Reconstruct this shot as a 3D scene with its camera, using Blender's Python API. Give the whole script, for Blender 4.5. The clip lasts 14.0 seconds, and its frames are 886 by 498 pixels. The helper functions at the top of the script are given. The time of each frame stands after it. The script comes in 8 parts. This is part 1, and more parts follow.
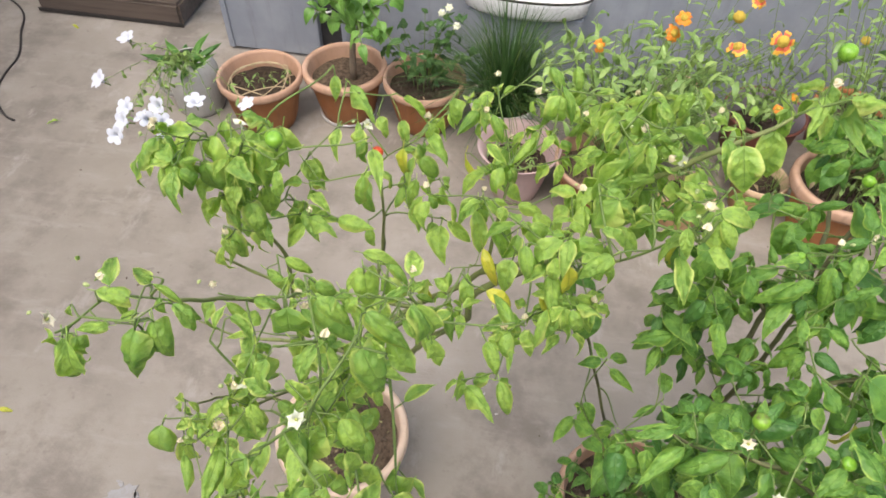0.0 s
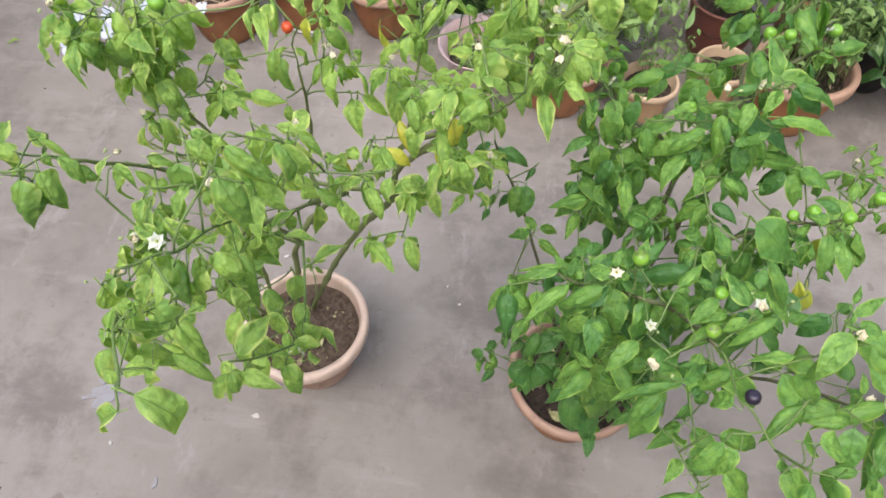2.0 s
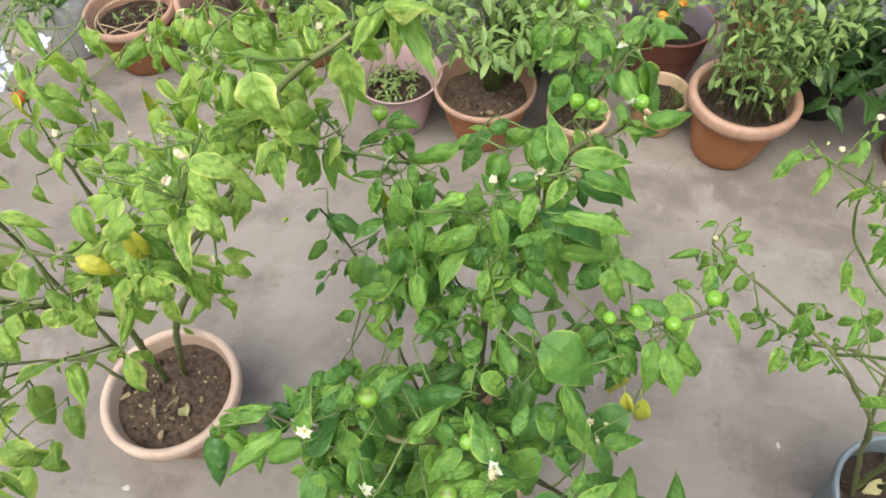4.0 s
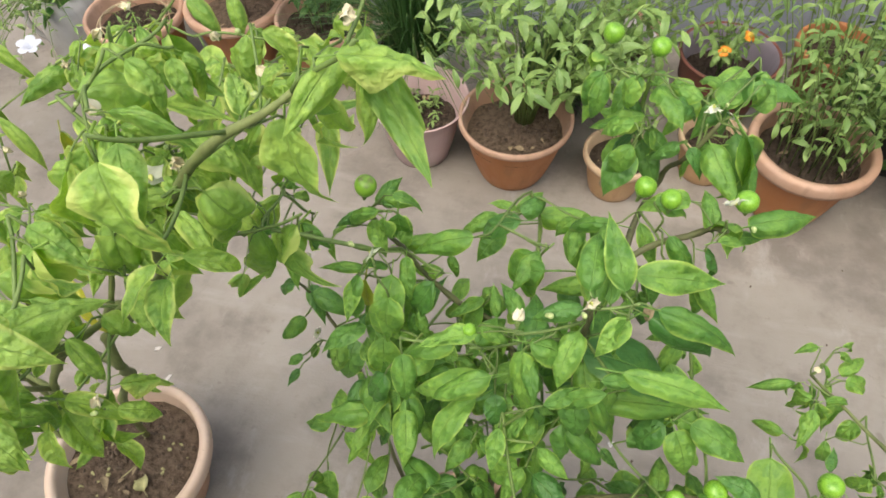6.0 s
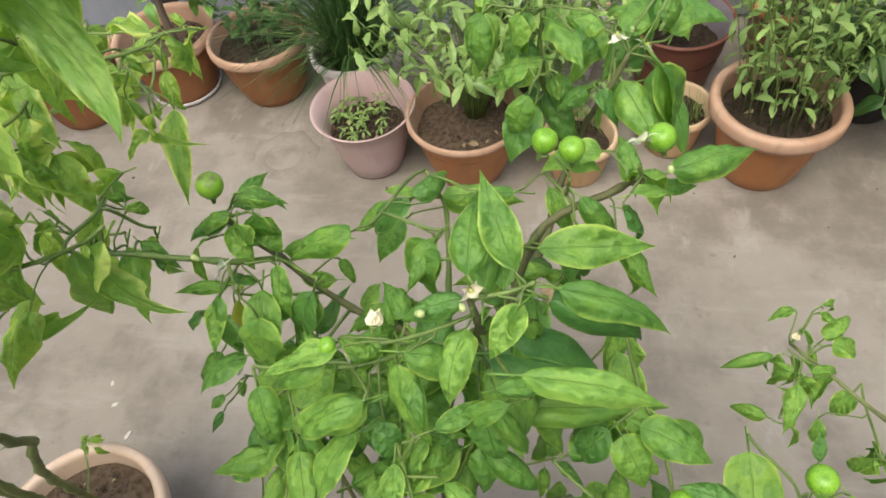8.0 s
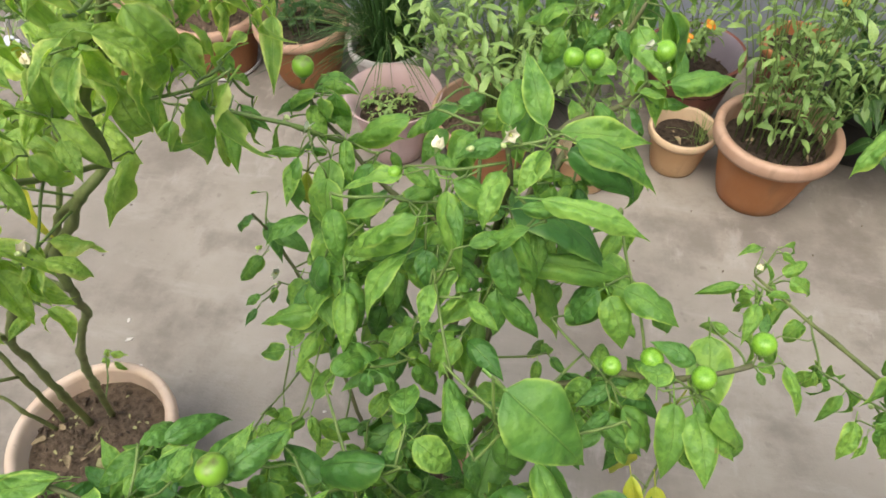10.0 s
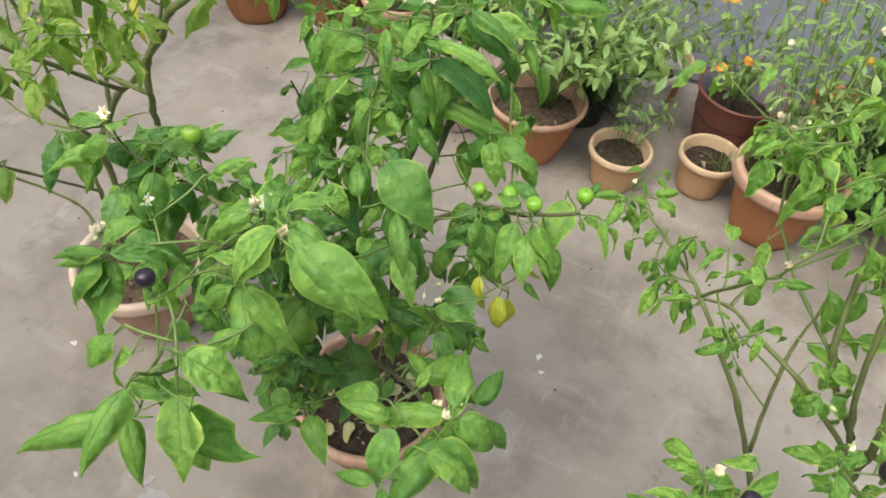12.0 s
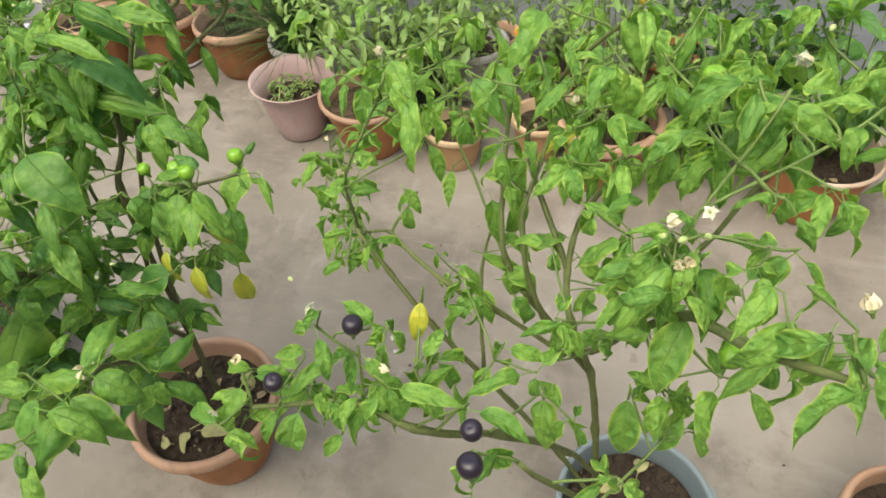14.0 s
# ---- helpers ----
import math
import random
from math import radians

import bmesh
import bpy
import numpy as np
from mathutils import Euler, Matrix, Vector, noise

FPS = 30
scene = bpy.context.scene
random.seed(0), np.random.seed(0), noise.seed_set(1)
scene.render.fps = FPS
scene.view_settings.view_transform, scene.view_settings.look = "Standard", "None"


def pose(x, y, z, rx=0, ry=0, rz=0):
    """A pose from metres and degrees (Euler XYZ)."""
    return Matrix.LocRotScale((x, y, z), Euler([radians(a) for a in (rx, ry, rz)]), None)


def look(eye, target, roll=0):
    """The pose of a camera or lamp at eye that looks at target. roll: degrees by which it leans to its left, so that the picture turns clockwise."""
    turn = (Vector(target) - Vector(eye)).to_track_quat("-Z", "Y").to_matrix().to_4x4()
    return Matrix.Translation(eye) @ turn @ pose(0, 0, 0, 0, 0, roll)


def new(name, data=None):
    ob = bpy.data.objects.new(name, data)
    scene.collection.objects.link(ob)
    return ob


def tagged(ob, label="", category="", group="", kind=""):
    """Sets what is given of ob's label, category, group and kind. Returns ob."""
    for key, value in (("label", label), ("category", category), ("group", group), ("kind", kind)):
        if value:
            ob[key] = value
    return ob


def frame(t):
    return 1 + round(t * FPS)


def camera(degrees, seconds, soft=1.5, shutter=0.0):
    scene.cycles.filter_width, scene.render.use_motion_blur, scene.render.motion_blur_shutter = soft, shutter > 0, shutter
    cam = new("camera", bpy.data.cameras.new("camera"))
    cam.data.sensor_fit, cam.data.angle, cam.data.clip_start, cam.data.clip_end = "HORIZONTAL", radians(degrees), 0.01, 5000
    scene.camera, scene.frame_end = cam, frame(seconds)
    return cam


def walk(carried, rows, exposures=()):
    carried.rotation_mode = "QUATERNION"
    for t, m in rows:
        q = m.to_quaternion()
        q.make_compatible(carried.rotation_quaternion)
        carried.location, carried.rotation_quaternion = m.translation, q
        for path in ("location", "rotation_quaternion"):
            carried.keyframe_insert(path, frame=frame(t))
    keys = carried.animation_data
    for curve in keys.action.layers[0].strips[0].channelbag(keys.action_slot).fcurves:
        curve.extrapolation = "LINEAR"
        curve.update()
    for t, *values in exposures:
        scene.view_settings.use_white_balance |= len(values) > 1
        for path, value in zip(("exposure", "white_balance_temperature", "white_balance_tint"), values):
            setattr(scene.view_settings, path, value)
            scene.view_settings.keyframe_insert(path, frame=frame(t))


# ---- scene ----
cam = camera(66.9, 14.0, soft=1.7)
PATH = [
    (0, (0.346, 0.075, 1.691), (0.147, 1.355, 0.167), 1.6),
    (0.5, (0.323, 0.079, 1.657), (0.117, 1.271, 0.064), 2.7),
    (1, (0.352, 0.06, 1.651), (0.16, 1.186, 0.009), 1.4),
    (1.5, (0.349, 0.025, 1.655), (0.179, 1.137, 0.001), -0.7),
    (2, (0.482, 0.012, 1.673), (0.3, 1.112, 0.012), -1.3),
    (2.5, (0.651, 0.026, 1.673), (0.447, 1.118, 0.01), -0.3),
    (3, (0.728, 0.074, 1.65), (0.517, 1.169, -0.01), -2.0),
    (3.2, (0.754, 0.133, 1.623), (0.55, 1.231, -0.037), -3.9),
    (5.3, (0.759, 0.314, 1.601), (0.479, 1.434, -0.032), -1.2),
    (5.5, (0.745, 0.353, 1.558), (0.457, 1.467, -0.078), -1.3),
    (6, (0.734, 0.445, 1.482), (0.44, 1.569, -0.146), -2.5),
    (6.5, (0.751, 0.57, 1.404), (0.448, 1.704, -0.216), -5.5),
    (7, (0.774, 0.58, 1.371), (0.47, 1.724, -0.241), -8.5),
    (7.5, (0.796, 0.542, 1.37), (0.5, 1.692, -0.239), -9.8),
    (7.7, (0.804, 0.526, 1.379), (0.511, 1.679, -0.229), -9.8),
    (9.8, (0.802, 0.365, 1.399), (0.521, 1.587, -0.159), -3.1),
    (10, (0.801, 0.343, 1.403), (0.512, 1.57, -0.15), -2.1),
    (10.5, (0.827, 0.274, 1.39), (0.443, 1.486, -0.153), 0.7),
    (11, (0.885, 0.225, 1.402), (0.436, 1.419, -0.138), 3.0),
    (11.5, (0.915, 0.133, 1.432), (0.463, 1.344, -0.094), 3.5),
    (12, (1.053, 0.108, 1.454), (0.533, 1.31, -0.058), 4.5),
    (12.5, (1.186, 0.117, 1.455), (0.595, 1.312, -0.036), 5.3),
    (13, (1.274, 0.146, 1.446), (0.704, 1.355, -0.041), 4.4),
    (13.5, (1.352, 0.156, 1.446), (0.82, 1.374, -0.049), -0.4),
    (14, (1.405, 0.154, 1.437), (0.953, 1.425, -0.04), -3.8),
]
walk(cam, [(t, look(eye, target, roll)) for t, eye, target, roll in PATH], exposures=[(0.0, 1.17, 6700, 9.0), (1.0, 1.15, 6100, 13.0), (2.0, 1.13, 6150, 12.0), (3.0, 1.20, 6300, 9.0), (5.3, 1.16, 6700, 7.5), (7.5, 1.10, 6900, 4.0), (10.0, 1.20, 6750, 5.0), (11.5, 1.18, 6600, 5.0), (12.5, 1.16, 6850, 3.5), (14.0, 1.16, 7150, 2.0)])

# ---- light ----
world = bpy.data.worlds.new("overcast_sky")
scene.world = world
world.use_nodes = True
wn, wl = world.node_tree.nodes, world.node_tree.links
sky = wn.new("ShaderNodeTexSky")
sky.sky_type = "NISHITA"
sky.sun_disc = False
sky.sun_elevation, sky.sun_rotation = radians(66), radians(200)
sky.air_density, sky.dust_density, sky.ozone_density = 1.0, 4.0, 1.0
wl.new(sky.outputs[0], wn["Background"].inputs[0])
wn["Background"].inputs[1].default_value = 0.15
sun_data = bpy.data.lights.new("sun", "SUN")
sun_data.energy, sun_data.angle, sun_data.color = 0.95, radians(80), (1.0, 0.95, 0.88)
sun = new("sun", sun_data)
sun.matrix_world = look((-1.4, -3.9, 9.3), (0, 0, 0))


# ---- materials ----
def material(name, rough=0.6, metal=0.0, spec=0.5):
    m = bpy.data.materials.new(name)
    m.use_nodes = True
    b = m.node_tree.nodes["Principled BSDF"]
    b.inputs["Roughness"].default_value = rough
    b.inputs["Metallic"].default_value = metal
    b.inputs["Specular IOR Level"].default_value = spec
    return m, m.node_tree.nodes, m.node_tree.links, b


def math_node(n, l, op, a, b=None, c=None, clamp=False):
    k = n.new("ShaderNodeMath")
    k.operation, k.use_clamp = op, clamp
    for i, v in enumerate((a, b, c)):
        if v is None:
            continue
        if isinstance(v, (int, float)):
            k.inputs[i].default_value = v
        else:
            l.new(v, k.inputs[i])
    return k.outputs[0]


def step_node(n, l, v, lo, hi, to0=0.0, to1=1.0):
    k = n.new("ShaderNodeMapRange")
    k.interpolation_type = "SMOOTHSTEP"
    l.new(v, k.inputs["Value"])
    for key, val in (("From Min", lo), ("From Max", hi), ("To Min", to0), ("To Max", to1)):
        k.inputs[key].default_value = val
    return k.outputs["Result"]


def mix_node(n, l, f, a, b, mode="MIX"):
    k = n.new("ShaderNodeMix")
    k.data_type, k.blend_type = "RGBA", mode
    for sock, v in ((k.inputs[0], f), (k.inputs[6], a), (k.inputs[7], b)):
        if isinstance(v, (int, float)):
            sock.default_value = v
        elif isinstance(v, tuple):
            sock.default_value = (*v, 1.0)
        else:
            l.new(v, sock)
    return k.outputs[2]


def noise_node(n, l, scale, detail=4.0, rough=0.55, coord="Object", stretch=None):
    tc = n.new("ShaderNodeTexCoord")
    v = tc.outputs[coord]
    if stretch:
        mp = n.new("ShaderNodeMapping")
        mp.inputs["Scale"].default_value = stretch
        l.new(v, mp.inputs[0])
        v = mp.outputs[0]
    k = n.new("ShaderNodeTexNoise")
    k.inputs["Scale"].default_value = scale
    k.inputs["Detail"].default_value = detail
    k.inputs["Roughness"].default_value = rough
    l.new(v, k.inputs["Vector"])
    return k.outputs["Fac"]


def bump_node(n, l, b, height, strength, distance):
    k = n.new("ShaderNodeBump")
    k.inputs["Strength"].default_value = strength
    k.inputs["Distance"].default_value = distance
    l.new(height, k.inputs["Height"])
    l.new(k.outputs[0], b.inputs["Normal"])


def leaf_material(name, dark, light, margin, vein, margin_from=0.62, mottle=0.5, glow=0.24, rough=0.42, relief=0.0022):
    """A leaf blade: thin uneven paler margin, faint veins, blistered mottled green with hollow shade tinted in, that
    differs from leaf to leaf.
    """
    m, n, l, b = material(name, rough, 0.0, 0.50)
    uv = n.new("ShaderNodeUVMap")
    sep = n.new("ShaderNodeSeparateXYZ")
    l.new(uv.outputs[0], sep.inputs[0])
    across = math_node(n, l, "ABSOLUTE", math_node(n, l, "MULTIPLY_ADD", sep.outputs[0], 2.0, -1.0))
    along = sep.outputs[1]
    info = n.new("ShaderNodeObjectInfo")
    island = n.new("ShaderNodeNewGeometry").outputs["Random Per Island"]
    rnd = math_node(n, l, "FRACT", math_node(n, l, "ADD", info.outputs["Random"], island))
    rnd2 = math_node(n, l, "FRACT", math_node(n, l, "MULTIPLY", rnd, 17.31))
    rnd3 = math_node(n, l, "FRACT", math_node(n, l, "MULTIPLY", rnd, 53.77))
    big = noise_node(n, l, 4.2, 4.0)
    blister = noise_node(n, l, 5.5, 1.6)
    fine = noise_node(n, l, 26.0, 3.0)
    tone = math_node(n, l, "ADD", math_node(n, l, "MULTIPLY", step_node(n, l, big, 0.33, 0.70), mottle),
                     math_node(n, l, "MULTIPLY_ADD", rnd, 0.85, -0.22), clamp=True)
    col = mix_node(n, l, tone, dark, light)
    # darker mottling, and the shade of puckered hollows mixed into the colour
    mottle_shade = math_node(n, l, "MULTIPLY", step_node(n, l, noise_node(n, l, 8.0, 2.5), 0.47, 0.62), step_node(n, l, across, 0.95, 0.55))
    col = mix_node(n, l, math_node(n, l, "MULTIPLY", mottle_shade, 0.62), col, dark)
    wavy = math_node(n, l, "ADD", across, math_node(n, l, "MULTIPLY_ADD", big, 0.45, math_node(n, l, "MULTIPLY", blister, 0.22)))
    edge = step_node(n, l, wavy, margin_from + 0.78, margin_from + 1.08)
    young = step_node(n, l, rnd2, 0.15, 0.95, 0.12, 0.95)
    col = mix_node(n, l, math_node(n, l, "MULTIPLY", edge, young), col, margin)
    rim = math_node(n, l, "MULTIPLY", step_node(n, l, across, 0.84, 0.99), step_node(n, l, big, 0.35, 0.65, 0.10, 0.65))
    col = mix_node(n, l, rim, col, margin)
    rib = step_node(n, l, across, 0.05, 0.012)
    bow = math_node(n, l, "MULTIPLY", math_node(n, l, "POWER", across, 1.5), 0.22)
    jitter = math_node(n, l, "MULTIPLY", big, 0.16)
    wave = math_node(n, l, "SINE", math_node(n, l, "MULTIPLY", math_node(n, l, "ADD", math_node(n, l, "SUBTRACT", along, bow), jitter), 36.0))
    side = math_node(n, l, "MULTIPLY", step_node(n, l, wave, 0.88, 1.0), step_node(n, l, across, 0.9, 0.3))
    veins = math_node(n, l, "MAXIMUM", math_node(n, l, "MULTIPLY", rib, 0.50), math_node(n, l, "MULTIPLY", side, 0.10))
    col = mix_node(n, l, veins, col, vein)
    spots = math_node(n, l, "MULTIPLY", step_node(n, l, blister, 0.70, 0.76), step_node(n, l, rnd3, 0.80, 0.95))
    col = mix_node(n, l, math_node(n, l, "MULTIPLY", spots, 0.6), col, (0.33, 0.30, 0.09))
    l.new(col, b.inputs["Base Color"])
    l.new(step_node(n, l, fine, 0.2, 0.8, rough - 0.10, rough + 0.14), b.inputs["Roughness"])
    lump = math_node(n, l, "MULTIPLY_ADD", wave, -0.05, math_node(n, l, "MULTIPLY_ADD", blister, 1.3, math_node(n, l, "MULTIPLY_ADD", fine, 0.22, math_node(n, l, "MULTIPLY", rib, -0.6))))
    bump_node(n, l, b, lump, 0.7, relief)
    tr = n.new("ShaderNodeBsdfTranslucent")
    l.new(mix_node(n, l, 1.0, col, (0.95, 1.0, 0.35), "MULTIPLY"), tr.inputs[0])
    mx = n.new("ShaderNodeMixShader")
    mx.inputs[0].default_value = glow
    l.new(b.outputs[0], mx.inputs[1])
    l.new(tr.outputs[0], mx.inputs[2])
    l.new(mx.outputs[0], n["Material Output"].inputs["Surface"])
    return m


def plain_material(name, a, b_, scale=30.0, rough=0.6, bump=0.3, depth=0.002, metal=0.0, spec=0.4, detail=5.0, stretch=None, lo=0.3, hi=0.7):
    """Two tones of one surface in cloudy patches, with a fine second grain and relief."""
    m, n, l, b = material(name, rough, metal, spec)
    big = noise_node(n, l, scale, detail, 0.6, "Object", stretch)
    fine = noise_node(n, l, scale * 7.0, 3.0, 0.6, "Object", stretch)
    f = math_node(n, l, "MULTIPLY_ADD", fine, 0.35, math_node(n, l, "MULTIPLY", big, 0.8))
    l.new(mix_node(n, l, step_node(n, l, f, lo, hi), a, b_), b.inputs["Base Color"])
    l.new(step_node(n, l, fine, 0.2, 0.8, rough - 0.12, rough + 0.12), b.inputs["Roughness"])
    bump_node(n, l, b, f, bump, depth)
    return m


def pot_material(name, body, worn, dirt, rough=0.55, streak=0.5):
    """Moulded plastic or clay pot: faded patches, vertical water streaks, soil splashes near the foot."""
    m, n, l, b = material(name, rough, 0.0, 0.35)
    fade = noise_node(n, l, 7.0, 4.0)
    runs = noise_node(n, l, 26.0, 4.0, 0.6, "Object", (1.0, 1.0, 0.12))
    fine = noise_node(n, l, 160.0, 3.0)
    col = mix_node(n, l, step_node(n, l, fade, 0.35, 0.75), body, worn)
    col = mix_node(n, l, math_node(n, l, "MULTIPLY", step_node(n, l, runs, 0.52, 0.8), streak), col, dirt)
    specks = step_node(n, l, noise_node(n, l, 90.0, 2.0), 0.66, 0.72)
    col = mix_node(n, l, math_node(n, l, "MULTIPLY", specks, 0.35), col, dirt)
    l.new(col, b.inputs["Base Color"])
    l.new(step_node(n, l, runs, 0.3, 0.8, rough - 0.1, rough + 0.2), b.inputs["Roughness"])
    bump_node(n, l, b, math_node(n, l, "MULTIPLY_ADD", fine, 0.4, runs), 0.25, 0.0015)
    return m


def floor_material():
    """Trowelled grey concrete: cloudy stains, damp darker patches, fine grit, faint drag marks."""
    m, n, l, b = material("worn_concrete", 0.85, 0.0, 0.25)
    cloud = noise_node(n, l, 1.3, 6.0, 0.62)
    patch = noise_node(n, l, 3.4, 6.0, 0.66)
    trowel = noise_node(n, l, 5.0, 5.0, 0.65, "Object", (0.7, 2.6, 1.0))
    grit = noise_node(n, l, 220.0, 3.0, 0.6)
    col = mix_node(n, l, step_node(n, l, cloud, 0.3, 0.7), (0.222, 0.199, 0.174), (0.318, 0.290, 0.259))
    col = mix_node(n, l, step_node(n, l, patch, 0.45, 0.66, 0.0, 0.8), col, (0.168, 0.148, 0.129))
    col = mix_node(n, l, step_node(n, l, trowel, 0.52, 0.75, 0.0, 0.45), col, (0.372, 0.346, 0.317))
    col = mix_node(n, l, step_node(n, l, grit, 0.62, 0.74, 0.0, 0.35), col, (0.22, 0.19, 0.17))
    spots = step_node(n, l, noise_node(n, l, 16.0, 2.0, 0.4), 0.72, 0.76, 0.0, 0.5)
    col = mix_node(n, l, spots, col, (0.17, 0.145, 0.125))
    smear = noise_node(n, l, 9.0, 6.0, 0.7, "Object", (1.0, 0.45, 1.0))
    col = mix_node(n, l, step_node(n, l, smear, 0.56, 0.70, 0.0, 0.38), col, (0.41, 0.385, 0.36))
    marks = noise_node(n, l, 28.0, 5.0, 0.7)
    col = mix_node(n, l, step_node(n, l, marks, 0.60, 0.70, 0.0, 0.4), col, (0.165, 0.143, 0.124))
    l.new(col, b.inputs["Base Color"])
    l.new(step_node(n, l, patch, 0.3, 0.8, 0.78, 0.95), b.inputs["Roughness"])
    h = math_node(n, l, "MULTIPLY_ADD", grit, 0.25, math_node(n, l, "MULTIPLY_ADD", trowel, 0.7, patch))
    bump_node(n, l, b, h, 0.5, 0.006)
    return m


M_FLOOR = floor_material()
M_LEAF_A = leaf_material("chilli_leaf_pale", (0.210, 0.390, 0.082), (0.455, 0.655, 0.138), (0.68, 0.78, 0.24), (0.40, 0.59, 0.18), 0.17, 0.85, 0.45, 0.42, 0.0075)
M_LEAF_C = leaf_material("chilli_leaf_mid", (0.128, 0.305, 0.058), (0.300, 0.525, 0.095), (0.52, 0.69, 0.15), (0.36, 0.55, 0.16), 0.28, 0.80, 0.38, 0.42, 0.0070)
M_LEAF_B = leaf_material("chilli_leaf_deep", (0.106, 0.262, 0.048), (0.290, 0.515, 0.096), (0.50, 0.68, 0.15), (0.30, 0.51, 0.13), 0.34, 0.75, 0.40, 0.45, 0.0062)
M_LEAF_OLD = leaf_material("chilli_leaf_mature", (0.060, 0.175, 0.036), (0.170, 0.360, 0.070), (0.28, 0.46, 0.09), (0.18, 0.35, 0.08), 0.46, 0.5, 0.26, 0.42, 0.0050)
M_LEAF_YELLOW = leaf_material("chilli_leaf_yellowed", (0.36, 0.44, 0.050), (0.58, 0.55, 0.06), (0.60, 0.57, 0.09), (0.46, 0.48, 0.13), 0.6, 0.9)
M_LEAF_DARK = leaf_material("old_leaf_dark", (0.035, 0.100, 0.025), (0.075, 0.170, 0.035), (0.12, 0.22, 0.05), (0.16, 0.26, 0.08), 0.8, 0.5)
M_LEAF_LANCE = leaf_material("lance_leaf_grey_green", (0.170, 0.295, 0.084), (0.350, 0.500, 0.155), (0.36, 0.49, 0.17), (0.37, 0.50, 0.19), 0.8, 0.5)
M_LEAF_TREE = leaf_material("shrub_leaf_bright", (0.120, 0.280, 0.050), (0.220, 0.420, 0.090), (0.25, 0.45, 0.10), (0.28, 0.45, 0.14), 0.8, 0.5)
M_GRASS = leaf_material("grass_blade_dark", (0.034, 0.090, 0.024), (0.085, 0.175, 0.045), (0.08, 0.16, 0.04), (0.11, 0.20, 0.06), 0.9, 0.5, 0.1)
M_GRASS_PALE = leaf_material("grass_blade_pale", (0.110, 0.190, 0.045), (0.210, 0.300, 0.080), (0.22, 0.30, 0.09), (0.22, 0.30, 0.10), 0.9, 0.5, 0.1)
M_STEM = plain_material("green_stem", (0.070, 0.115, 0.030), (0.160, 0.235, 0.062), 40.0, 0.55, 0.4, 0.001)
M_BARK = plain_material("brown_green_bark", (0.080, 0.094, 0.034), (0.172, 0.208, 0.072), 45.0, 0.75, 0.6, 0.0015, stretch=(1, 1, 0.3))
M_BARK_GREEN = plain_material("yellow_green_bark", (0.105, 0.120, 0.042), (0.205, 0.245, 0.085), 45.0, 0.7, 0.6, 0.0015, stretch=(1, 1, 0.3))
M_BARK_DARK = plain_material("dark_brown_green_bark", (0.062, 0.058, 0.036), (0.135, 0.145, 0.060), 45.0, 0.7, 0.6, 0.0015, stretch=(1, 1, 0.3))
M_WOOD = plain_material("grey_brown_bark", (0.13, 0.10, 0.075), (0.26, 0.21, 0.16), 40.0, 0.85, 0.7, 0.002, stretch=(1, 1, 0.25))
M_PETAL = plain_material("white_petal", (0.48, 0.51, 0.33), (0.66, 0.68, 0.53), 1.6, 0.55, 0.3, 0.001)
M_PETAL_CREAM = plain_material("cream_petal", (0.62, 0.55, 0.33), (0.78, 0.72, 0.53), 4.0, 0.55, 0.2, 0.0006)
M_PETAL_PURE = plain_material("white_petal_bright", (0.44, 0.47, 0.55), (0.58, 0.61, 0.68), 2.0, 0.6, 0.5, 0.002)
M_BUD = plain_material("cream_bud", (0.16, 0.30, 0.06), (0.48, 0.54, 0.24), 1.6, 0.55, 0.3, 0.0006)
M_ANTHER = plain_material("yellow_green_anther", (0.26, 0.36, 0.08), (0.50, 0.50, 0.14), 4.0, 0.6, 0.3, 0.0005)
M_FRUIT = plain_material("green_fruit_skin", (0.085, 0.235, 0.022), (0.215, 0.420, 0.040), 1.3, 0.30, 0.08, 0.001, spec=0.5)


def ripening_material(name, ripe, green, start, end):
    """Glossy fruit skin that turns purple from its sunny upper side down, with an uneven border."""
    m, n, l, b = material(name, 0.30, 0.0, 0.5)
    co = n.new("ShaderNodeTexCoord")
    sep = n.new("ShaderNodeSeparateXYZ")
    l.new(co.outputs["Generated"], sep.inputs[0])
    patch = noise_node(n, l, 1.6, 3.0)
    f = math_node(n, l, "MULTIPLY_ADD", patch, 0.5, math_node(n, l, "ADD", sep.outputs[2], -0.25))
    l.new(mix_node(n, l, step_node(n, l, f, start, end), green, ripe), b.inputs["Base Color"])
    return m


M_FRUIT_TURN = ripening_material("half_purple_green_fruit_skin", (0.100, 0.090, 0.040), (0.210, 0.400, 0.040), 0.80, 1.10)
M_FRUIT_DARK = ripening_material("purple_black_fruit_skin", (0.024, 0.017, 0.028), (0.120, 0.190, 0.035), 0.05, 0.45)
M_FRUIT_RED = plain_material("red_fruit_skin", (0.55, 0.05, 0.02), (0.66, 0.10, 0.03), 1.8, 0.25, 0.08, 0.001, spec=0.5)
M_TERRA = pot_material("terracotta_brown_pot", (0.36, 0.148, 0.058), (0.42, 0.195, 0.088), (0.24, 0.145, 0.09))
# M_TERRA darkened: the wall's shade on T1 to T3, put into the colour
M_TERRA_SHADED = pot_material("dark_old_terracotta", (0.265, 0.105, 0.040), (0.330, 0.148, 0.062), (0.17, 0.11, 0.07))
M_TERRA_RIM = pot_material("faded_terracotta_rim", (0.44, 0.270, 0.185), (0.54, 0.375, 0.285), (0.30, 0.20, 0.14), 0.6, 0.75)
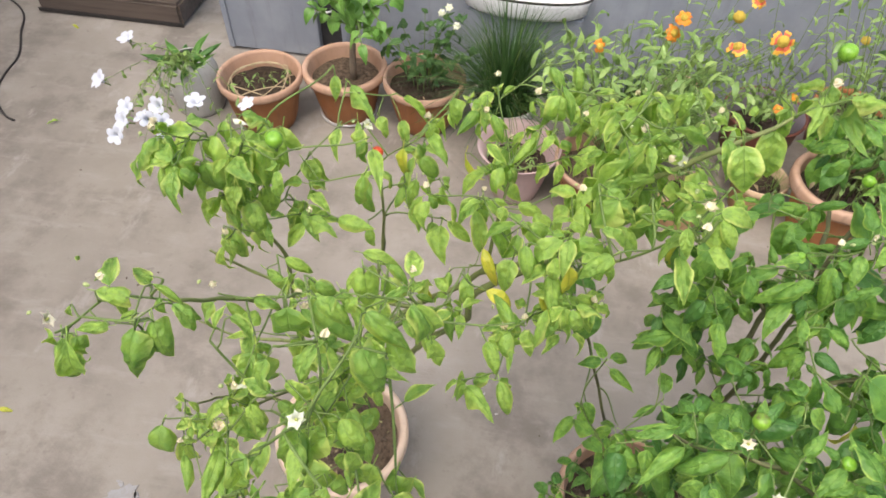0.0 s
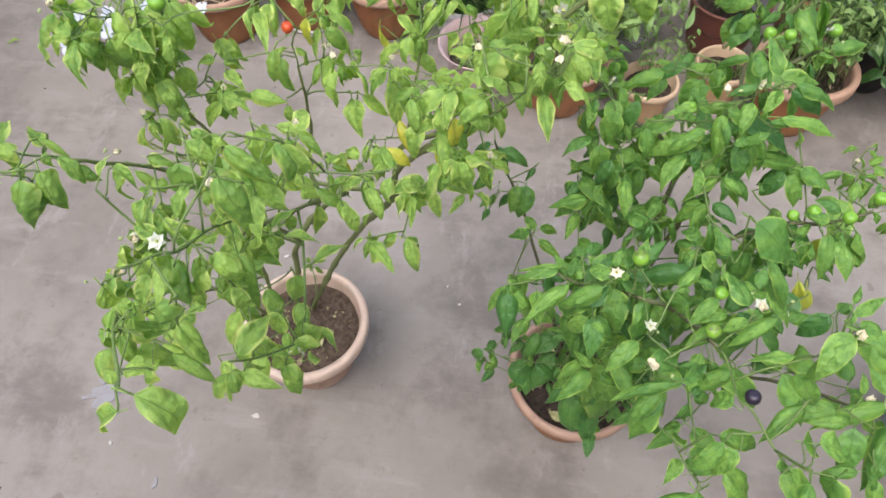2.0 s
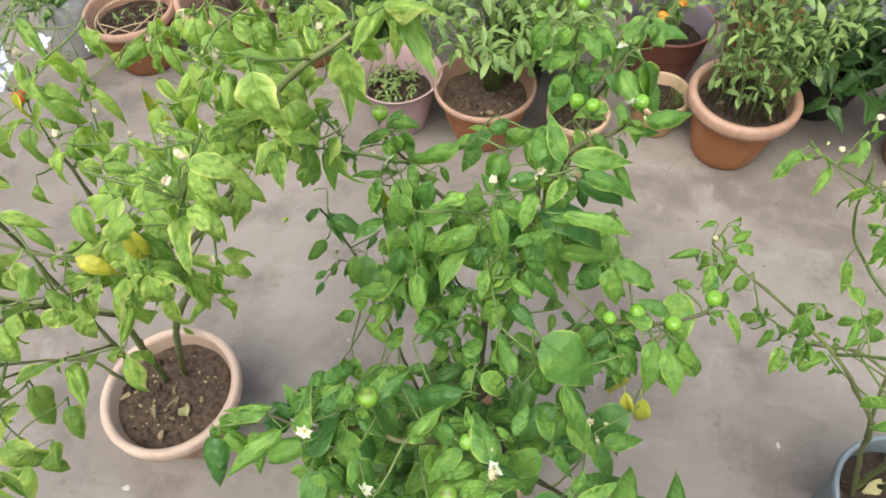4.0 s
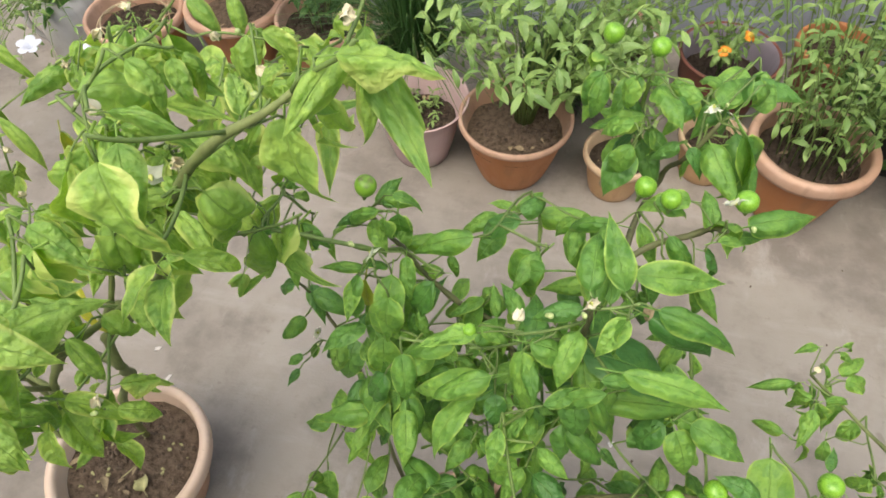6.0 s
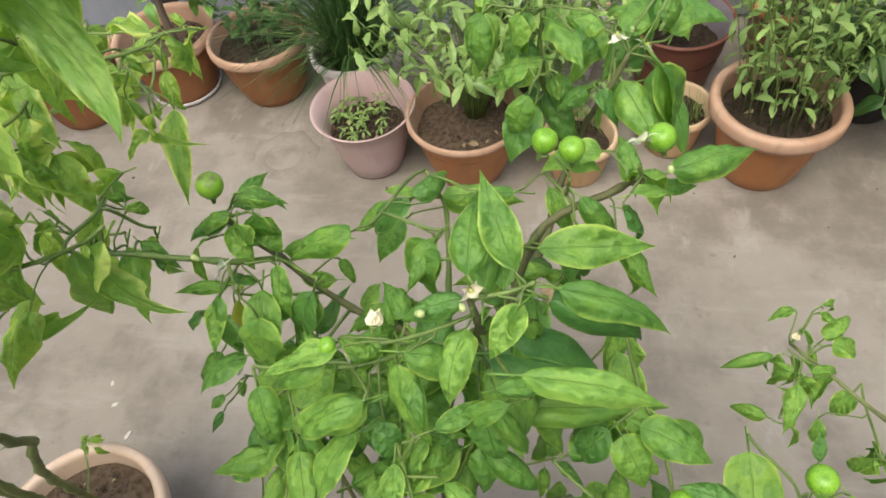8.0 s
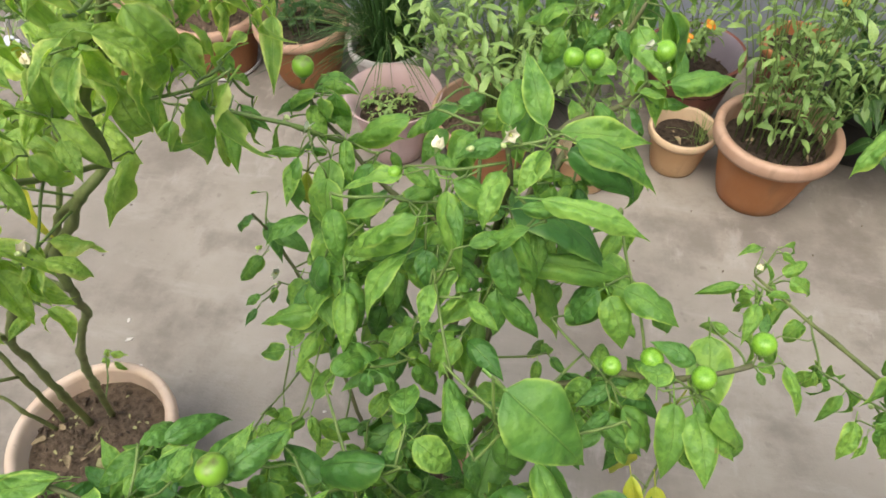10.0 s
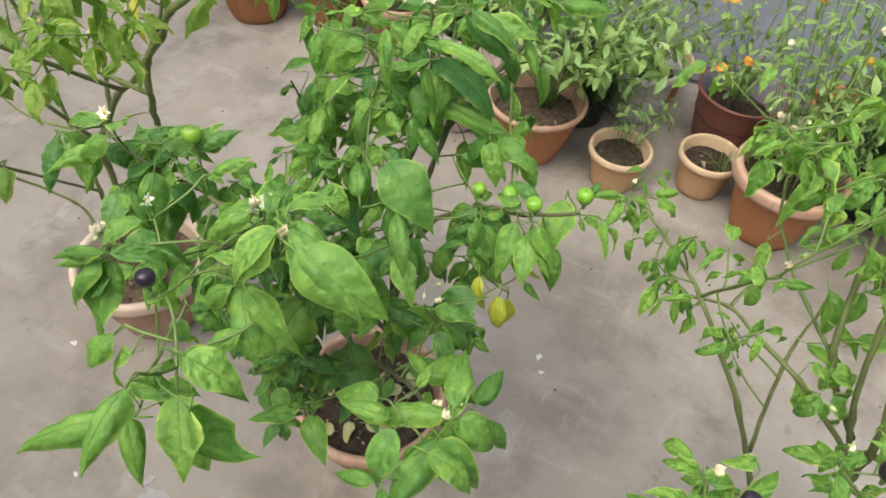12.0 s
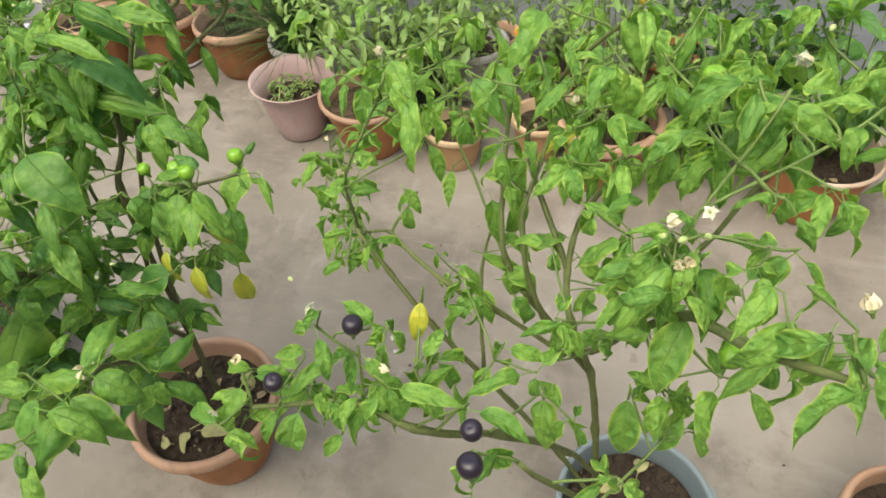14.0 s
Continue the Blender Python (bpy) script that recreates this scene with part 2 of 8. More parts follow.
M_BEIGE = pot_material("faded_beige_rim", (0.62, 0.47, 0.36), (0.70, 0.58, 0.48), (0.42, 0.31, 0.23))
M_TAN = pot_material("tan_clay_pot", (0.46, 0.28, 0.145), (0.52, 0.35, 0.20), (0.30, 0.20, 0.13))
M_TAN_RIM = pot_material("pale_tan_rim", (0.58, 0.42, 0.27), (0.64, 0.49, 0.34), (0.36, 0.26, 0.18))
M_PINK = pot_material("dusty_pink_plastic", (0.50, 0.36, 0.355), (0.57, 0.445, 0.45), (0.39, 0.29, 0.27), 0.42, 0.4)
M_WHITE_POT = pot_material("grimy_white_plastic", (0.56, 0.53, 0.53), (0.64, 0.61, 0.62), (0.33, 0.29, 0.26), 0.45, 0.6)
M_LILAC = pot_material("pale_lilac_plastic", (0.27, 0.235, 0.275), (0.33, 0.29, 0.33), (0.22, 0.19, 0.20), 0.42, 0.3)
M_JUG = pot_material("cloudy_grey_plastic", (0.40, 0.40, 0.385), (0.50, 0.50, 0.48), (0.26, 0.24, 0.20), 0.4, 0.6)
M_MAROON = pot_material("maroon_plastic", (0.20, 0.075, 0.055), (0.26, 0.11, 0.085), (0.16, 0.10, 0.08), 0.5)
M_BLACK_POT = pot_material("black_plastic", (0.020, 0.020, 0.020), (0.040, 0.038, 0.036), (0.08, 0.07, 0.06), 0.5)
M_BUCKET = pot_material("blue_grey_bucket_plastic", (0.185, 0.235, 0.265), (0.255, 0.305, 0.330), (0.21, 0.21, 0.20), 0.45, 0.35)
M_SOIL = plain_material("dry_brown_soil", (0.040, 0.028, 0.020), (0.190, 0.140, 0.100), 75.0, 0.95, 1.0, 0.016, spec=0.1)
M_SOIL_DARK = plain_material("damp_dark_soil", (0.018, 0.014, 0.011), (0.095, 0.072, 0.054), 75.0, 0.95, 1.0, 0.016, spec=0.1)
M_CRUMB = plain_material("soil_crumb", (0.040, 0.029, 0.021), (0.120, 0.088, 0.062), 70.0, 0.95, 0.8, 0.003)
M_DRY = plain_material("dry_straw_stem", (0.34, 0.26, 0.15), (0.48, 0.39, 0.25), 50.0, 0.8, 0.4, 0.001)
M_DOOR = pot_material("blue_grey_paint_on_steel", (0.250, 0.275, 0.325), (0.310, 0.335, 0.385), (0.17, 0.175, 0.19), 0.5, 0.6)
M_GAP_DARK = plain_material("dark_gap_rubber", (0.018, 0.018, 0.020), (0.035, 0.035, 0.038), 20.0, 0.7)
M_STEEL = plain_material("dull_bright_steel", (0.45, 0.45, 0.46), (0.62, 0.62, 0.63), 40.0, 0.35, 0.2, 0.001, metal=0.9)
M_PLASTER = plain_material("grey_plaster", (0.20, 0.19, 0.17), (0.30, 0.28, 0.26), 3.0, 0.9, 0.5, 0.004)
M_WHITE = plain_material("white_enamel", (0.70, 0.71, 0.74), (0.80, 0.81, 0.83), 12.0, 0.3, 0.1, 0.001)
M_TIMBER = plain_material("weathered_brown_timber", (0.055, 0.042, 0.036), (0.125, 0.098, 0.082), 9.0, 0.85, 0.6, 0.003, stretch=(0.2, 3.0, 3.0))
M_CABLE = plain_material("black_rubber_cable", (0.020, 0.018, 0.018), (0.045, 0.040, 0.038), 60.0, 0.6)
M_ORANGE = plain_material("orange_petal", (0.52, 0.10, 0.012), (0.70, 0.27, 0.02), 60.0, 0.6, 0.4, 0.001)
M_REDPETAL = plain_material("red_petal", (0.42, 0.045, 0.03), (0.62, 0.13, 0.06), 60.0, 0.6, 0.3, 0.001)
M_YELLOW = plain_material("yellow_petal_tip", (0.66, 0.29, 0.03), (0.76, 0.46, 0.07), 60.0, 0.6, 0.3, 0.001)
M_BALL = plain_material("yellow_brown_flower_head", (0.42, 0.28, 0.03), (0.60, 0.44, 0.07), 200.0, 0.8, 1.0, 0.004)
M_BLUEPAINT = plain_material("pale_blue_paint_spill", (0.268, 0.250, 0.236), (0.310, 0.310, 0.325), 36.0, 0.88, 0.2, 0.001, lo=0.36, hi=0.70)
M_STAIN = plain_material("damp_ring_stain", (0.175, 0.155, 0.135), (0.255, 0.230, 0.203), 14.0, 0.88, 0.3, 0.002)
M_DRYLEAF = plain_material("dried_leaf_scrap", (0.17, 0.12, 0.07), (0.36, 0.28, 0.17), 8.0, 0.85, 0.6, 0.002)
M_DRYLEAF_PALE = plain_material("withered_pale_leaf", (0.22, 0.22, 0.085), (0.43, 0.41, 0.20), 5.0, 0.75, 0.6, 0.002)
M_CREAM_WALL = plain_material("cream_wall_plaster", (0.56, 0.52, 0.46), (0.68, 0.64, 0.57), 2.5, 0.9, 0.4, 0.004)
M_WHITECHIP = plain_material("white_paint_fleck", (0.46, 0.43, 0.40), (0.58, 0.55, 0.52), 60.0, 0.7, 0.2, 0.001)


# ---- mesh helpers ----
def finish(name, bm, mat, smooth=True):
    me = bpy.data.meshes.new(name)
    bm.normal_update()
    bm.to_mesh(me)
    bm.free()
    me.materials.append(mat)
    if smooth:
        me.polygons.foreach_set("use_smooth", [True] * len(me.polygons))
    return me


def part(name, bm, mat, parent, label="", smooth=True):
    ob = new(name, finish(name, bm, mat, smooth))
    ob.parent = parent
    return tagged(ob, label)


def piece(name, me, parent, m):
    ob = new(name, me)
    ob.parent = parent
    ob.matrix_basis = parent.matrix_world.inverted() @ m
    return ob


def thing(name, place, label, category, group="", kind=""):
    ob = new(name)
    ob.empty_display_size = 0.05
    ob.location = place
    ob.matrix_world = Matrix.Translation(place)
    return tagged(ob, label, category, group, kind)


def lathe(profile, seg=56, flutes=0, depth=0.0, flute_z=(0, 0)):
    """Turn a profile of (radius, height) round the z axis; flutes press shallow ribs into the wall."""
    bm = bmesh.new()
    rings = []
    for r, z in profile:
        ring = []
        for i in range(seg):
            a = 2 * math.pi * i / seg
            rr = r
            if flutes and flute_z[0] < z < flute_z[1]:
                rr += depth * math.cos(flutes * a)
            ring.append(bm.verts.new((rr * math.cos(a), rr * math.sin(a), z)))
        rings.append(ring)
    for p, q in zip(rings, rings[1:]):
        for i in range(seg):
            j = (i + 1) % seg
            bm.faces.new((p[i], p[j], q[j], q[i]))
    return bm


def tube(bm, pts, radii, sides=6):
    """A tapered tube along pts, added to bm."""
    pts = [Vector(p) for p in pts]
    rings = []
    side = Vector((1, 0, 0))
    for i, p in enumerate(pts):
        d = (pts[min(i + 1, len(pts) - 1)] - pts[max(i - 1, 0)])
        d = d.normalized() if d.length > 1e-9 else Vector((0, 0, 1))
        u = side - d * side.dot(d)
        if u.length < 1e-4:
            u = Vector((0, 1, 0)) - d * d.y
        u.normalize()
        side = u
        v = d.cross(u)
        rings.append([bm.verts.new(p + (u * math.cos(2 * math.pi * k / sides) + v * math.sin(2 * math.pi * k / sides)) * radii[i]) for k in range(sides)])
    for a, b in zip(rings, rings[1:]):
        for k in range(sides):
            j = (k + 1) % sides
            bm.faces.new((a[k], a[j], b[j], b[k]))
    bm.faces.new(rings[-1])
    bm.faces.new(rings[0][::-1])


def bend(p, q, d0, d1, n=6):
    """Points of a smooth curve from p to q that leaves along d0 and arrives along d1."""
    p, q = Vector(p), Vector(q)
    k = (q - p).length / 3
    a, b = p + Vector(d0) * k, q - Vector(d1) * k
    out = []
    for i in range(n + 1):
        t = i / n
        out.append(p * (1 - t) ** 3 + a * 3 * t * (1 - t) ** 2 + b * 3 * t * t * (1 - t) + q * t ** 3)
    return out


def box(bm, lo, hi, bevel=0.0):
    v = [bm.verts.new((x, y, z)) for x in (lo[0], hi[0]) for y in (lo[1], hi[1]) for z in (lo[2], hi[2])]
    made = [bm.faces.new([v[i] for i in f]) for f in ((0, 1, 3, 2), (4, 6, 7, 5), (0, 4, 5, 1), (2, 3, 7, 6), (0, 2, 6, 4), (1, 5, 7, 3))]
    if bevel:
        edges = list({e for f in made for e in f.edges})
        bmesh.ops.bevel(bm, geom=edges, offset=bevel, segments=2, affect="EDGES")
    return bm


def leaf_mesh(name, mat, outline, fold=0.25, droop=0.35, wave=0.05, twist=0.0, curl=0.0, sickle=0.0, rows=16, cols=8, seed=0):
    """A blade of length 1 along +y, face up: outline(t) is its half width; folded along the rib, rolled at the margin, drooping, puckered between the veins."""
    rng = random.Random(seed)
    ph, ph2, ph3 = rng.uniform(0, 6.28), rng.uniform(0, 6.28), rng.uniform(0, 50)
    bulge = rng.uniform(0.6, 1.4)
    verts, uvs, faces = [], [], []
    y, z = 0.0, 0.0
    for i in range(rows + 1):
        t = i / rows
        ang = 0.30 - (droop + 0.30) * t * 1.6 + 0.25 * wave * math.sin(t * 9 + ph3)
        if i:
            y += math.cos(ang) / rows
            z += math.sin(ang) / rows
        w = max(outline(t), 0.004)
        tw = twist * t
        lean = sickle * t * t
        for j in range(cols + 1):
            s = 2 * j / cols - 1
            ragged = 1 + 0.05 * noise.noise(Vector((t * 7, 3.0 if s > 0 else -3.0, ph3))) * abs(s)
            x = w * s * ragged * (1 - 0.12 * fold * s * s) * (1 - 0.22 * min(1.0, abs(curl)) * s * s)
            h = fold * abs(x) * (1.15 - 0.55 * abs(s))
            h -= curl * w * abs(s) ** 3 * 0.75
            h += wave * math.sin(t * 10 + ph + (2.1 if s > 0 else 0)) * abs(s) ** 2 * w * 2.0
            h += wave * 0.9 * noise.noise(Vector((t * 9, s * 1.6, ph3))) * w * (0.25 + s * s)
            h += 0.022 * bulge * math.sin(t * 30 + ph2 - abs(s) * 3) * abs(s) * (1 - abs(s)) * 2.4 * min(1, w * 6)
            verts.append((lean + x * math.cos(tw) - h * math.sin(tw), y, z + h * math.cos(tw) + x * math.sin(tw)))
            uvs.append((0.5 + 0.5 * s, t))
    for i in range(rows):
        for j in range(cols):
            a = i * (cols + 1) + j
            faces.append((a, a + 1, a + cols + 2, a + cols + 1))
    s0 = len(verts)
    for k in range(3):
        for c in range(3):
            verts.append((0.013 * math.cos(c * 2.094), -0.20 + 0.11 * k, -0.06 + 0.035 * k + 0.013 * math.sin(c * 2.094)))
            uvs.append((0.5, 0.05))
    for k in range(2):
        for c in range(3):
            d = (c + 1) % 3
            faces.append((s0 + 3 * k + c, s0 + 3 * k + d, s0 + 3 * k + 3 + d, s0 + 3 * k + 3 + c))
    me = bpy.data.meshes.new(name)
    me.from_pydata(verts, [], faces)
    uv = me.uv_layers.new(name="UVMap")
    for lp in me.loops:
        uv.data[lp.index].uv = uvs[lp.vertex_index]
    me.materials.append(mat)
    me.polygons.foreach_set("use_smooth", [True] * len(me.polygons))
    return me


def taper(t, a, b, wide):
    """Half width of a blade that swells to `wide` and runs out into a drawn tip."""
    if not 0 < t < 1:
        return 0.0
    k = a / (a + b)
    return wide * (t / k) ** a * ((1 - t) / (1 - k)) ** b


def ovate(t):
    return taper(t, 0.62, 1.45, 0.246)


def broad(t):
    return taper(t, 0.54, 1.20, 0.278)


def narrow(t):
    return taper(t, 0.76, 1.45, 0.210)


def lance(t):
    return 0.150 * (math.sin(math.pi * min(1, t ** 1.35)) ** 0.75) if 0 < t < 1 else 0.0


def heart(t):
    return 0.40 * (math.sin(math.pi * min(1, t ** 0.6)) ** 0.7) * (1 - 0.25 * t) if 0 < t < 1 else 0.0


def leaf_set(name, mat, outlines, count, seed, calm=1.0, sag=1.0, roll=0.3, fold=(0.15, 0.95), curl=(-0.5, 1.3), **kw):
    rng = random.Random(seed)
    out = []
    for i in range(count):
        out.append(leaf_mesh(name, mat, outlines[i % len(outlines)], fold=rng.uniform(*fold) * (0.4 + 0.6 * calm), droop=rng.uniform(0.1, 0.95) * (0.4 + 0.6 * calm) * sag,
                             wave=rng.uniform(0.04, 0.17) * calm, twist=rng.uniform(-0.5, 0.5) * calm, curl=rng.uniform(*curl) * roll, sickle=rng.uniform(-0.13, 0.13) * calm,
                             seed=seed * 31 + i, **kw))
    return out


LEAVES_A = leaf_set("leaf", M_LEAF_A, (ovate, broad, narrow, broad), 24, 1, calm=1.45, roll=1.2, fold=(0.1, 0.7))
LEAVES_C = leaf_set("leaf", M_LEAF_C, (ovate, narrow, broad), 20, 7, calm=1.35, roll=1.2, fold=(0.1, 0.8))
LEAVES_B = leaf_set("leaf", M_LEAF_B, (ovate, broad, ovate, broad, narrow), 20, 2, calm=0.9, sag=0.8, roll=0.9, fold=(0.02, 0.5), curl=(-0.1, 1.2))
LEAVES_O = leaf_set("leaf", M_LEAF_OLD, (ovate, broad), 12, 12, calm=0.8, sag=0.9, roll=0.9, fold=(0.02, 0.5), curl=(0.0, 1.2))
LEAVES_Y = leaf_set("yellow_leaf", M_LEAF_YELLOW, (narrow,), 4, 3, calm=0.8)
LEAVES_D = leaf_set("leaf", M_LEAF_DARK, (ovate, heart), 6, 4)
SCRAPS = leaf_set("dried_leaf", M_DRYLEAF, (ovate, narrow), 5, 9, rows=6, cols=4)
FALLEN = leaf_set("fallen_leaf", M_DRYLEAF_PALE, (ovate, narrow), 5, 19, calm=1.9, rows=9, cols=6)
LEAVES_L = leaf_set("leaf", M_LEAF_LANCE, (lance,), 8, 5, rows=6, cols=4)
LEAVES_T = leaf_set("leaf", M_LEAF_TREE, (heart, ovate), 6, 6, rows=7, cols=6)


def leaf_pose(base, way, size, up=Vector((0, 0, 1)), width=1.0, roll=0.0):
    d = Vector(way).normalized()
    n = up - d * up.dot(d)
    if n.length < 0.05:
        n = Vector((1, 0, 0)) - d * d.x
    n.normalize()
    x = d.cross(n)
    rot = Matrix((x, d, n)).transposed().to_4x4()
    return Matrix.Translation(base) @ rot @ Matrix.Rotation(roll, 4, "Y") @ Matrix.Diagonal((size * width, size, size, 1))


def ball_mesh(name, mat, profile, seg=14):
    bm = lathe(profile, seg)
    return finish(name, bm, mat)



def blossom_mesh(mat, seed, lift, wild, bow=-0.6):
    """A chilli flower of five or six pointed petals, each with its own tilt, crease and curl; radius 1, facing +z."""
    rng = random.Random(seed)
    bm = bmesh.new()
    count = 6 if seed % 3 == 0 else 5
    for k in range(count):
        turn = Matrix.Rotation(2 * math.pi * (k + rng.uniform(-.12, .12)) / count, 4, "Z") @ Matrix.Rotation(rng.uniform(-wild, wild), 4, "X")
        up = lift + rng.uniform(-wild, wild)
        long = rng.uniform(0.85, 1.08)
        rows = []
        for i in range(6):
            t = i / 5
            w = (0.19 + 0.27 * math.sin(math.pi * min(1.0, t * 1.0 + 0.18))) * (1 - t ** 2.5) + 0.012
            x = 0.10 + long * (t * math.cos(up * (1 + bow * t)))
            z = long * t * math.sin(up * (1 + bow * t)) - 0.22 * wild * t ** 3
            rows.append([bm.verts.new(turn @ Vector((x, w * s, z + 0.16 * w * s * s))) for s in (-1, -0.5, 0, 0.5, 1)])
        for p, q in zip(rows, rows[1:]):
            for m in range(4):
                bm.faces.new((p[m], q[m], q[m + 1], p[m + 1]))
    me = finish("flower", bm, mat)
    return me


FLOWERS = [blossom_mesh(M_PETAL, i, 0.25 + 0.14 * (i % 4), 0.60) for i in range(6)] + [blossom_mesh(M_PETAL_CREAM, 10 + i, 0.95 + 0.15 * i, 0.30) for i in range(4)] + [blossom_mesh(M_PETAL, 20 + i, -0.5, 0.5) for i in range(2)]
FLOWER = FLOWERS[0]
SHUT = [blossom_mesh(M_PETAL_CREAM, 40 + i, 1.05 + 0.10 * (i % 3), 0.30, 0.38) for i in range(6)]


def funnel_mesh(name, mat, seed):
    """A petunia: a funnel that opens into five broad ruffled lobes, radius 1, facing +z."""
    rng = random.Random(seed)
    bm = bmesh.new()
    seg = 30
    rings = []
    for r, z in ((0.10, -0.75), (0.16, -0.40), (0.40, -0.10), (0.75, 0.05), (1.0, 0.02)):
        ring = []
        for k in range(seg):
            a = 2 * math.pi * k / seg
            lobe = abs(math.cos(2.5 * a)) ** 0.55
            rr = r * (1 - 0.36 * (r ** 3) * (1 - lobe)) * (1 + 0.05 * r * noise.noise(Vector((math.cos(a) * 2, math.sin(a) * 2, seed))))
            ring.append(bm.verts.new((rr * math.cos(a), rr * math.sin(a), z - 0.10 * r * (1 - lobe) + 0.14 * r * r * noise.noise(Vector((math.cos(a) * 1.6, math.sin(a) * 1.6, seed + 5))))))
        rings.append(ring)
    for p, q in zip(rings, rings[1:]):
        for k in range(seg):
            j = (k + 1) % seg
            bm.faces.new((p[k], p[j], q[j], q[k]))
    return finish(name, bm, mat)


PETUNIAS = [funnel_mesh("flower", M_PETAL_PURE, i + 1) for i in range(4)]
STAMEN = ball_mesh("stamen", M_ANTHER, [(0.02, -0.1), (0.14, 0.0), (0.17, 0.18), (0.08, 0.42), (0.0, 0.46)], 8)
BUD = ball_mesh("bud", M_BUD, [(0.0, -0.9), (0.30, -0.75), (0.55, -0.2), (0.62, 0.25), (0.45, 0.65), (0.15, 0.85), (0.0, 0.88)], 10)
ROUND = [(0.0, -1.0), (0.30, -0.97), (0.62, -0.80), (0.88, -0.48), (1.0, -0.05), (0.97, 0.38), (0.78, 0.70), (0.45, 0.88), (0.16, 0.86), (0.0, 0.82)]
FRUITS = {"g": ball_mesh("fruit", M_FRUIT, ROUND, 20), "t": ball_mesh("fruit", M_FRUIT_TURN, ROUND, 20), "d": ball_mesh("fruit", M_FRUIT_DARK, ROUND, 20), "r": ball_mesh("fruit", M_FRUIT_RED, ROUND, 20)}
FRUITS["s"] = FRUITS["g"]
CALYX = ball_mesh("calyx", M_STEM, [(0.16, -0.9), (0.24, -0.35), (0.55, 0.0), (0.42, 0.06), (0.0, 0.05)], 10)


# ---- pots ----
def pot_profile(r, h, foot, lip=0.014, drop=0.03, wall=0.007):
    """Outside from the foot up, over a rolled lip, and down inside."""
    body = []
    for i in range(9):
        t = i / 8
        body.append((foot + (r - lip - foot) * (t ** 0.8), 0.004 + (h - drop) * t))
    return [(0.0, 0.004), (foot - 0.006, 0.0), *body, (r - 0.002, h - drop), (r, h - drop * 0.75), (r, h - drop * 0.25), (r - 0.003, h - 0.003), (r - lip * 0.5, h), (r - lip - 0.001, h - 0.003),
            (r - lip - wall * 0.3, h - drop * 0.5), (r - lip - wall, h - drop), (foot + (r - lip - foot) * 0.72 - wall, h * 0.5)]


def pot_bodies(ob, r, h, foot, mat, rim_mat, lip=0.014, drop=0.03, flutes=0, seg=64, body_label="", rim_label=""):
    prof = pot_profile(r, h, foot, lip, drop)
    part("pot_body", lathe(prof[:11], seg, flutes, 0.0018, (0.02, h - drop - 0.01)), mat, ob, body_label)
    part("rim", lathe(prof[10:], seg), rim_mat, ob, rim_label)


def soil_part(ob, r, z, mat, seed, crumbs=60, label=""):
    """Uneven soil with crumbs and a few pale chips on it."""
    rng = random.Random(seed)
    bm = bmesh.new()
    n, rings = 36, 9
    c = bm.verts.new((0, 0, z + 0.004))
    prev = None
    for k in range(1, rings + 1):
        rr = r * k / rings
        ring = []
        for i in range(n):
            a = 2 * math.pi * i / n
            x, y = rr * math.cos(a), rr * math.sin(a)
            dz = 0.010 * noise.noise(Vector((x * 22 + seed, y * 22, 0))) + 0.004 * noise.noise(Vector((x * 70, y * 70, seed)))
            ring.append(bm.verts.new((x, y, z + dz - 0.006 * (k / rings) ** 3)))
        for i in range(n):
            j = (i + 1) % n
            if prev is None:
                bm.faces.new((c, ring[i], ring[j]))
            else:
                bm.faces.new((prev[i], ring[i], ring[j], prev[j]))
        prev = ring
    soil = part("soil", bm, mat, ob, label)
    bm = bmesh.new()
    for i in range(crumbs):
        a, q = rng.uniform(0, 6.28), r * math.sqrt(rng.random()) * 0.95
        s = 0.0015 + 0.0060 * rng.random() ** 2.5
        m = Matrix.Translation((q * math.cos(a), q * math.sin(a), z + 0.003)) @ Euler((rng.random() * 6, rng.random() * 6, rng.random() * 6)).to_matrix().to_4x4() @ Matrix.Diagonal((s, s * rng.uniform(0.6, 1.2), s * 0.7, 1))
        bmesh.ops.create_icosphere(bm, subdivisions=1, radius=1.0, matrix=m @ Matrix.Shear("XY", 4, (rng.uniform(-.6, .6), rng.uniform(-.6, .6))))
    tagged(part("loose_soil", bm, M_CRUMB, soil, "", False), kind="stuff")
    for i in range(max(1, crumbs // 20)):
        a, q = rng.uniform(0, 6.28), r * math.sqrt(rng.random()) * 0.85
        m = Matrix.Translation(ob.matrix_world.translation) @ leaf_pose((q * math.cos(a), q * math.sin(a), z + 0.007), (math.cos(a * 3), math.sin(a * 3), rng.uniform(-.1, .3)), rng.uniform(0.012, 0.040), Vector((rng.uniform(-.6, .6), rng.uniform(-.6, .6), 1)), rng.uniform(0.7, 1.2))
        piece("dried_leaf", SCRAPS[i % len(SCRAPS)], ob, m)
    return soil


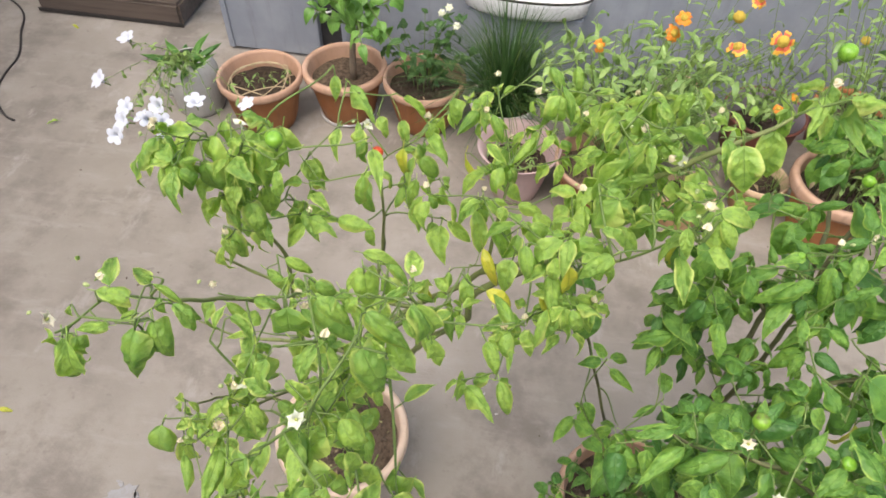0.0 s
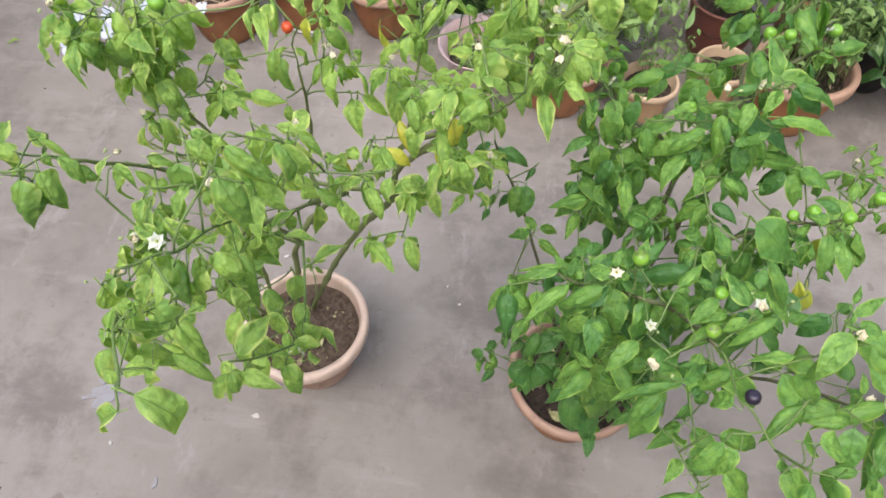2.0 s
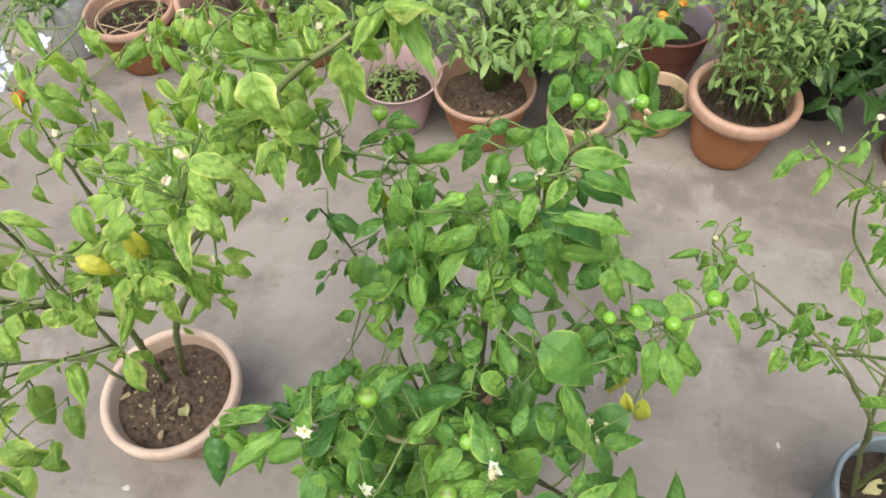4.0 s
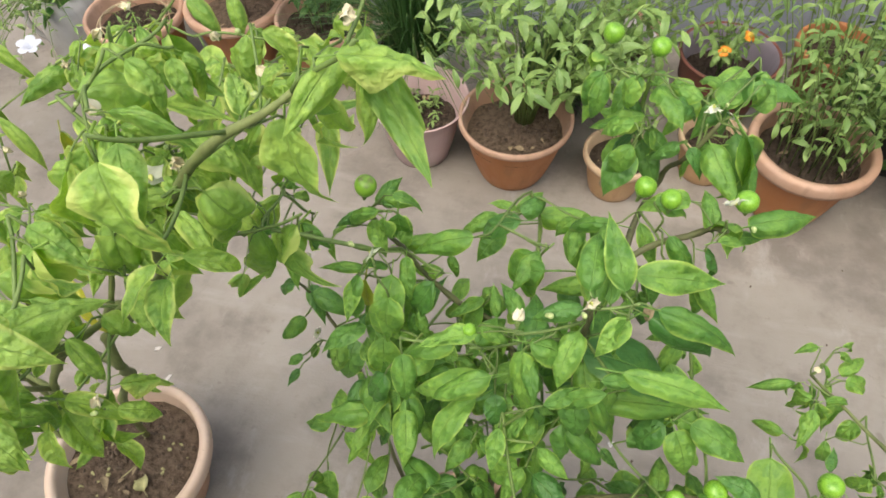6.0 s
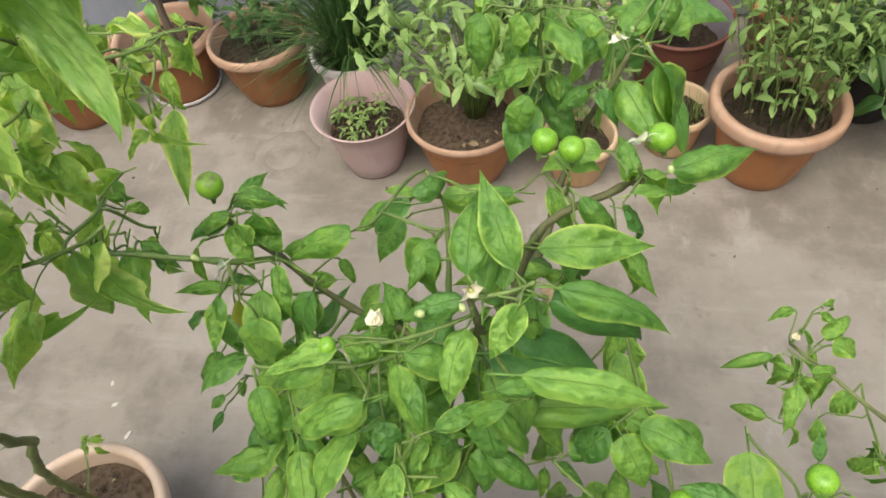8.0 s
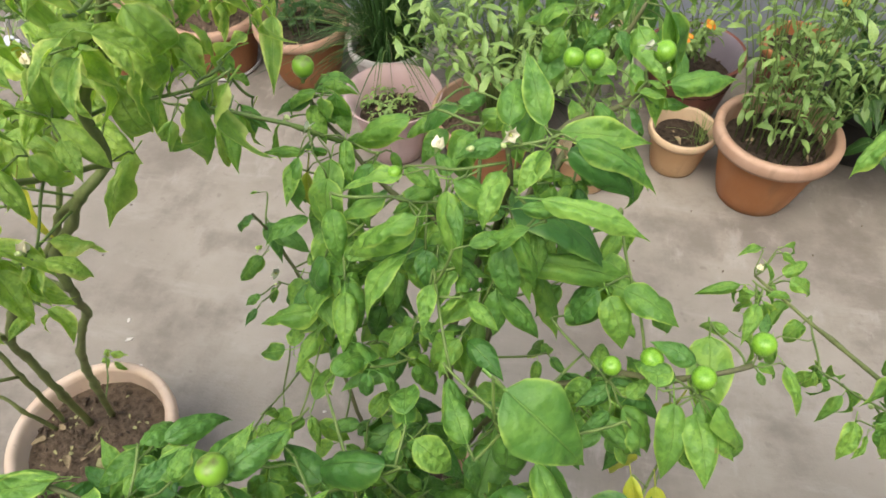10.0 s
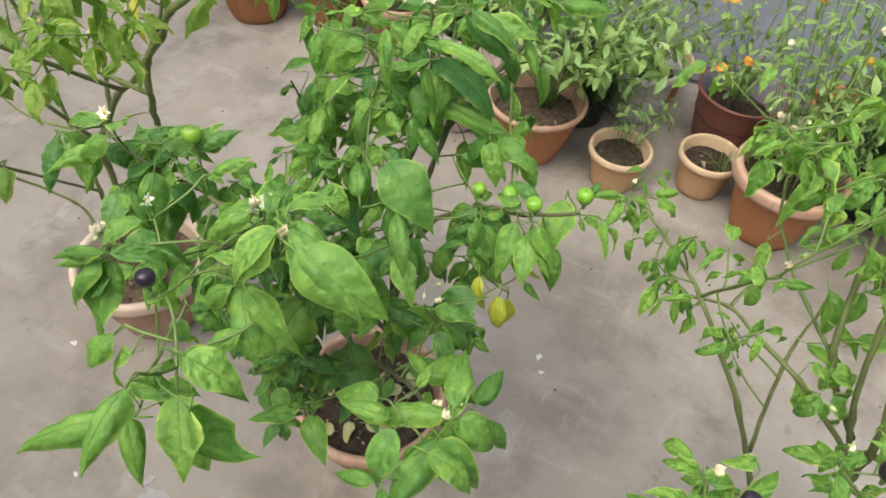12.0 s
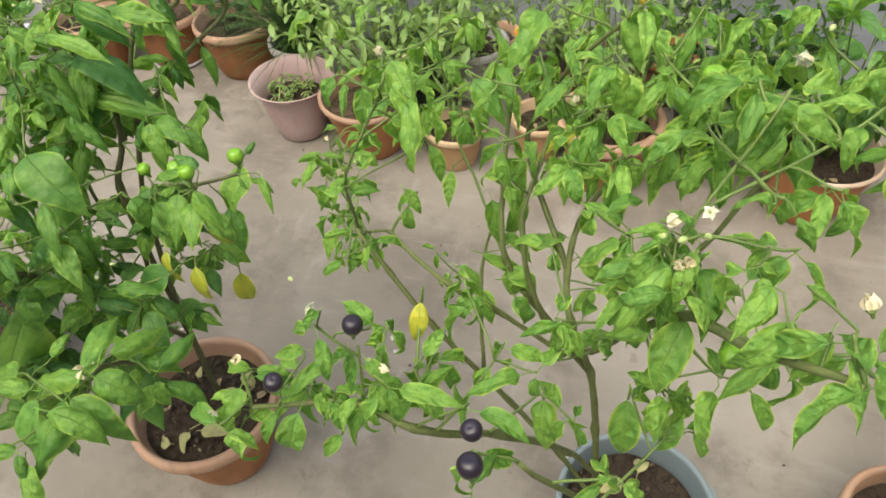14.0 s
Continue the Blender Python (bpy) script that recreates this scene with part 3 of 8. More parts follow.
def fallen_leaves(ob, r, z, count, chips, seed):
    """Withered pale leaves, twigs and small bright chips lying on the soil of one pot."""
    rng = random.Random(seed)
    at = Matrix.Translation(ob.matrix_world.translation)
    for i in range(count + chips):
        a, q = rng.uniform(0, 6.28), r * math.sqrt(rng.uniform(0.12, 0.8))
        size = rng.uniform(0.040, 0.066) if i < count else rng.uniform(0.006, 0.013)
        m = at @ leaf_pose((q * math.cos(a), q * math.sin(a), z + (0.010 if i < count else 0.006)), (math.cos(a * 5), math.sin(a * 5), rng.uniform(-.05, .25)), size,
                           Vector((rng.uniform(-.5, .5), rng.uniform(-.5, .5), 1)), rng.uniform(0.9, 1.5))
        piece("fallen_leaf" if i < count else "dry_chip", FALLEN[i % len(FALLEN)], ob, m)
    for i in range(3):
        a, q = rng.uniform(0, 6.28), r * 0.6 * rng.random()
        p = Vector((q * math.cos(a), q * math.sin(a), z + 0.008))
        d = Vector((math.cos(a * 7), math.sin(a * 7), 0.05)) * rng.uniform(0.02, 0.04)
        bm = bmesh.new()
        tube(bm, [p, p + d * 0.5 + Vector((0.002, -0.002, 0.002)), p + d], [0.0012, 0.0011, 0.0007], 5)
        part("dry_twig", bm, M_DRYLEAF_PALE, ob)


# ---- chilli plants ----
class Grower:
    """Grows one bushy chilli plant: stems from the soil, branches to shoots, leaves, flowers and fruit."""

    def __init__(self, ob, leaves, seed, size=0.065, wide=(0.9, 1.25), bark=None):
        self.wide = wide
        self.bark = bark or M_BARK
        self.ob, self.leaves, self.rng, self.size = ob, leaves, random.Random(seed), size
        self.at = ob.matrix_world.translation.copy()
        self.nodes = []
        self.count = 0
        self.bloom = 1.0

    def local(self, p):
        return Vector(p) - self.at

    def stem(self, pts, r0=0.008, r1=0.005, label=""):
        """A main stem through pts, knobbly at the joints."""
        pts = [Vector(p) for p in pts]
        fine = []
        for i in range(len(pts) - 1):
            a, b = pts[i], pts[i + 1]
            da = (pts[i + 1] - pts[max(i - 1, 0)]).normalized()
            db = (pts[min(i + 2, len(pts) - 1)] - pts[i]).normalized()
            fine += bend(a, b, da, db, 6)[(1 if i else 0):]
        n = len(fine)
        radii = []
        for i, p in enumerate(fine):
            t = i / (n - 1)
            joint = 1.32 if i % 6 == 0 and 0 < i < n - 1 else 1.0
            radii.append((r0 + (r1 - r0) * t) * joint * (1 + 0.16 * noise.noise(p * 60)))
            if i:
                fine[i] = p + Vector((noise.noise(p * 30), noise.noise(p * 30 + Vector((7, 0, 0))), 0)) * 0.0025
            self.nodes.append((fine[i], r0 + (r1 - r0) * t))
        bm = bmesh.new()
        tube(bm, [self.local(p) for p in fine], radii, 8)
        part("stem", bm, self.bark if r0 > 0.0028 else M_STEM, self.ob, label)

    def root(self, tip):
        best, pick = 1e9, None
        for p, r in self.nodes:
            d = (Vector(tip) - p)
            cost = d.length * (1.0 + 1.4 * max(0.0, -d.z + 0.25 * d.length) / max(d.length, 1e-6))
            if d.length > 0.015 and cost < best:
                best, pick = cost, (p, r)
        return pick

    def branch(self, tip, thin=0.0011):
        """A branch from the best place on what has grown so far to tip. Returns its last direction."""
        tip = Vector(tip)
        p, r = self.root(tip)
        d = tip - p
        rise = Vector((d.x, d.y, d.z + 0.5 * d.length)).normalized()
        sway = Vector((self.rng.uniform(-.4, .4), self.rng.uniform(-.4, .4), 0.3))
        pts = bend(p, tip, (d.normalized() + sway).normalized(), rise, 7)
        r0 = min(r * 0.8, 0.0010 + 0.0058 * d.length, 0.0024)
        radii = [max(thin, r0 + (thin - r0) * (i / 7) ** 0.8) * (1.12 if i in (2, 4) else 1.0) for i in range(8)]
        bm = bmesh.new()
        tube(bm, [self.local(q) for q in pts], radii, 6)
        part("branch", bm, M_STEM, self.ob)
        for q, rr in list(zip(pts, radii))[2:7]:
            self.nodes.append((q, rr))
        return pts, rise

    def leaf(self, base, way, size, kind=None, width=None, up=None, stalk=None):
        """One leaf, with its stalk if it hangs from a point of its own."""
        rng = self.rng
        pool = LEAVES_Y if kind == "y" else LEAVES_O if kind == "o" else self.leaves
        up = up or Vector((rng.uniform(-.35, .35), rng.uniform(-.5, .2), 1))
        m = leaf_pose(base, way, size, up, width or rng.uniform(*self.wide))
        lf = piece(pool[rng.randrange(len(pool))].name.split(".")[0], pool[rng.randrange(len(pool))], self.ob, m)
        self.count += 1
        if stalk is not None:
            bm = bmesh.new()
            d = Vector(way).normalized()
            q = bend(stalk, base, (d + Vector((0, 0, 0.8))).normalized(), d, 4)
            inv = m.inverted()
            tube(bm, [inv @ p for p in q], [0.0009 / size] * 5, 4)
            ob = new("leaf_stalk", finish("leaf_stalk", bm, M_STEM))
            ob.parent = lf
        return lf

    def whorl(self, tip, n, size, start=None, spread=1.0):
        rng = self.rng
        a = rng.uniform(0, 6.28) if start is None else start
        for i in range(n):
            a += 2.4 + rng.uniform(-.3, .3)
            s = size * rng.uniform(0.6, 1.15)
            drop = rng.uniform(-1.1, 0.15)
            way = Vector((math.cos(a) * spread, math.sin(a) * spread, drop)).normalized()
            stalk = Vector(tip) - Vector((0, 0, 0.012 * (i // 2)))
            self.leaf(stalk + way * s * 0.19, way, s)

    def shoot(self, x, y, z, kind="n", leaves=3, size=None):
        """A shoot that ends in a flower (f), shut flower or bud (b), fruit (g, d, r) or bare (n), with leaves round it."""
        size = size or self.size
        tip = Vector((x, y, z))
        low = tip - Vector((0, 0, 0.018 if kind in "fb" else 0.026 if kind in "gdrts" else 0.0))
        pts, rise = self.branch(low)
        if leaves:
            self.whorl(low - Vector((0, 0, 0.006)), leaves, size)
        q = pts[4]
        if (tip - pts[0]).length > 0.12 and leaves:
            for q in (pts[5], pts[3]) if (tip - pts[0]).length > 0.2 else (pts[5],):
                a = self.rng.uniform(0, 6.28)
                way = Vector((math.cos(a), math.sin(a), self.rng.uniform(-1.0, 0.0)))
                self.leaf(q + way.normalized() * 0.018, way, size * self.rng.uniform(0.7, 1.1), stalk=q)
        self.end(tip, low, kind)

    def end(self, tip, low, kind):
        rng = self.rng
        if kind == "n":
            return
        if kind == "f" and self.leaves is not LEAVES_B and rng.random() < 0.45:
            kind = "b"
        tilt = Euler((rng.uniform(-1.5, 1.5), rng.uniform(-1.5, 1.5), rng.uniform(0, 6.28))).to_matrix().to_4x4()
        if kind == "f":
            fl = piece("flower", FLOWERS[rng.randrange(len(FLOWERS))], self.ob, Matrix.Translation(tip) @ tilt @ Matrix.Scale(rng.uniform(0.0068, 0.0098) * self.bloom, 4))
            st = new("stamen", STAMEN)
            st.parent = fl
        elif kind == "b":
            nod = Euler((rng.uniform(-1.0, 1.0), rng.uniform(-1.0, 1.0), rng.uniform(0, 6.28))).to_matrix().to_4x4()
            size = rng.uniform(0.0072, 0.0100) * (0.6 + 0.4 * self.bloom)
            fl = piece("shut_flower", SHUT[rng.randrange(len(SHUT))], self.ob, Matrix.Translation(tip) @ nod @ Matrix.Diagonal((size * 1.05, size * 1.05, size * 1.15, 1)))
            ca = new("calyx", CALYX)
            ca.parent = fl
            ca.location = (0, 0, -0.05)
            ca.scale = (0.55, 0.55, 0.45)
        else:
            s = rng.uniform(0.0076, 0.0096) * (0.82 if kind == "d" else 0.55 if kind == "s" else 1.0)
            tilt = Euler((rng.uniform(-.3, .3), rng.uniform(-.3, .3), 0)).to_matrix().to_4x4()
            fr = piece("fruit", FRUITS[kind], self.ob, Matrix.Translation(tip) @ tilt @ Matrix.Scale(s, 4))
            ca = new("calyx", CALYX)
            ca.parent = fr
            ca.location = (0, 0, -0.95)
            ca.scale = (1, 1, 0.9)
        if kind in "fb" and rng.random() < 0.6:
            off = Vector((rng.uniform(-.02, .02), rng.uniform(-.02, .02), rng.uniform(-.01, .012)))
            piece("bud", BUD, self.ob, Matrix.Translation(tip + off) @ tilt @ Matrix.Scale(rng.uniform(0.0024, 0.0038), 4))

    def blade(self, x, y, z, size=None, kind=None, way=None, width=None):
        """One leaf whose middle lies at (x, y, z), hanging from the nearest branch."""
        c = Vector((x, y, z))
        size = size or self.size * self.rng.uniform(0.95, 1.35)
        if way is None:
            p, r = self.root(c + Vector((0, 0, 0.03)))
            d = c - p
            d.z = 0
            if d.length < 0.01:
                d = Vector((self.rng.uniform(-1, 1), self.rng.uniform(-1, 1), 0))
            d.normalize()
            turn = Matrix.Rotation(self.rng.uniform(-0.6, 0.6), 3, "Z")
            way = turn @ d + Vector((0, 0, self.rng.uniform(-1.2, -0.1)))
        way = Vector(way).normalized()
        base = c - way * size * 0.47
        p, r = self.root(base + Vector((0, 0, 0.02)))
        if (base - p).length > 0.06:
            pts, _ = self.branch(base - way * 0.012, 0.0013)
            p = pts[-1]
        return self.leaf(base, way, size, kind, width, stalk=p)

    def laid(self, bx, by, bz, tx, ty, tz, wide=1.0, kind=None):
        """One leaf from its stalk end to its tip."""
        rng = self.rng
        base, tip = Vector((bx, by, bz)), Vector((tx, ty, tz))
        d = tip - base
        p, r = self.root(base + Vector((0, 0, 0.015)))
        if (base - p).length > 0.045:
            pts, _ = self.branch(base - d.normalized() * 0.012, 0.0012)
            p = pts[-1]
        up = Vector((rng.uniform(-.35, .35), rng.uniform(-.55, .05), 1))
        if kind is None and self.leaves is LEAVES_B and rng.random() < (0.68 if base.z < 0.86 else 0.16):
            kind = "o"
        self.leaf(base, d, d.length * 1.08, kind, wide * rng.uniform(0.95, 1.1), up, p)

    def bushy(self, n, z0, z1, x=(-9, 9), y=(-9, 9)):
        """Further leaves along the thin branches inside a stretch of the bush."""
        pool = [p for p, r in self.nodes if z0 < p.z < z1 and r < 0.0045 and x[0] < p.x < x[1] and y[0] < p.y < y[1]]
        for i in range(n):
            p = pool[self.rng.randrange(len(pool))]
            a = self.rng.uniform(0, 6.28)
            way = Vector((math.cos(a), math.sin(a), self.rng.uniform(-1.2, 0.1))).normalized()
            s = self.size * self.rng.uniform(0.6, 1.2)
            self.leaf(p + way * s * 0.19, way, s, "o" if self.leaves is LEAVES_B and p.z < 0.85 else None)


    def clump(self, x, y, z, n, reach=0.07, size=None, flowers=0):
        """n short side shoots of three to six leaves in one part of the bush."""
        rng = self.rng
        size = size or self.size * (0.78 if z < 0.82 else 1.0)
        for i in range(n):
            while True:
                o = Vector((rng.uniform(-1, 1), rng.uniform(-1, 1), rng.uniform(-1, 1)))
                if o.length < 1:
                    break
            tip = Vector((x, y, z)) + Vector((o.x, o.y, o.z * 0.8)) * reach
            pts, rise = self.branch(tip, 0.0010)
            a = rng.uniform(0, 6.28)
            for k in range(rng.randint(3, 6)):
                a += 2.4 + rng.uniform(-.4, .4)
                q = pts[7 - k // 2]
                s = size * rng.uniform(0.55, 1.15)
                way = Vector((math.cos(a), math.sin(a), rng.uniform(-1.9, 0.1))).normalized()
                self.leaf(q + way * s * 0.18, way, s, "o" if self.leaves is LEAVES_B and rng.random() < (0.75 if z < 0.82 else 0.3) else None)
            if i < flowers:
                self.end(tip + Vector((0, 0, 0.010)), tip, "b")

    def withered(self, x, y, z, size=0.018):
        """A dry brown curled bit of leaf or flower still hanging on the plant."""
        rng = self.rng
        m = leaf_pose((x, y, z), (rng.uniform(-1, 1), rng.uniform(-1, 1), -0.8), size, Vector((0, 0, 1)), rng.uniform(0.8, 1.2))
        piece("withered_leaf", SCRAPS[rng.randrange(len(SCRAPS))], self.ob, m)


# ---- the setting ----
def ground():
    """One concrete sheet to the horizon, finer and gently uneven near the pots."""
    bm = bmesh.new()
    xs = [-60, -20, -8, -4] + [-3 + 0.1 * i for i in range(66)] + [4.5, 8, 20, 60]
    ys = [-60, -20, -8, -3] + [-1.5 + 0.1 * i for i in range(56)] + [4.6, 8, 20, 60]
    grid = [[bm.verts.new((x, y, 0.003 * noise.noise(Vector((x * 1.7, y * 1.7, 3))) if abs(x) < 4 and abs(y) < 4 else 0.0)) for x in xs] for y in ys]
    for j in range(len(ys) - 1):
        for i in range(len(xs) - 1):
            bm.faces.new((grid[j][i], grid[j][i + 1], grid[j + 1][i + 1], grid[j + 1][i]))
    ob = new("ground", finish("ground", bm, M_FLOOR))
    return tagged(ob, "worn warm grey concrete terrace floor with stains", "floor", kind="structure")


ground()

BACK = 2.46


def steel_wall():
    """Painted steel sheet doors standing along the back of the terrace, two leaves with a dark gap."""
    w = thing("wall_back", (0, BACK, 0), "blue-grey painted steel sheet wall behind the pots", "wall", kind="structure")
    for name, x0, x1 in (("door_leaf", -0.99, -0.575), ("door_leaf", -0.475, 2.9)):
        bm = bmesh.new()
        box(bm, (x0, 0.0, 0.012), (x1, 0.035, 2.6), 0.004)
        part(name, bm, M_DOOR, w, "", False)
    # near-black sheet stands in for the darkness of the open gap
    bm = bmesh.new()
    box(bm, (-0.575, 0.028, 0.0), (-0.475, 0.06, 2.6), 0.002)
    part("gap_panel", bm, M_GAP_DARK, w, "black sheet standing for the unlit gap between the leaves", False)
    for x0, x1 in ((-0.99, -0.965), (-0.60, -0.575), (-0.475, -0.45)):
        bm = bmesh.new()
        box(bm, (x0, -0.008, 0.014), (x1, -0.001, 2.598), 0.002)
        part("edge_strip", bm, M_DOOR, w, "", False)
    bm = bmesh.new()
    tube(bm, bend((-0.575, -0.006, 0.235), (-0.505, -0.006, 0.24), (0.2, -1, 0), (0.2, 1, 0), 8), [0.005] * 9, 8)
    part("latch", bm, M_STEEL, w, "bright steel latch loop")
    return w


steel_wall()


def shade_walls():
    """Plain plastered walls out of view, added to keep sky light off the floor."""
    # added wall just out of view, darkens the left floor
    bm = bmesh.new()
    box(bm, (-2.72, -3.0, 0.0), (-2.52, 5.0, 3.0), 0.01)
    ob = new("wall_side", finish("wall_side", bm, M_PLASTER, False))
    tagged(ob, "unseen plain grey plastered wall added to shade the left floor", "wall", kind="structure")
    # unseen blocker past the timber step, dims the far left corner
    bm = bmesh.new()
    box(bm, (-2.515, 3.02, 0.0), (-1.0, 3.20, 3.0), 0.01)
    ob = new("wall_rear", finish("wall_rear", bm, M_PLASTER, False))
    tagged(ob, "unseen plain grey plastered wall added behind the timber step for shade", "wall", kind="structure")
    # unseen wall added behind the camera, shades the near floor
    bm = bmesh.new()
    box(bm, (-2.515, -1.55, 0.0), (4.0, -1.35, 2.4), 0.01)
    ob = new("wall_house", finish("wall_house", bm, M_CREAM_WALL, False))
    tagged(ob, "unseen plain cream plastered wall added to shade the near floor", "wall", kind="structure")
    # added on the right, out of view, to take light off that side
    bm = bmesh.new()
    box(bm, (3.05, -1.345, 0.0), (3.25, 2.70, 2.6), 0.01)
    ob = new("wall_end", finish("wall_end", bm, M_PLASTER, False))
    tagged(ob, "unseen plain grey plastered wall added to shade the right side", "wall", kind="structure")


shade_walls()


def plank_step():
    s = thing("timber_step", (-1.62, 2.74, 0), "weathered brown timber step lying on the concrete", "step")
    bm = bmesh.new()
    box(bm, (-0.34, -0.17, 0.0), (0.36, 0.17, 0.11), 0.012)
    part("board", bm, M_TIMBER, s, "", False)
    bm = bmesh.new()
    box(bm, (-0.345, -0.176, 0.004), (0.365, -0.1705, 0.022), 0.002)
    part("bottom_strip", bm, M_CABLE, s, "", False)


plank_step()

# ---- pots of the front row ----
POT_A = thing("potted_chilli_plant", (0.02, 0.718, 0), "leggy chilli plant with pale yellow-edged leaves in a beige-rimmed pot", "potted plant", "chilli plants in front")
pot_bodies(POT_A, 0.155, 0.225, 0.088, M_TERRA_RIM, M_BEIGE, 0.018, 0.035, rim_label="faded beige rim")
soil_part(POT_A, 0.128, 0.188, M_SOIL, 11, 170)
fallen_leaves(POT_A, 0.118, 0.188, 1, 32, 105)
g = Grower(POT_A, LEAVES_A, 5, 0.052, (0.66, 0.98), M_BARK_GREEN)
g.stem([(0.016, 0.775, 0.180), (0.099, 0.742, 0.403), (0.131, 0.730, 0.485), (0.168, 0.722, 0.569), (0.207, 0.719, 0.642), (0.234, 0.719, 0.682), (0.274, 0.694, 0.763), (0.293, 0.683, 0.806)], 0.0062, 0.0050)
g.stem([(0.294, 0.682, 0.807), (0.298, 0.691, 0.858), (0.350, 0.688, 0.920), (0.393, 0.678, 0.977), (0.410, 0.705, 0.995), (0.451, 0.678, 1.089), (0.481, 0.683, 1.136)], 0.0056, 0.0042)
g.stem([(0.481, 0.683, 1.136), (0.556, 0.654, 1.233), (0.607, 0.665, 1.270)], 0.0040, 0.0018)
g.stem([(-0.015, 0.749, 0.180), (0.023, 0.731, 0.350), (0.049, 0.719, 0.457), (0.058, 0.715, 0.526), (0.085, 0.701, 0.604), (0.114, 0.715, 0.659), (0.175, 0.712, 0.742), (0.215, 0.723, 0.779), (0.282, 0.712, 0.857), (0.311, 0.711, 0.898), (0.393, 0.678, 0.977)], 0.0070, 0.0040)
g.stem([(0.311, 0.711, 0.898), (0.320, 0.745, 0.960), (0.330, 0.780, 1.040)], 0.0032, 0.0018)
g.stem([(0.294, 0.682, 0.807), (0.214, 0.701, 0.787), (0.131, 0.687, 0.808), (0.006, 0.716, 0.764), (-0.080, 0.715, 0.800), (-0.130, 0.700, 0.860)], 0.0046, 0.0020)
g.stem([(0.087, 0.701, 0.607), (-0.005, 0.723, 0.584), (-0.090, 0.730, 0.560), (-0.165, 0.735, 0.545), (-0.230, 0.720, 0.600)], 0.0046, 0.0018)
g.stem([(-0.070, 0.745, 0.180), (-0.060, 0.741, 0.265), (-0.043, 0.736, 0.389), (-0.050, 0.742, 0.475), (-0.021, 0.724, 0.559), (-0.030, 0.730, 0.640), (-0.011, 0.718, 0.841), (-0.030, 0.690, 0.960), (-0.040, 0.660, 1.060)], 0.0054, 0.0022)
g.stem([(-0.075, 0.725, 0.180), (-0.090, 0.715, 0.280), (-0.123, 0.716, 0.331), (-0.190, 0.660, 0.420), (-0.195, 0.585, 0.530)], 0.0044, 0.0020)
g.stem([(-0.043, 0.736, 0.389), (-0.065, 0.620, 0.530), (-0.060, 0.520, 0.660)], 0.0036, 0.0020)
g.stem([(0.137, 0.713, 0.690), (0.130, 0.74, 0.78), (0.144, 0.753, 0.881), (0.15, 0.75, 1.0)], 0.0046, 0.0020)
g.stem([(0.087, 0.701, 0.607), (0.08, 0.60, 0.82), (0.06, 0.50, 1.04), (0.035, 0.40, 1.17)], 0.0040, 0.0020)
g.stem([(0.201, 0.705, 0.765), (0.20, 0.58, 0.90), (0.20, 0.42, 1.06)], 0.0042, 0.0022)
g.stem([(0.410, 0.705, 0.995), (0.435, 0.60, 1.08), (0.46, 0.55, 1.15)], 0.0030, 0.0018)
g.stem([(0.050, 0.762, 0.270), (0.032, 0.805, 0.280), (0.014, 0.848, 0.299)], 0.0018, 0.0011)
g.whorl((0.014, 0.848, 0.299), 6, 0.036)
for row in ((0.650, 0.655, 1.305, 0.661, 0.678, 1.241, 0.55), (0.640, 0.648, 1.310, 0.682, 0.655, 1.305, 0.80), (0.612, 0.690, 1.248, 0.607, 0.700, 1.185, 0.55), (0.605, 0.680, 1.270, 0.602, 0.685, 1.215, 0.62), (0.597, 0.668, 1.250, 0.600, 0.655, 1.185, 0.80), (0.625, 0.690, 1.285, 0.600, 0.700, 1.275, 0.80)):
    g.laid(*row)
for row in ((-0.010, 0.382, 1.217, "f"), (-0.015, 0.322, 1.236, "f"), (0.030, 0.475, 1.100, "b"), (0.033, 0.610, 1.215, "f"), (0.090, 0.570, 1.235, "g"),
            (0.144, 0.756, 1.066, "r"), (0.253, 0.478, 1.174, "b"), (0.515, 0.650, 1.208, "f"), (0.513, 0.522, 1.266, "f"), (0.177, 0.620, 1.230, "f"),
            (0.222, 0.721, 1.167, "f"), (0.197, 0.357, 1.164, "f"), (0.212, 0.273, 1.244, "f"), (0.125, 0.342, 1.142, "f"), (0.103, 0.311, 1.110, "f"),
            (0.633, 0.68, 1.305, "f"), (0.637, 0.695, 1.330, "g"), (0.557, 0.724, 1.224, "f"), (0.476, 0.808, 1.177, "f"), (0.29, 0.94, 1.087, "f"), (0.281, 0.848, 1.09, "f"), (0.511, 0.50, 1.262, "b"), (0.507, 0.679, 1.185, "f"),
            (-0.048, 0.391, 0.851, "f"), (0.273, 0.300, 1.005, "f"), (0.187, 0.772, 1.025, "f"), (0.171, 0.818, 0.984, "f")):
    g.shoot(*row, 2)
for row in ((-0.098, 0.726, 0.864), (-0.195, 0.564, 0.590), (-0.13, 0.50, 0.66), (-0.06, 0.46, 0.72), (0.384, 0.790, 1.120), (0.45, 0.72, 1.10), (0.36, 0.45, 1.15), (0.41, 0.53, 1.10),
            (0.30, 0.81, 1.02), (0.06, 0.70, 1.05), (0.00, 0.64, 1.06), (0.24, 0.24, 1.10), (0.14, 0.24, 1.12), (0.55, 0.60, 1.22)):
    g.shoot(*row, "n", 4)
for row in ((0.194, 0.710, 1.088), (0.263, 0.813, 1.002), (0.413, 0.533, 1.112)):
    g.blade(*row, 0.062, "y", (0.1, -0.2, -1.0))
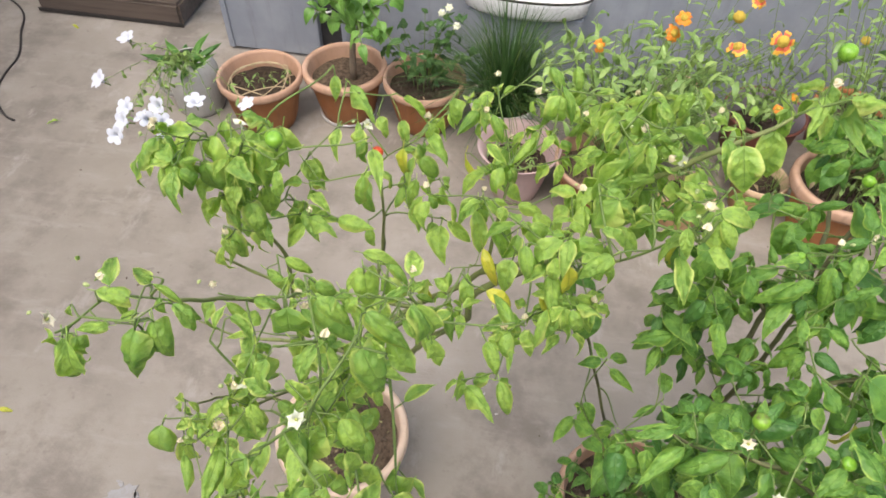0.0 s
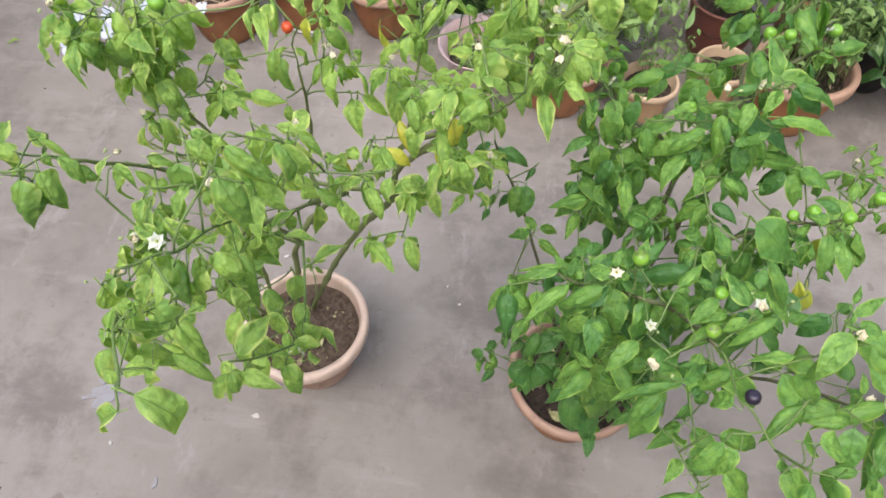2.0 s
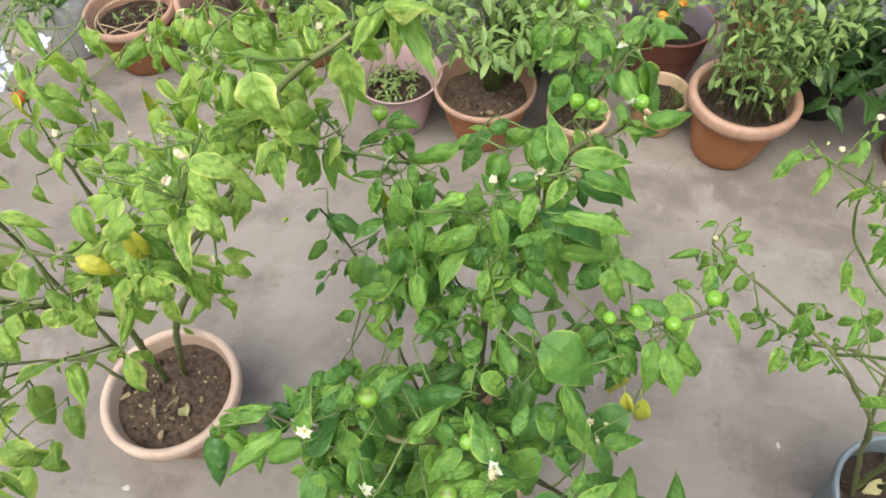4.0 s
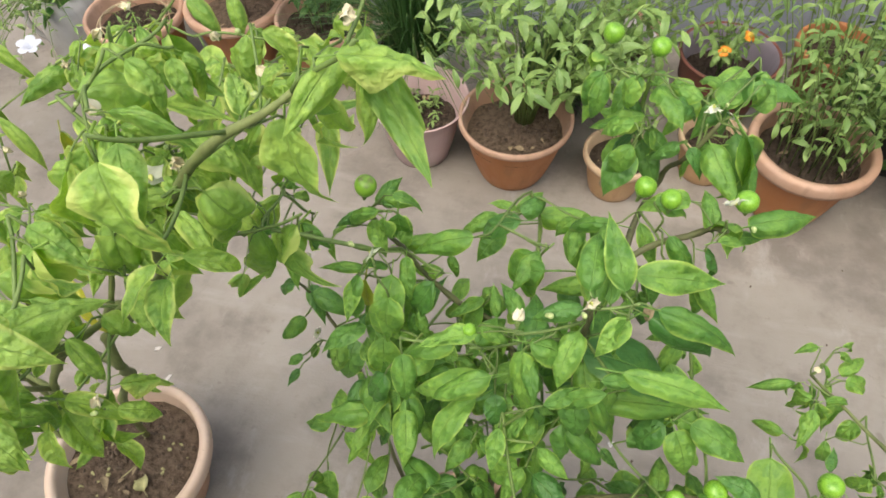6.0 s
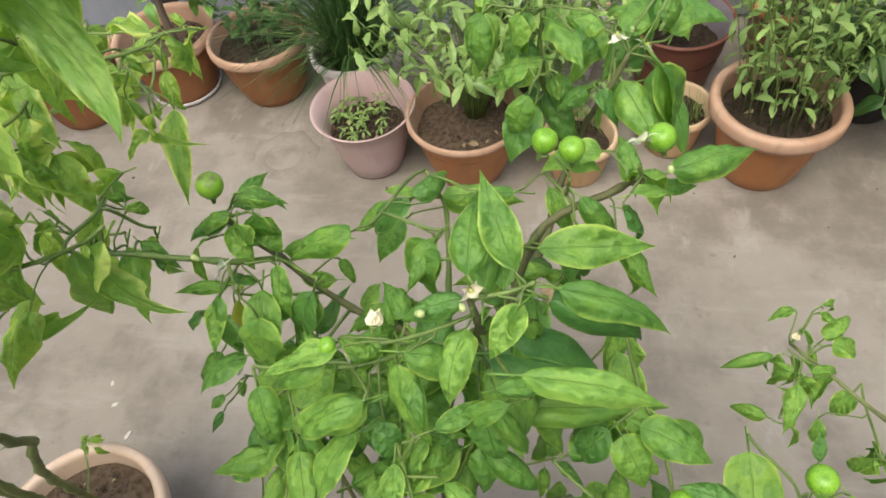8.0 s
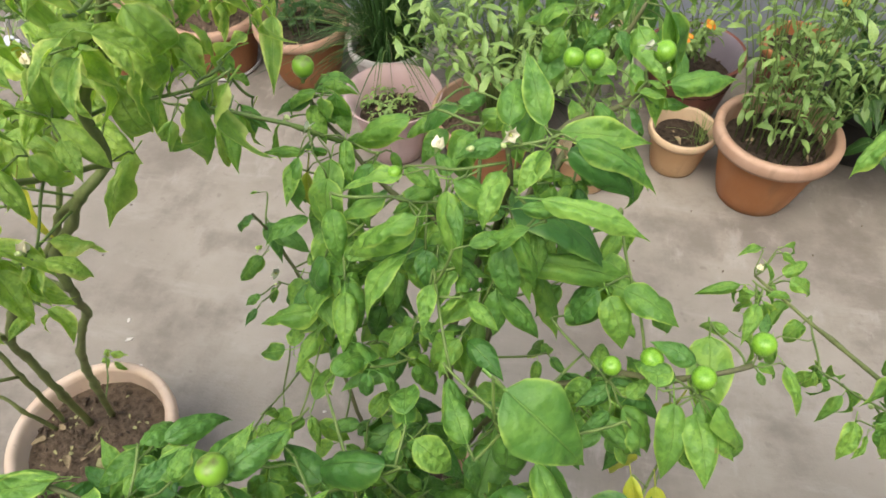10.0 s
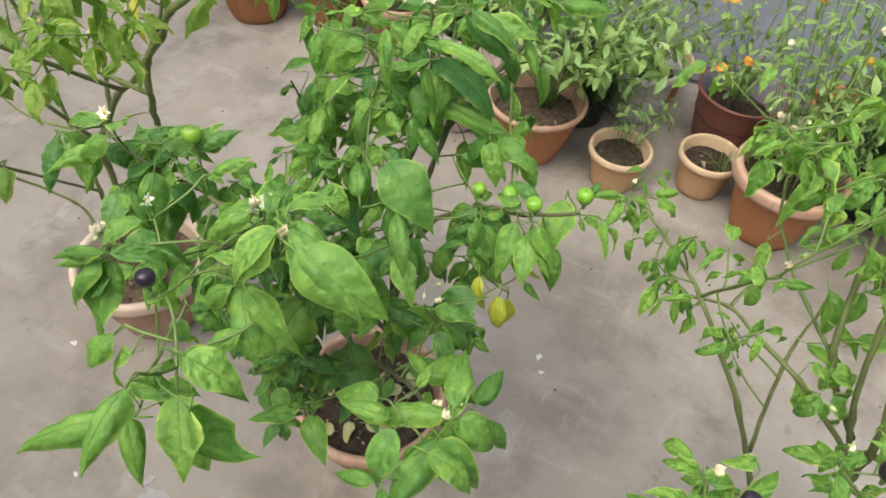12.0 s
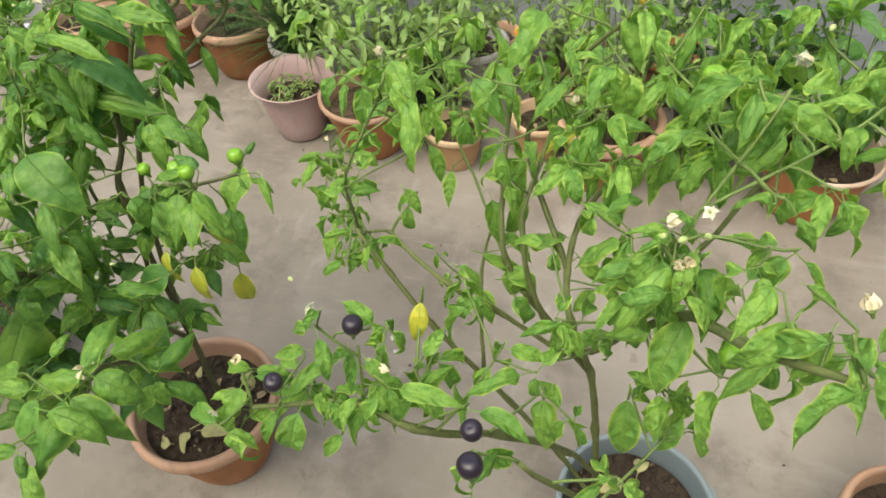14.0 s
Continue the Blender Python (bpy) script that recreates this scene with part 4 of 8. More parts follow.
for row in ((-0.042, 0.707, 1.13, -0.066, 0.687, 1.08, 1.08),
            (-0.014, 0.708, 1.12, -0.03, 0.67, 1.05, 0.97),
            (0.013, 0.714, 1.11, 0.002, 0.687, 1.04, 1.1),
            (0.028, 0.722, 1.12, 0.027, 0.705, 1.06, 1.01),
            (-0.059, 0.699, 1.11, -0.087, 0.66, 1.06, 1.1),
            (-0.076, 0.684, 1.11, -0.114, 0.655, 1.07, 1.1),
            (-0.09, 0.687, 1.12, -0.122, 0.653, 1.08, 0.91),
            (-0.043, 0.702, 1.05, -0.092, 0.677, 1.01, 1.1),
            (-0.034, 0.69, 1.03, -0.022, 0.674, 0.98, 1.1),
            (-0.004, 0.696, 1.03, 0.011, 0.675, 0.98, 1.1),
            (-0.007, 0.732, 1.12, 0.027, 0.728, 1.08, 1.06),
            (-0.076, 0.675, 1.15, -0.041, 0.699, 1.15, 1.09),
            (-0.063, 0.695, 1.02, -0.044, 0.687, 0.98, 1.1),):
    g.laid(*row)
for row in ((0.021, 0.723, 0.98, 0.054, 0.709, 0.94, 1.1),
            (-0.055, 0.689, 1.08, -0.042, 0.682, 1.02, 1.1),
            (-0.018, 0.707, 1.06, -0.031, 0.687, 1, 1.1),
            (0.025, 0.369, 1.215, -0.021, 0.373, 1.21, 0.81),
            (0.043, 0.341, 1.21, 0.031, 0.322, 1.16, 1.1),
            (0.055, 0.352, 1.21, 0.063, 0.333, 1.16, 0.75),
            (0.004, 0.313, 1.225, 0.007, 0.284, 1.18, 0.94),
            (0.006, 0.321, 1.22, 0.007, 0.309, 1.19, 0.94),
            (0.03, 0.408, 1.15, 0.056, 0.406, 1.13, 1.04),
            (0.019, 0.341, 1.21, -0.005, 0.33, 1.21, 1.08),
            (0.007, 0.415, 1.17, -0.012, 0.428, 1.18, 1.1),
            (-0.03, 0.656, 1.15, -0.046, 0.619, 1.08, 0.86),
            (0.008, 0.652, 1.16, 0.009, 0.631, 1.08, 0.82),):
    g.laid(*row)
for row in ((0.031, 0.65, 1.15, 0.032, 0.648, 1.08, 0.89),
            (-0.064, 0.639, 1.14, -0.068, 0.619, 1.09, 1.1),
            (-0.044, 0.637, 1.12, -0.034, 0.62, 1.05, 1.01),
            (-0.018, 0.641, 1.1, -0.009, 0.631, 1.03, 1),
            (-0.077, 0.636, 1.14, -0.092, 0.609, 1.11, 1.1),
            (0.03, 0.681, 1.15, 0.049, 0.668, 1.1, 1.04),
            (0.013, 0.655, 1.19, 0.036, 0.672, 1.17, 1.1),
            (-0.052, 0.648, 1.16, -0.101, 0.651, 1.14, 0.99),
            (0.003, 0.634, 1.06, 0.015, 0.624, 1, 1.09),
            (0.015, 0.738, 0.96, 0.035, 0.729, 0.9, 1.1),
            (-0.099, 0.723, 0.89, -0.074, 0.685, 0.84, 0.92),
            (-0.047, 0.731, 0.89, -0.068, 0.7, 0.86, 1.1),
            (0.135, 0.714, 1.06, 0.122, 0.68, 1.01, 0.83),):
    g.laid(*row)
for row in ((0.042, 0.737, 1.05, 0.062, 0.726, 1.01, 0.97),
            (0.218, 0.771, 1.12, 0.221, 0.749, 1.08, 1.1),
            (0.245, 0.801, 1.14, 0.239, 0.786, 1.1, 1.1),
            (0.103, 0.738, 1.2, 0.109, 0.727, 1.17, 1.1),
            (0.125, 0.76, 1.1, 0.119, 0.745, 1.05, 0.88),
            (0.224, 0.747, 0.95, 0.233, 0.72, 0.9, 0.92),
            (0.295, 0.769, 0.99, 0.3, 0.737, 0.95, 1.1),
            (0.327, 0.736, 0.99, 0.349, 0.7, 0.95, 0.92),
            (0.381, 0.807, 1.16, 0.38, 0.775, 1.1, 1.1),
            (0.445, 0.518, 1.19, 0.42, 0.505, 1.16, 1.1),
            (0.438, 0.572, 1.17, 0.479, 0.567, 1.16, 1.01),
            (0.547, 0.599, 1.28, 0.561, 0.58, 1.23, 1.1),
            (0.526, 0.516, 1.26, 0.538, 0.506, 1.22, 1.1),):
    g.laid(*row)
for row in ((0.366, 0.623, 1.1, 0.413, 0.626, 1.06, 0.98),
            (0.35, 0.637, 1.02, 0.338, 0.61, 0.98, 1.01),
            (0.376, 0.582, 1.1, 0.378, 0.57, 1.06, 1.1),
            (0.451, 0.694, 1.22, 0.5, 0.753, 1.2, 0.71),
            (0.485, 0.704, 1.24, 0.521, 0.702, 1.22, 1.1),
            (0.44, 0.621, 1.18, 0.475, 0.616, 1.16, 1.1),
            (0.479, 0.585, 1.2, 0.475, 0.584, 1.16, 1.1),
            (0.247, 0.33, 1.26, 0.27, 0.312, 1.2, 0.83),
            (0.242, 0.362, 1.26, 0.278, 0.357, 1.22, 0.76),
            (0.275, 0.398, 1.23, 0.317, 0.378, 1.19, 0.63),
            (0.29, 0.387, 1.19, 0.3, 0.382, 1.15, 0.79),
            (0.23, 0.38, 1.25, 0.205, 0.376, 1.23, 0.93),):
    g.laid(*row)
for row in ((0.181, 0.411, 1.22, 0.206, 0.408, 1.2, 1.02),
            (0.193, 0.344, 1.21, 0.171, 0.332, 1.16, 0.7),
            (0.183, 0.245, 1.23, 0.154, 0.235, 1.19, 1.1),
            (0.235, 0.227, 1.23, 0.208, 0.216, 1.2, 0.88),
            (0.205, 0.292, 1.17, 0.186, 0.274, 1.1, 0.58),
            (0.221, 0.344, 1.12, 0.237, 0.323, 1.05, 0.63),
            (0.144, 0.232, 1.15, 0.124, 0.219, 1.12, 1.1),
            (0.175, 0.232, 1.18, 0.184, 0.229, 1.13, 0.9),
            (0.233, 0.224, 1.2, 0.246, 0.22, 1.14, 0.7),
            (0.153, 0.335, 1.15, 0.128, 0.34, 1.16, 1.1),
            (0.11, 0.331, 1.13, 0.089, 0.325, 1.1, 0.98),
            (0.236, 0.346, 1, 0.221, 0.325, 0.95, 1.1),
            (0.259, 0.347, 0.98, 0.253, 0.317, 0.92, 0.94),):
    g.laid(*row)
for row in ((0.226, 0.161, 1.21, 0.289, 0.154, 1.17, 0.89),
            (0.193, 0.178, 1.18, 0.179, 0.19, 1.19, 1.1),
            (0.221, 0.189, 1.19, 0.2, 0.181, 1.17, 1.1),
            (0.214, 0.15, 1.2, 0.181, 0.147, 1.17, 0.88),
            (0.17, 0.241, 1.22, 0.178, 0.236, 1.18, 1.1),
            (0.19, 0.233, 1.2, 0.176, 0.225, 1.15, 1.09),
            (0.21, 0.24, 1.15, 0.219, 0.262, 1.15, 1.1),
            (0.23, 0.337, 1.1, 0.239, 0.364, 1.1, 1.1),
            (0.227, 0.289, 1.05, 0.207, 0.26, 0.98, 0.72),
            (0.217, 0.3, 1.16, 0.191, 0.296, 1.12, 1.06),
            (0.264, 0.317, 1, 0.282, 0.306, 0.94, 1.03),
            (0.255, 0.292, 0.98, 0.27, 0.278, 0.93, 1.1),
            (0.015, 0.372, 1.2, -0.006, 0.382, 1.2, 1.1),):
    g.laid(*row)
for row in ((0.265, 0.334, 1.25, 0.24, 0.344, 1.24, 1.1),
            (0.014, 0.473, 0.8, 0.044, 0.451, 0.76, 1.1),
            (0.048, 0.481, 0.78, 0.075, 0.477, 0.76, 1.1),
            (0.082, 0.463, 0.75, 0.037, 0.41, 0.7, 1.1),
            (-0.046, 0.481, 0.66, -0.074, 0.436, 0.62, 1.1),
            (-0.127, 0.513, 0.66, -0.118, 0.491, 0.6, 1.1),
            (-0.159, 0.495, 0.6, -0.142, 0.447, 0.54, 1.1),
            (-0.094, 0.436, 0.58, -0.029, 0.457, 0.55, 1.09),
            (0.19, 0.476, 0.86, 0.208, 0.447, 0.8, 1.1),
            (0.136, 0.428, 0.7, 0.161, 0.416, 0.66, 1.1),
            (0.104, 0.412, 0.7, 0.099, 0.383, 0.64, 1.1),
            (-0.174, 0.481, 0.66, -0.179, 0.412, 0.62, 1.1),
            (0.246, 0.677, 0.75, 0.23, 0.657, 0.74, 1.1),):
    g.laid(*row)
for row in ((0.13, 0.612, 0.82, 0.146, 0.588, 0.78, 1.1),
            (0.187, 0.61, 0.85, 0.189, 0.592, 0.8, 1.1),
            (0.09, 0.576, 0.85, 0.098, 0.562, 0.78, 1.1),
            (0.103, 0.504, 0.95, 0.119, 0.495, 0.9, 1.1),
            (0.062, 0.457, 1, 0.051, 0.43, 0.92, 1.1),
            (0.147, 0.476, 1.1, 0.191, 0.457, 1.05, 1.1),
            (0.138, 0.427, 1.15, 0.143, 0.399, 1.08, 1.1),
            (0.211, 0.535, 1.08, 0.211, 0.521, 1, 0.76),
            (0.202, 0.481, 1.15, 0.208, 0.47, 1.08, 0.9),
            (0.537, 0.659, 1.19, 0.572, 0.655, 1.13, 0.88),):
    g.laid(*row)
for row in ((0.497, 0.663, 1.24, 0.551, 0.668, 1.24, 0.41),
            (0.477, 0.662, 1.22, 0.444, 0.672, 1.14, 0.5),
            (0.501, 0.649, 1.15, 0.512, 0.65, 1.09, 0.88),
            (0.513, 0.68, 1.13, 0.508, 0.671, 1.08, 0.55),
            (0.557, 0.708, 1.1, 0.527, 0.688, 1.03, 0.49),
            (0.459, 0.651, 1.2, 0.434, 0.657, 1.12, 0.54),
            (0.47, 0.642, 1.15, 0.455, 0.633, 1.06, 0.63),
            (0.453, 0.607, 1.18, 0.403, 0.604, 1.12, 0.74),
            (0.455, 0.61, 1.1, 0.472, 0.609, 1.05, 0.88),
            (0.53, 0.745, 1.16, 0.511, 0.741, 1.12, 0.68),
            (0.48, 0.754, 1.22, 0.465, 0.755, 1.16, 0.6),):
    g.laid(*row)
for row in ((0.463, 0.726, 1.2, 0.449, 0.728, 1.15, 0.65),
            (0.531, 0.873, 1.12, 0.474, 0.898, 1.11, 0.34),
            (0.555, 0.857, 1.13, 0.565, 0.863, 1.09, 0.52),
            (0.552, 0.883, 1.12, 0.521, 0.909, 1.12, 0.48),
            (0.548, 0.816, 1.1, 0.501, 0.822, 1.05, 0.34),
            (0.521, 0.828, 1.1, 0.533, 0.829, 1.05, 0.43),
            (0.524, 0.832, 1.12, 0.491, 0.844, 1.1, 0.5),
            (0.514, 0.72, 1.07, 0.528, 0.708, 1, 0.62),
            (0.519, 0.755, 1.07, 0.479, 0.744, 1, 0.41),
            (0.525, 0.764, 1.06, 0.545, 0.777, 1.05, 0.7),):
    g.laid(*row)
for row in ((0.536, 0.763, 1.03, 0.519, 0.762, 0.98, 0.65),
            (0.529, 0.779, 1.08, 0.49, 0.774, 1.05, 0.5),
            (0.509, 0.729, 1.1, 0.517, 0.732, 1.08, 0.72),
            (0.535, 0.661, 1.1, 0.504, 0.658, 1.04, 0.36),
            (0.522, 0.718, 1.1, 0.49, 0.719, 1.08, 0.6),
            (0.566, 0.876, 1.12, 0.528, 0.897, 1.08, 0.33),):
    g.laid(*row)
for row in ((-0.028, 0.358, 1.204, -0.027, 0.345, 1.195, 0.70),
            (-0.029, 0.334, 1.188, -0.011, 0.293, 1.157, 0.90),
            (-0.025, 0.338, 1.190, -0.008, 0.316, 1.173, 0.90),
            (0.003, 0.348, 1.194, -0.027, 0.348, 1.197, 0.90),
            (-0.008, 0.372, 1.212, 0.034, 0.369, 1.205, 0.85),
            (0.039, 0.352, 1.193, 0.038, 0.315, 1.167, 1.30),
            (0.045, 0.360, 1.197, 0.067, 0.326, 1.171, 0.85),
            (0.060, 0.375, 1.206, 0.093, 0.360, 1.191, 0.75),
            (0.039, 0.386, 1.215, 0.075, 0.381, 1.208, 0.50),
            (0.032, 0.363, 1.201, 0.008, 0.355, 1.198, 0.70),
            (0.036, 0.391, 1.220, 0.019, 0.392, 1.222, 0.60),
            (0.048, 0.377, 1.209, 0.054, 0.360, 1.196, 0.90),
            (0.100, 0.365, 1.194, 0.104, 0.384, 1.207, 1.00),):
    g.laid(*row)
for row in ((0.112, 0.375, 1.200, 0.140, 0.367, 1.191, 0.80),
            (0.102, 0.431, 1.149, 0.136, 0.428, 1.143, 0.80),
            (-0.018, 0.572, 0.840, -0.052, 0.557, 0.834, 0.80),
            (0.016, 0.742, 0.953, 0.043, 0.704, 0.924, 1.40),
            (-0.053, 0.715, 0.943, -0.065, 0.673, 0.915, 0.80),
            (-0.085, 0.686, 0.926, -0.071, 0.651, 0.901, 0.60),
            (-0.041, 0.707, 0.936, -0.015, 0.677, 0.912, 0.90),
            (0.121, 0.759, 1.008, 0.125, 0.706, 0.972, 0.80),
            (0.139, 0.702, 0.967, 0.151, 0.672, 0.945, 0.80),
            (0.042, 0.770, 1.025, 0.070, 0.736, 0.998, 0.75),
            (0.072, 0.813, 1.051, 0.066, 0.772, 1.024, 0.70),
            (0.097, 0.827, 1.058, 0.112, 0.779, 1.023, 0.70),
            (0.197, 0.765, 1.016, 0.197, 0.728, 0.991, 0.90),):
    g.laid(*row)
for row in ((0.194, 0.728, 0.991, 0.229, 0.709, 0.975, 0.90),
            (0.242, 0.717, 0.978, 0.240, 0.671, 0.947, 1.00),
            (0.290, 0.757, 1.000, 0.304, 0.715, 0.970, 0.95),
            (0.318, 0.683, 1.039, 0.356, 0.642, 1.006, 0.75),
            (0.396, 0.547, 1.142, 0.392, 0.515, 1.120, 0.90),
            (0.426, 0.558, 1.146, 0.451, 0.532, 1.125, 1.00),
            (0.360, 0.552, 1.149, 0.374, 0.516, 1.123, 0.90),
            (0.404, 0.576, 1.161, 0.433, 0.586, 1.164, 0.70),
            (0.385, 0.576, 1.163, 0.422, 0.589, 1.167, 0.60),
            (0.271, 0.596, 0.985, 0.247, 0.618, 1.003, 0.90),
            (0.292, 0.618, 0.997, 0.305, 0.574, 0.965, 0.85),
            (0.234, 0.361, 1.219, 0.262, 0.321, 1.188, 0.95),
            (0.271, 0.392, 1.236, 0.309, 0.363, 1.211, 0.60),):
    g.laid(*row)
for row in ((0.234, 0.380, 1.232, 0.262, 0.370, 1.222, 0.90),
            (0.207, 0.386, 1.239, 0.195, 0.367, 1.227, 0.90),
            (0.260, 0.370, 1.222, 0.280, 0.331, 1.192, 0.85),
            (0.258, 0.542, 0.949, 0.289, 0.515, 0.927, 1.10),
            (0.229, 0.307, 1.182, 0.258, 0.272, 1.154, 0.75),
            (0.189, 0.296, 1.179, 0.209, 0.261, 1.153, 1.10),
            (0.165, 0.252, 1.152, 0.137, 0.266, 1.165, 1.20),
            (0.173, 0.282, 1.171, 0.164, 0.255, 1.154, 0.90),
            (0.208, 0.262, 1.154, 0.189, 0.238, 1.139, 0.90),
            (0.201, 0.228, 1.131, 0.247, 0.209, 1.113, 0.80),
            (0.160, 0.206, 1.121, 0.195, 0.230, 1.133, 0.80),
            (0.187, 0.205, 1.117, 0.183, 0.175, 1.097, 0.80),
            (0.180, 0.324, 1.199, 0.208, 0.307, 1.184, 0.90),):
    g.laid(*row)
for row in ((0.161, 0.335, 1.209, 0.149, 0.303, 1.189, 0.70),
            (0.200, 0.350, 1.215, 0.177, 0.323, 1.199, 0.80),
            (0.187, 0.611, 1.005, 0.234, 0.602, 0.993, 0.90),
            (0.160, 0.600, 1.001, 0.128, 0.573, 0.986, 0.90),
            (0.193, 0.383, 1.238, 0.232, 0.372, 1.226, 0.80),
            (0.601, 0.702, 1.267, 0.617, 0.692, 1.257, 0.90),
            (0.568, 0.674, 1.240, 0.560, 0.698, 1.258, 0.80),
            (0.577, 0.689, 1.249, 0.580, 0.706, 1.260, 0.90),):
    g.laid(*row)
for row in ((0.538, 0.622, 1.267, 0.554, 0.589, 1.242, 0.95),
            (0.458, 0.702, 1.160, 0.459, 0.675, 1.141, 0.80),
            (0.465, 0.727, 1.182, 0.521, 0.734, 1.177, 0.50),
            (0.366, 0.940, 1.111, 0.400, 0.915, 1.088, 0.80),
            (0.405, 0.950, 1.111, 0.422, 0.916, 1.085, 0.80),
            (0.375, 0.836, 1.149, 0.371, 0.786, 1.115, 0.75),
            (0.383, 0.841, 1.151, 0.419, 0.803, 1.119, 0.80),
            (0.390, 0.904, 1.083, 0.418, 0.877, 1.059, 1.00),
            (0.473, 0.692, 1.093, 0.500, 0.660, 1.066, 1.05),
            (0.497, 0.715, 1.104, 0.507, 0.672, 1.074, 0.85),
            (0.464, 0.635, 1.113, 0.506, 0.613, 1.091, 1.00),
            (0.473, 0.625, 1.105, 0.493, 0.606, 1.088, 0.90),):
    g.laid(*row)
for row in ((0.523, 0.517, 1.268, 0.566, 0.520, 1.262, 0.90),
            (0.525, 0.512, 1.264, 0.547, 0.490, 1.246, 1.10),
            (0.496, 0.500, 1.261, 0.494, 0.475, 1.244, 1.10),
            (0.489, 0.507, 1.267, 0.519, 0.512, 1.266, 0.90),
            (0.466, 0.504, 1.269, 0.491, 0.511, 1.270, 0.80),
            (0.325, 0.622, 1.128, 0.343, 0.608, 1.116, 1.10),
            (0.536, 0.530, 1.274, 0.545, 0.517, 1.264, 1.10),
            (0.439, 0.635, 1.118, 0.462, 0.638, 1.115, 1.00),
            (0.469, 0.656, 1.126, 0.483, 0.637, 1.111, 0.90),
            (0.497, 0.520, 1.275, 0.481, 0.524, 1.280, 0.90),
            (0.500, 0.534, 1.283, 0.518, 0.530, 1.277, 0.90),
            (0.071, 0.891, 1.072, 0.119, 0.855, 1.039, 0.70),
            (0.151, 0.893, 1.059, 0.206, 0.876, 1.038, 0.55),):
    g.laid(*row)
for row in ((0.120, 0.861, 1.043, 0.141, 0.834, 1.021, 0.90),
            (0.154, 0.863, 1.039, 0.176, 0.831, 1.013, 0.90),
            (0.171, 0.836, 1.017, 0.231, 0.809, 0.988, 0.55),
            (0.292, 0.855, 1.078, 0.320, 0.822, 1.051, 0.70),
            (0.290, 0.818, 1.053, 0.327, 0.792, 1.029, 0.60),
            (0.337, 0.840, 1.060, 0.324, 0.807, 1.040, 0.60),
            (0.279, 0.877, 1.095, 0.268, 0.853, 1.081, 0.80),
            (0.303, 0.883, 1.095, 0.317, 0.907, 1.109, 0.80),
            (0.460, 0.940, 1.080, 0.435, 0.938, 1.083, 0.70),
            (0.484, 0.928, 1.067, 0.499, 0.919, 1.058, 0.80),
            (0.504, 0.933, 1.067, 0.530, 0.913, 1.048, 0.60),
            (0.495, 0.913, 1.054, 0.512, 0.882, 1.029, 0.65),
            (0.472, 0.896, 1.047, 0.446, 0.897, 1.052, 0.80),):
    g.laid(*row)
for row in ((0.486, 0.872, 1.027, 0.464, 0.852, 1.017, 0.80),
            (0.473, 0.921, 1.065, 0.487, 0.943, 1.078, 0.80),
            (0.466, 0.940, 1.079, 0.444, 0.946, 1.087, 0.70),
            (0.454, 0.908, 1.058, 0.468, 0.890, 1.043, 0.70),
            (0.494, 0.893, 1.041, 0.486, 0.872, 1.027, 0.70),):
    g.laid(*row)
for row in ((0.325, 0.541, 1.073, 0.368, 0.534, 1.061, 1.00),
            (0.387, 0.552, 1.070, 0.404, 0.532, 1.053, 0.90),):
    g.laid(*row, "y")
for row in ((-0.03, 0.66, 1.09, 6, 0.075),
            (-0.05, 0.63, 1.15, 4, 0.06),
            (0.11, 0.55, 1, 4, 0.07),
            (0.15, 0.4, 1.09, 5, 0.07),
            (0.23, 0.36, 1.12, 4, 0.07),
            (0.4, 0.59, 1.12, 4, 0.07),
            (0.46, 0.68, 1.17, 4, 0.07),
            (0.39, 0.82, 1.1, 4, 0.06),
            (0.52, 0.72, 1.2, 4, 0.06),
            (0.33, 0.72, 1.05, 3, 0.06),
            (0.22, 0.75, 1.05, 4, 0.07),
            (0.46, 0.92, 1.06, 4, 0.06),
            (0.28, 0.88, 1.05, 4, 0.06),
            (-0.03, 0.66, 1.04, 5, 0.07)):
    g.clump(*row, None, 1)
for row in ((0.02, 0.68, 1, 3, 0.06),
            (-0.07, 0.61, 1.13, 4, 0.05),
            (0.47, 0.82, 1.1, 4, 0.06),
            (0.42, 0.73, 1.09, 3, 0.06),
            (0.17, 0.42, 1.04, 4, 0.07),
            (0.12, 0.47, 0.98, 4, 0.06),
            (0.45, 0.53, 1.07, 4, 0.06),
            (0.4, 0.56, 1.02, 3, 0.06),
            (0.33, 0.5, 1, 3, 0.06),
            (0.25, 0.6, 0.98, 3, 0.06)):
    g.clump(*row, None, 1)
for row in ((-0.033, 0.436, 0.739, 0.014, 0.405, 0.712, 1.00),
            (-0.037, 0.403, 0.717, 0.031, 0.388, 0.699, 0.80),
            (0.036, 0.503, 0.774, 0.085, 0.483, 0.754, 0.80),
            (-0.010, 0.488, 0.770, 0.025, 0.458, 0.746, 0.80),
            (0.103, 0.481, 0.750, 0.040, 0.448, 0.737, 0.90),
            (0.116, 0.501, 0.762, 0.163, 0.466, 0.733, 1.05),
            (0.170, 0.492, 0.749, 0.187, 0.448, 0.718, 1.00),
            (0.155, 0.449, 0.723, 0.162, 0.419, 0.702, 1.00),
            (0.090, 0.438, 0.724, 0.151, 0.398, 0.690, 1.05),
            (0.129, 0.415, 0.704, 0.083, 0.355, 0.670, 0.95),
            (0.061, 0.397, 0.700, 0.103, 0.362, 0.673, 0.90),
            (0.028, 0.468, 0.752, -0.010, 0.450, 0.744, 0.90),
            (-0.047, 0.467, 0.761, -0.023, 0.440, 0.740, 0.90),):
    g.laid(*row)
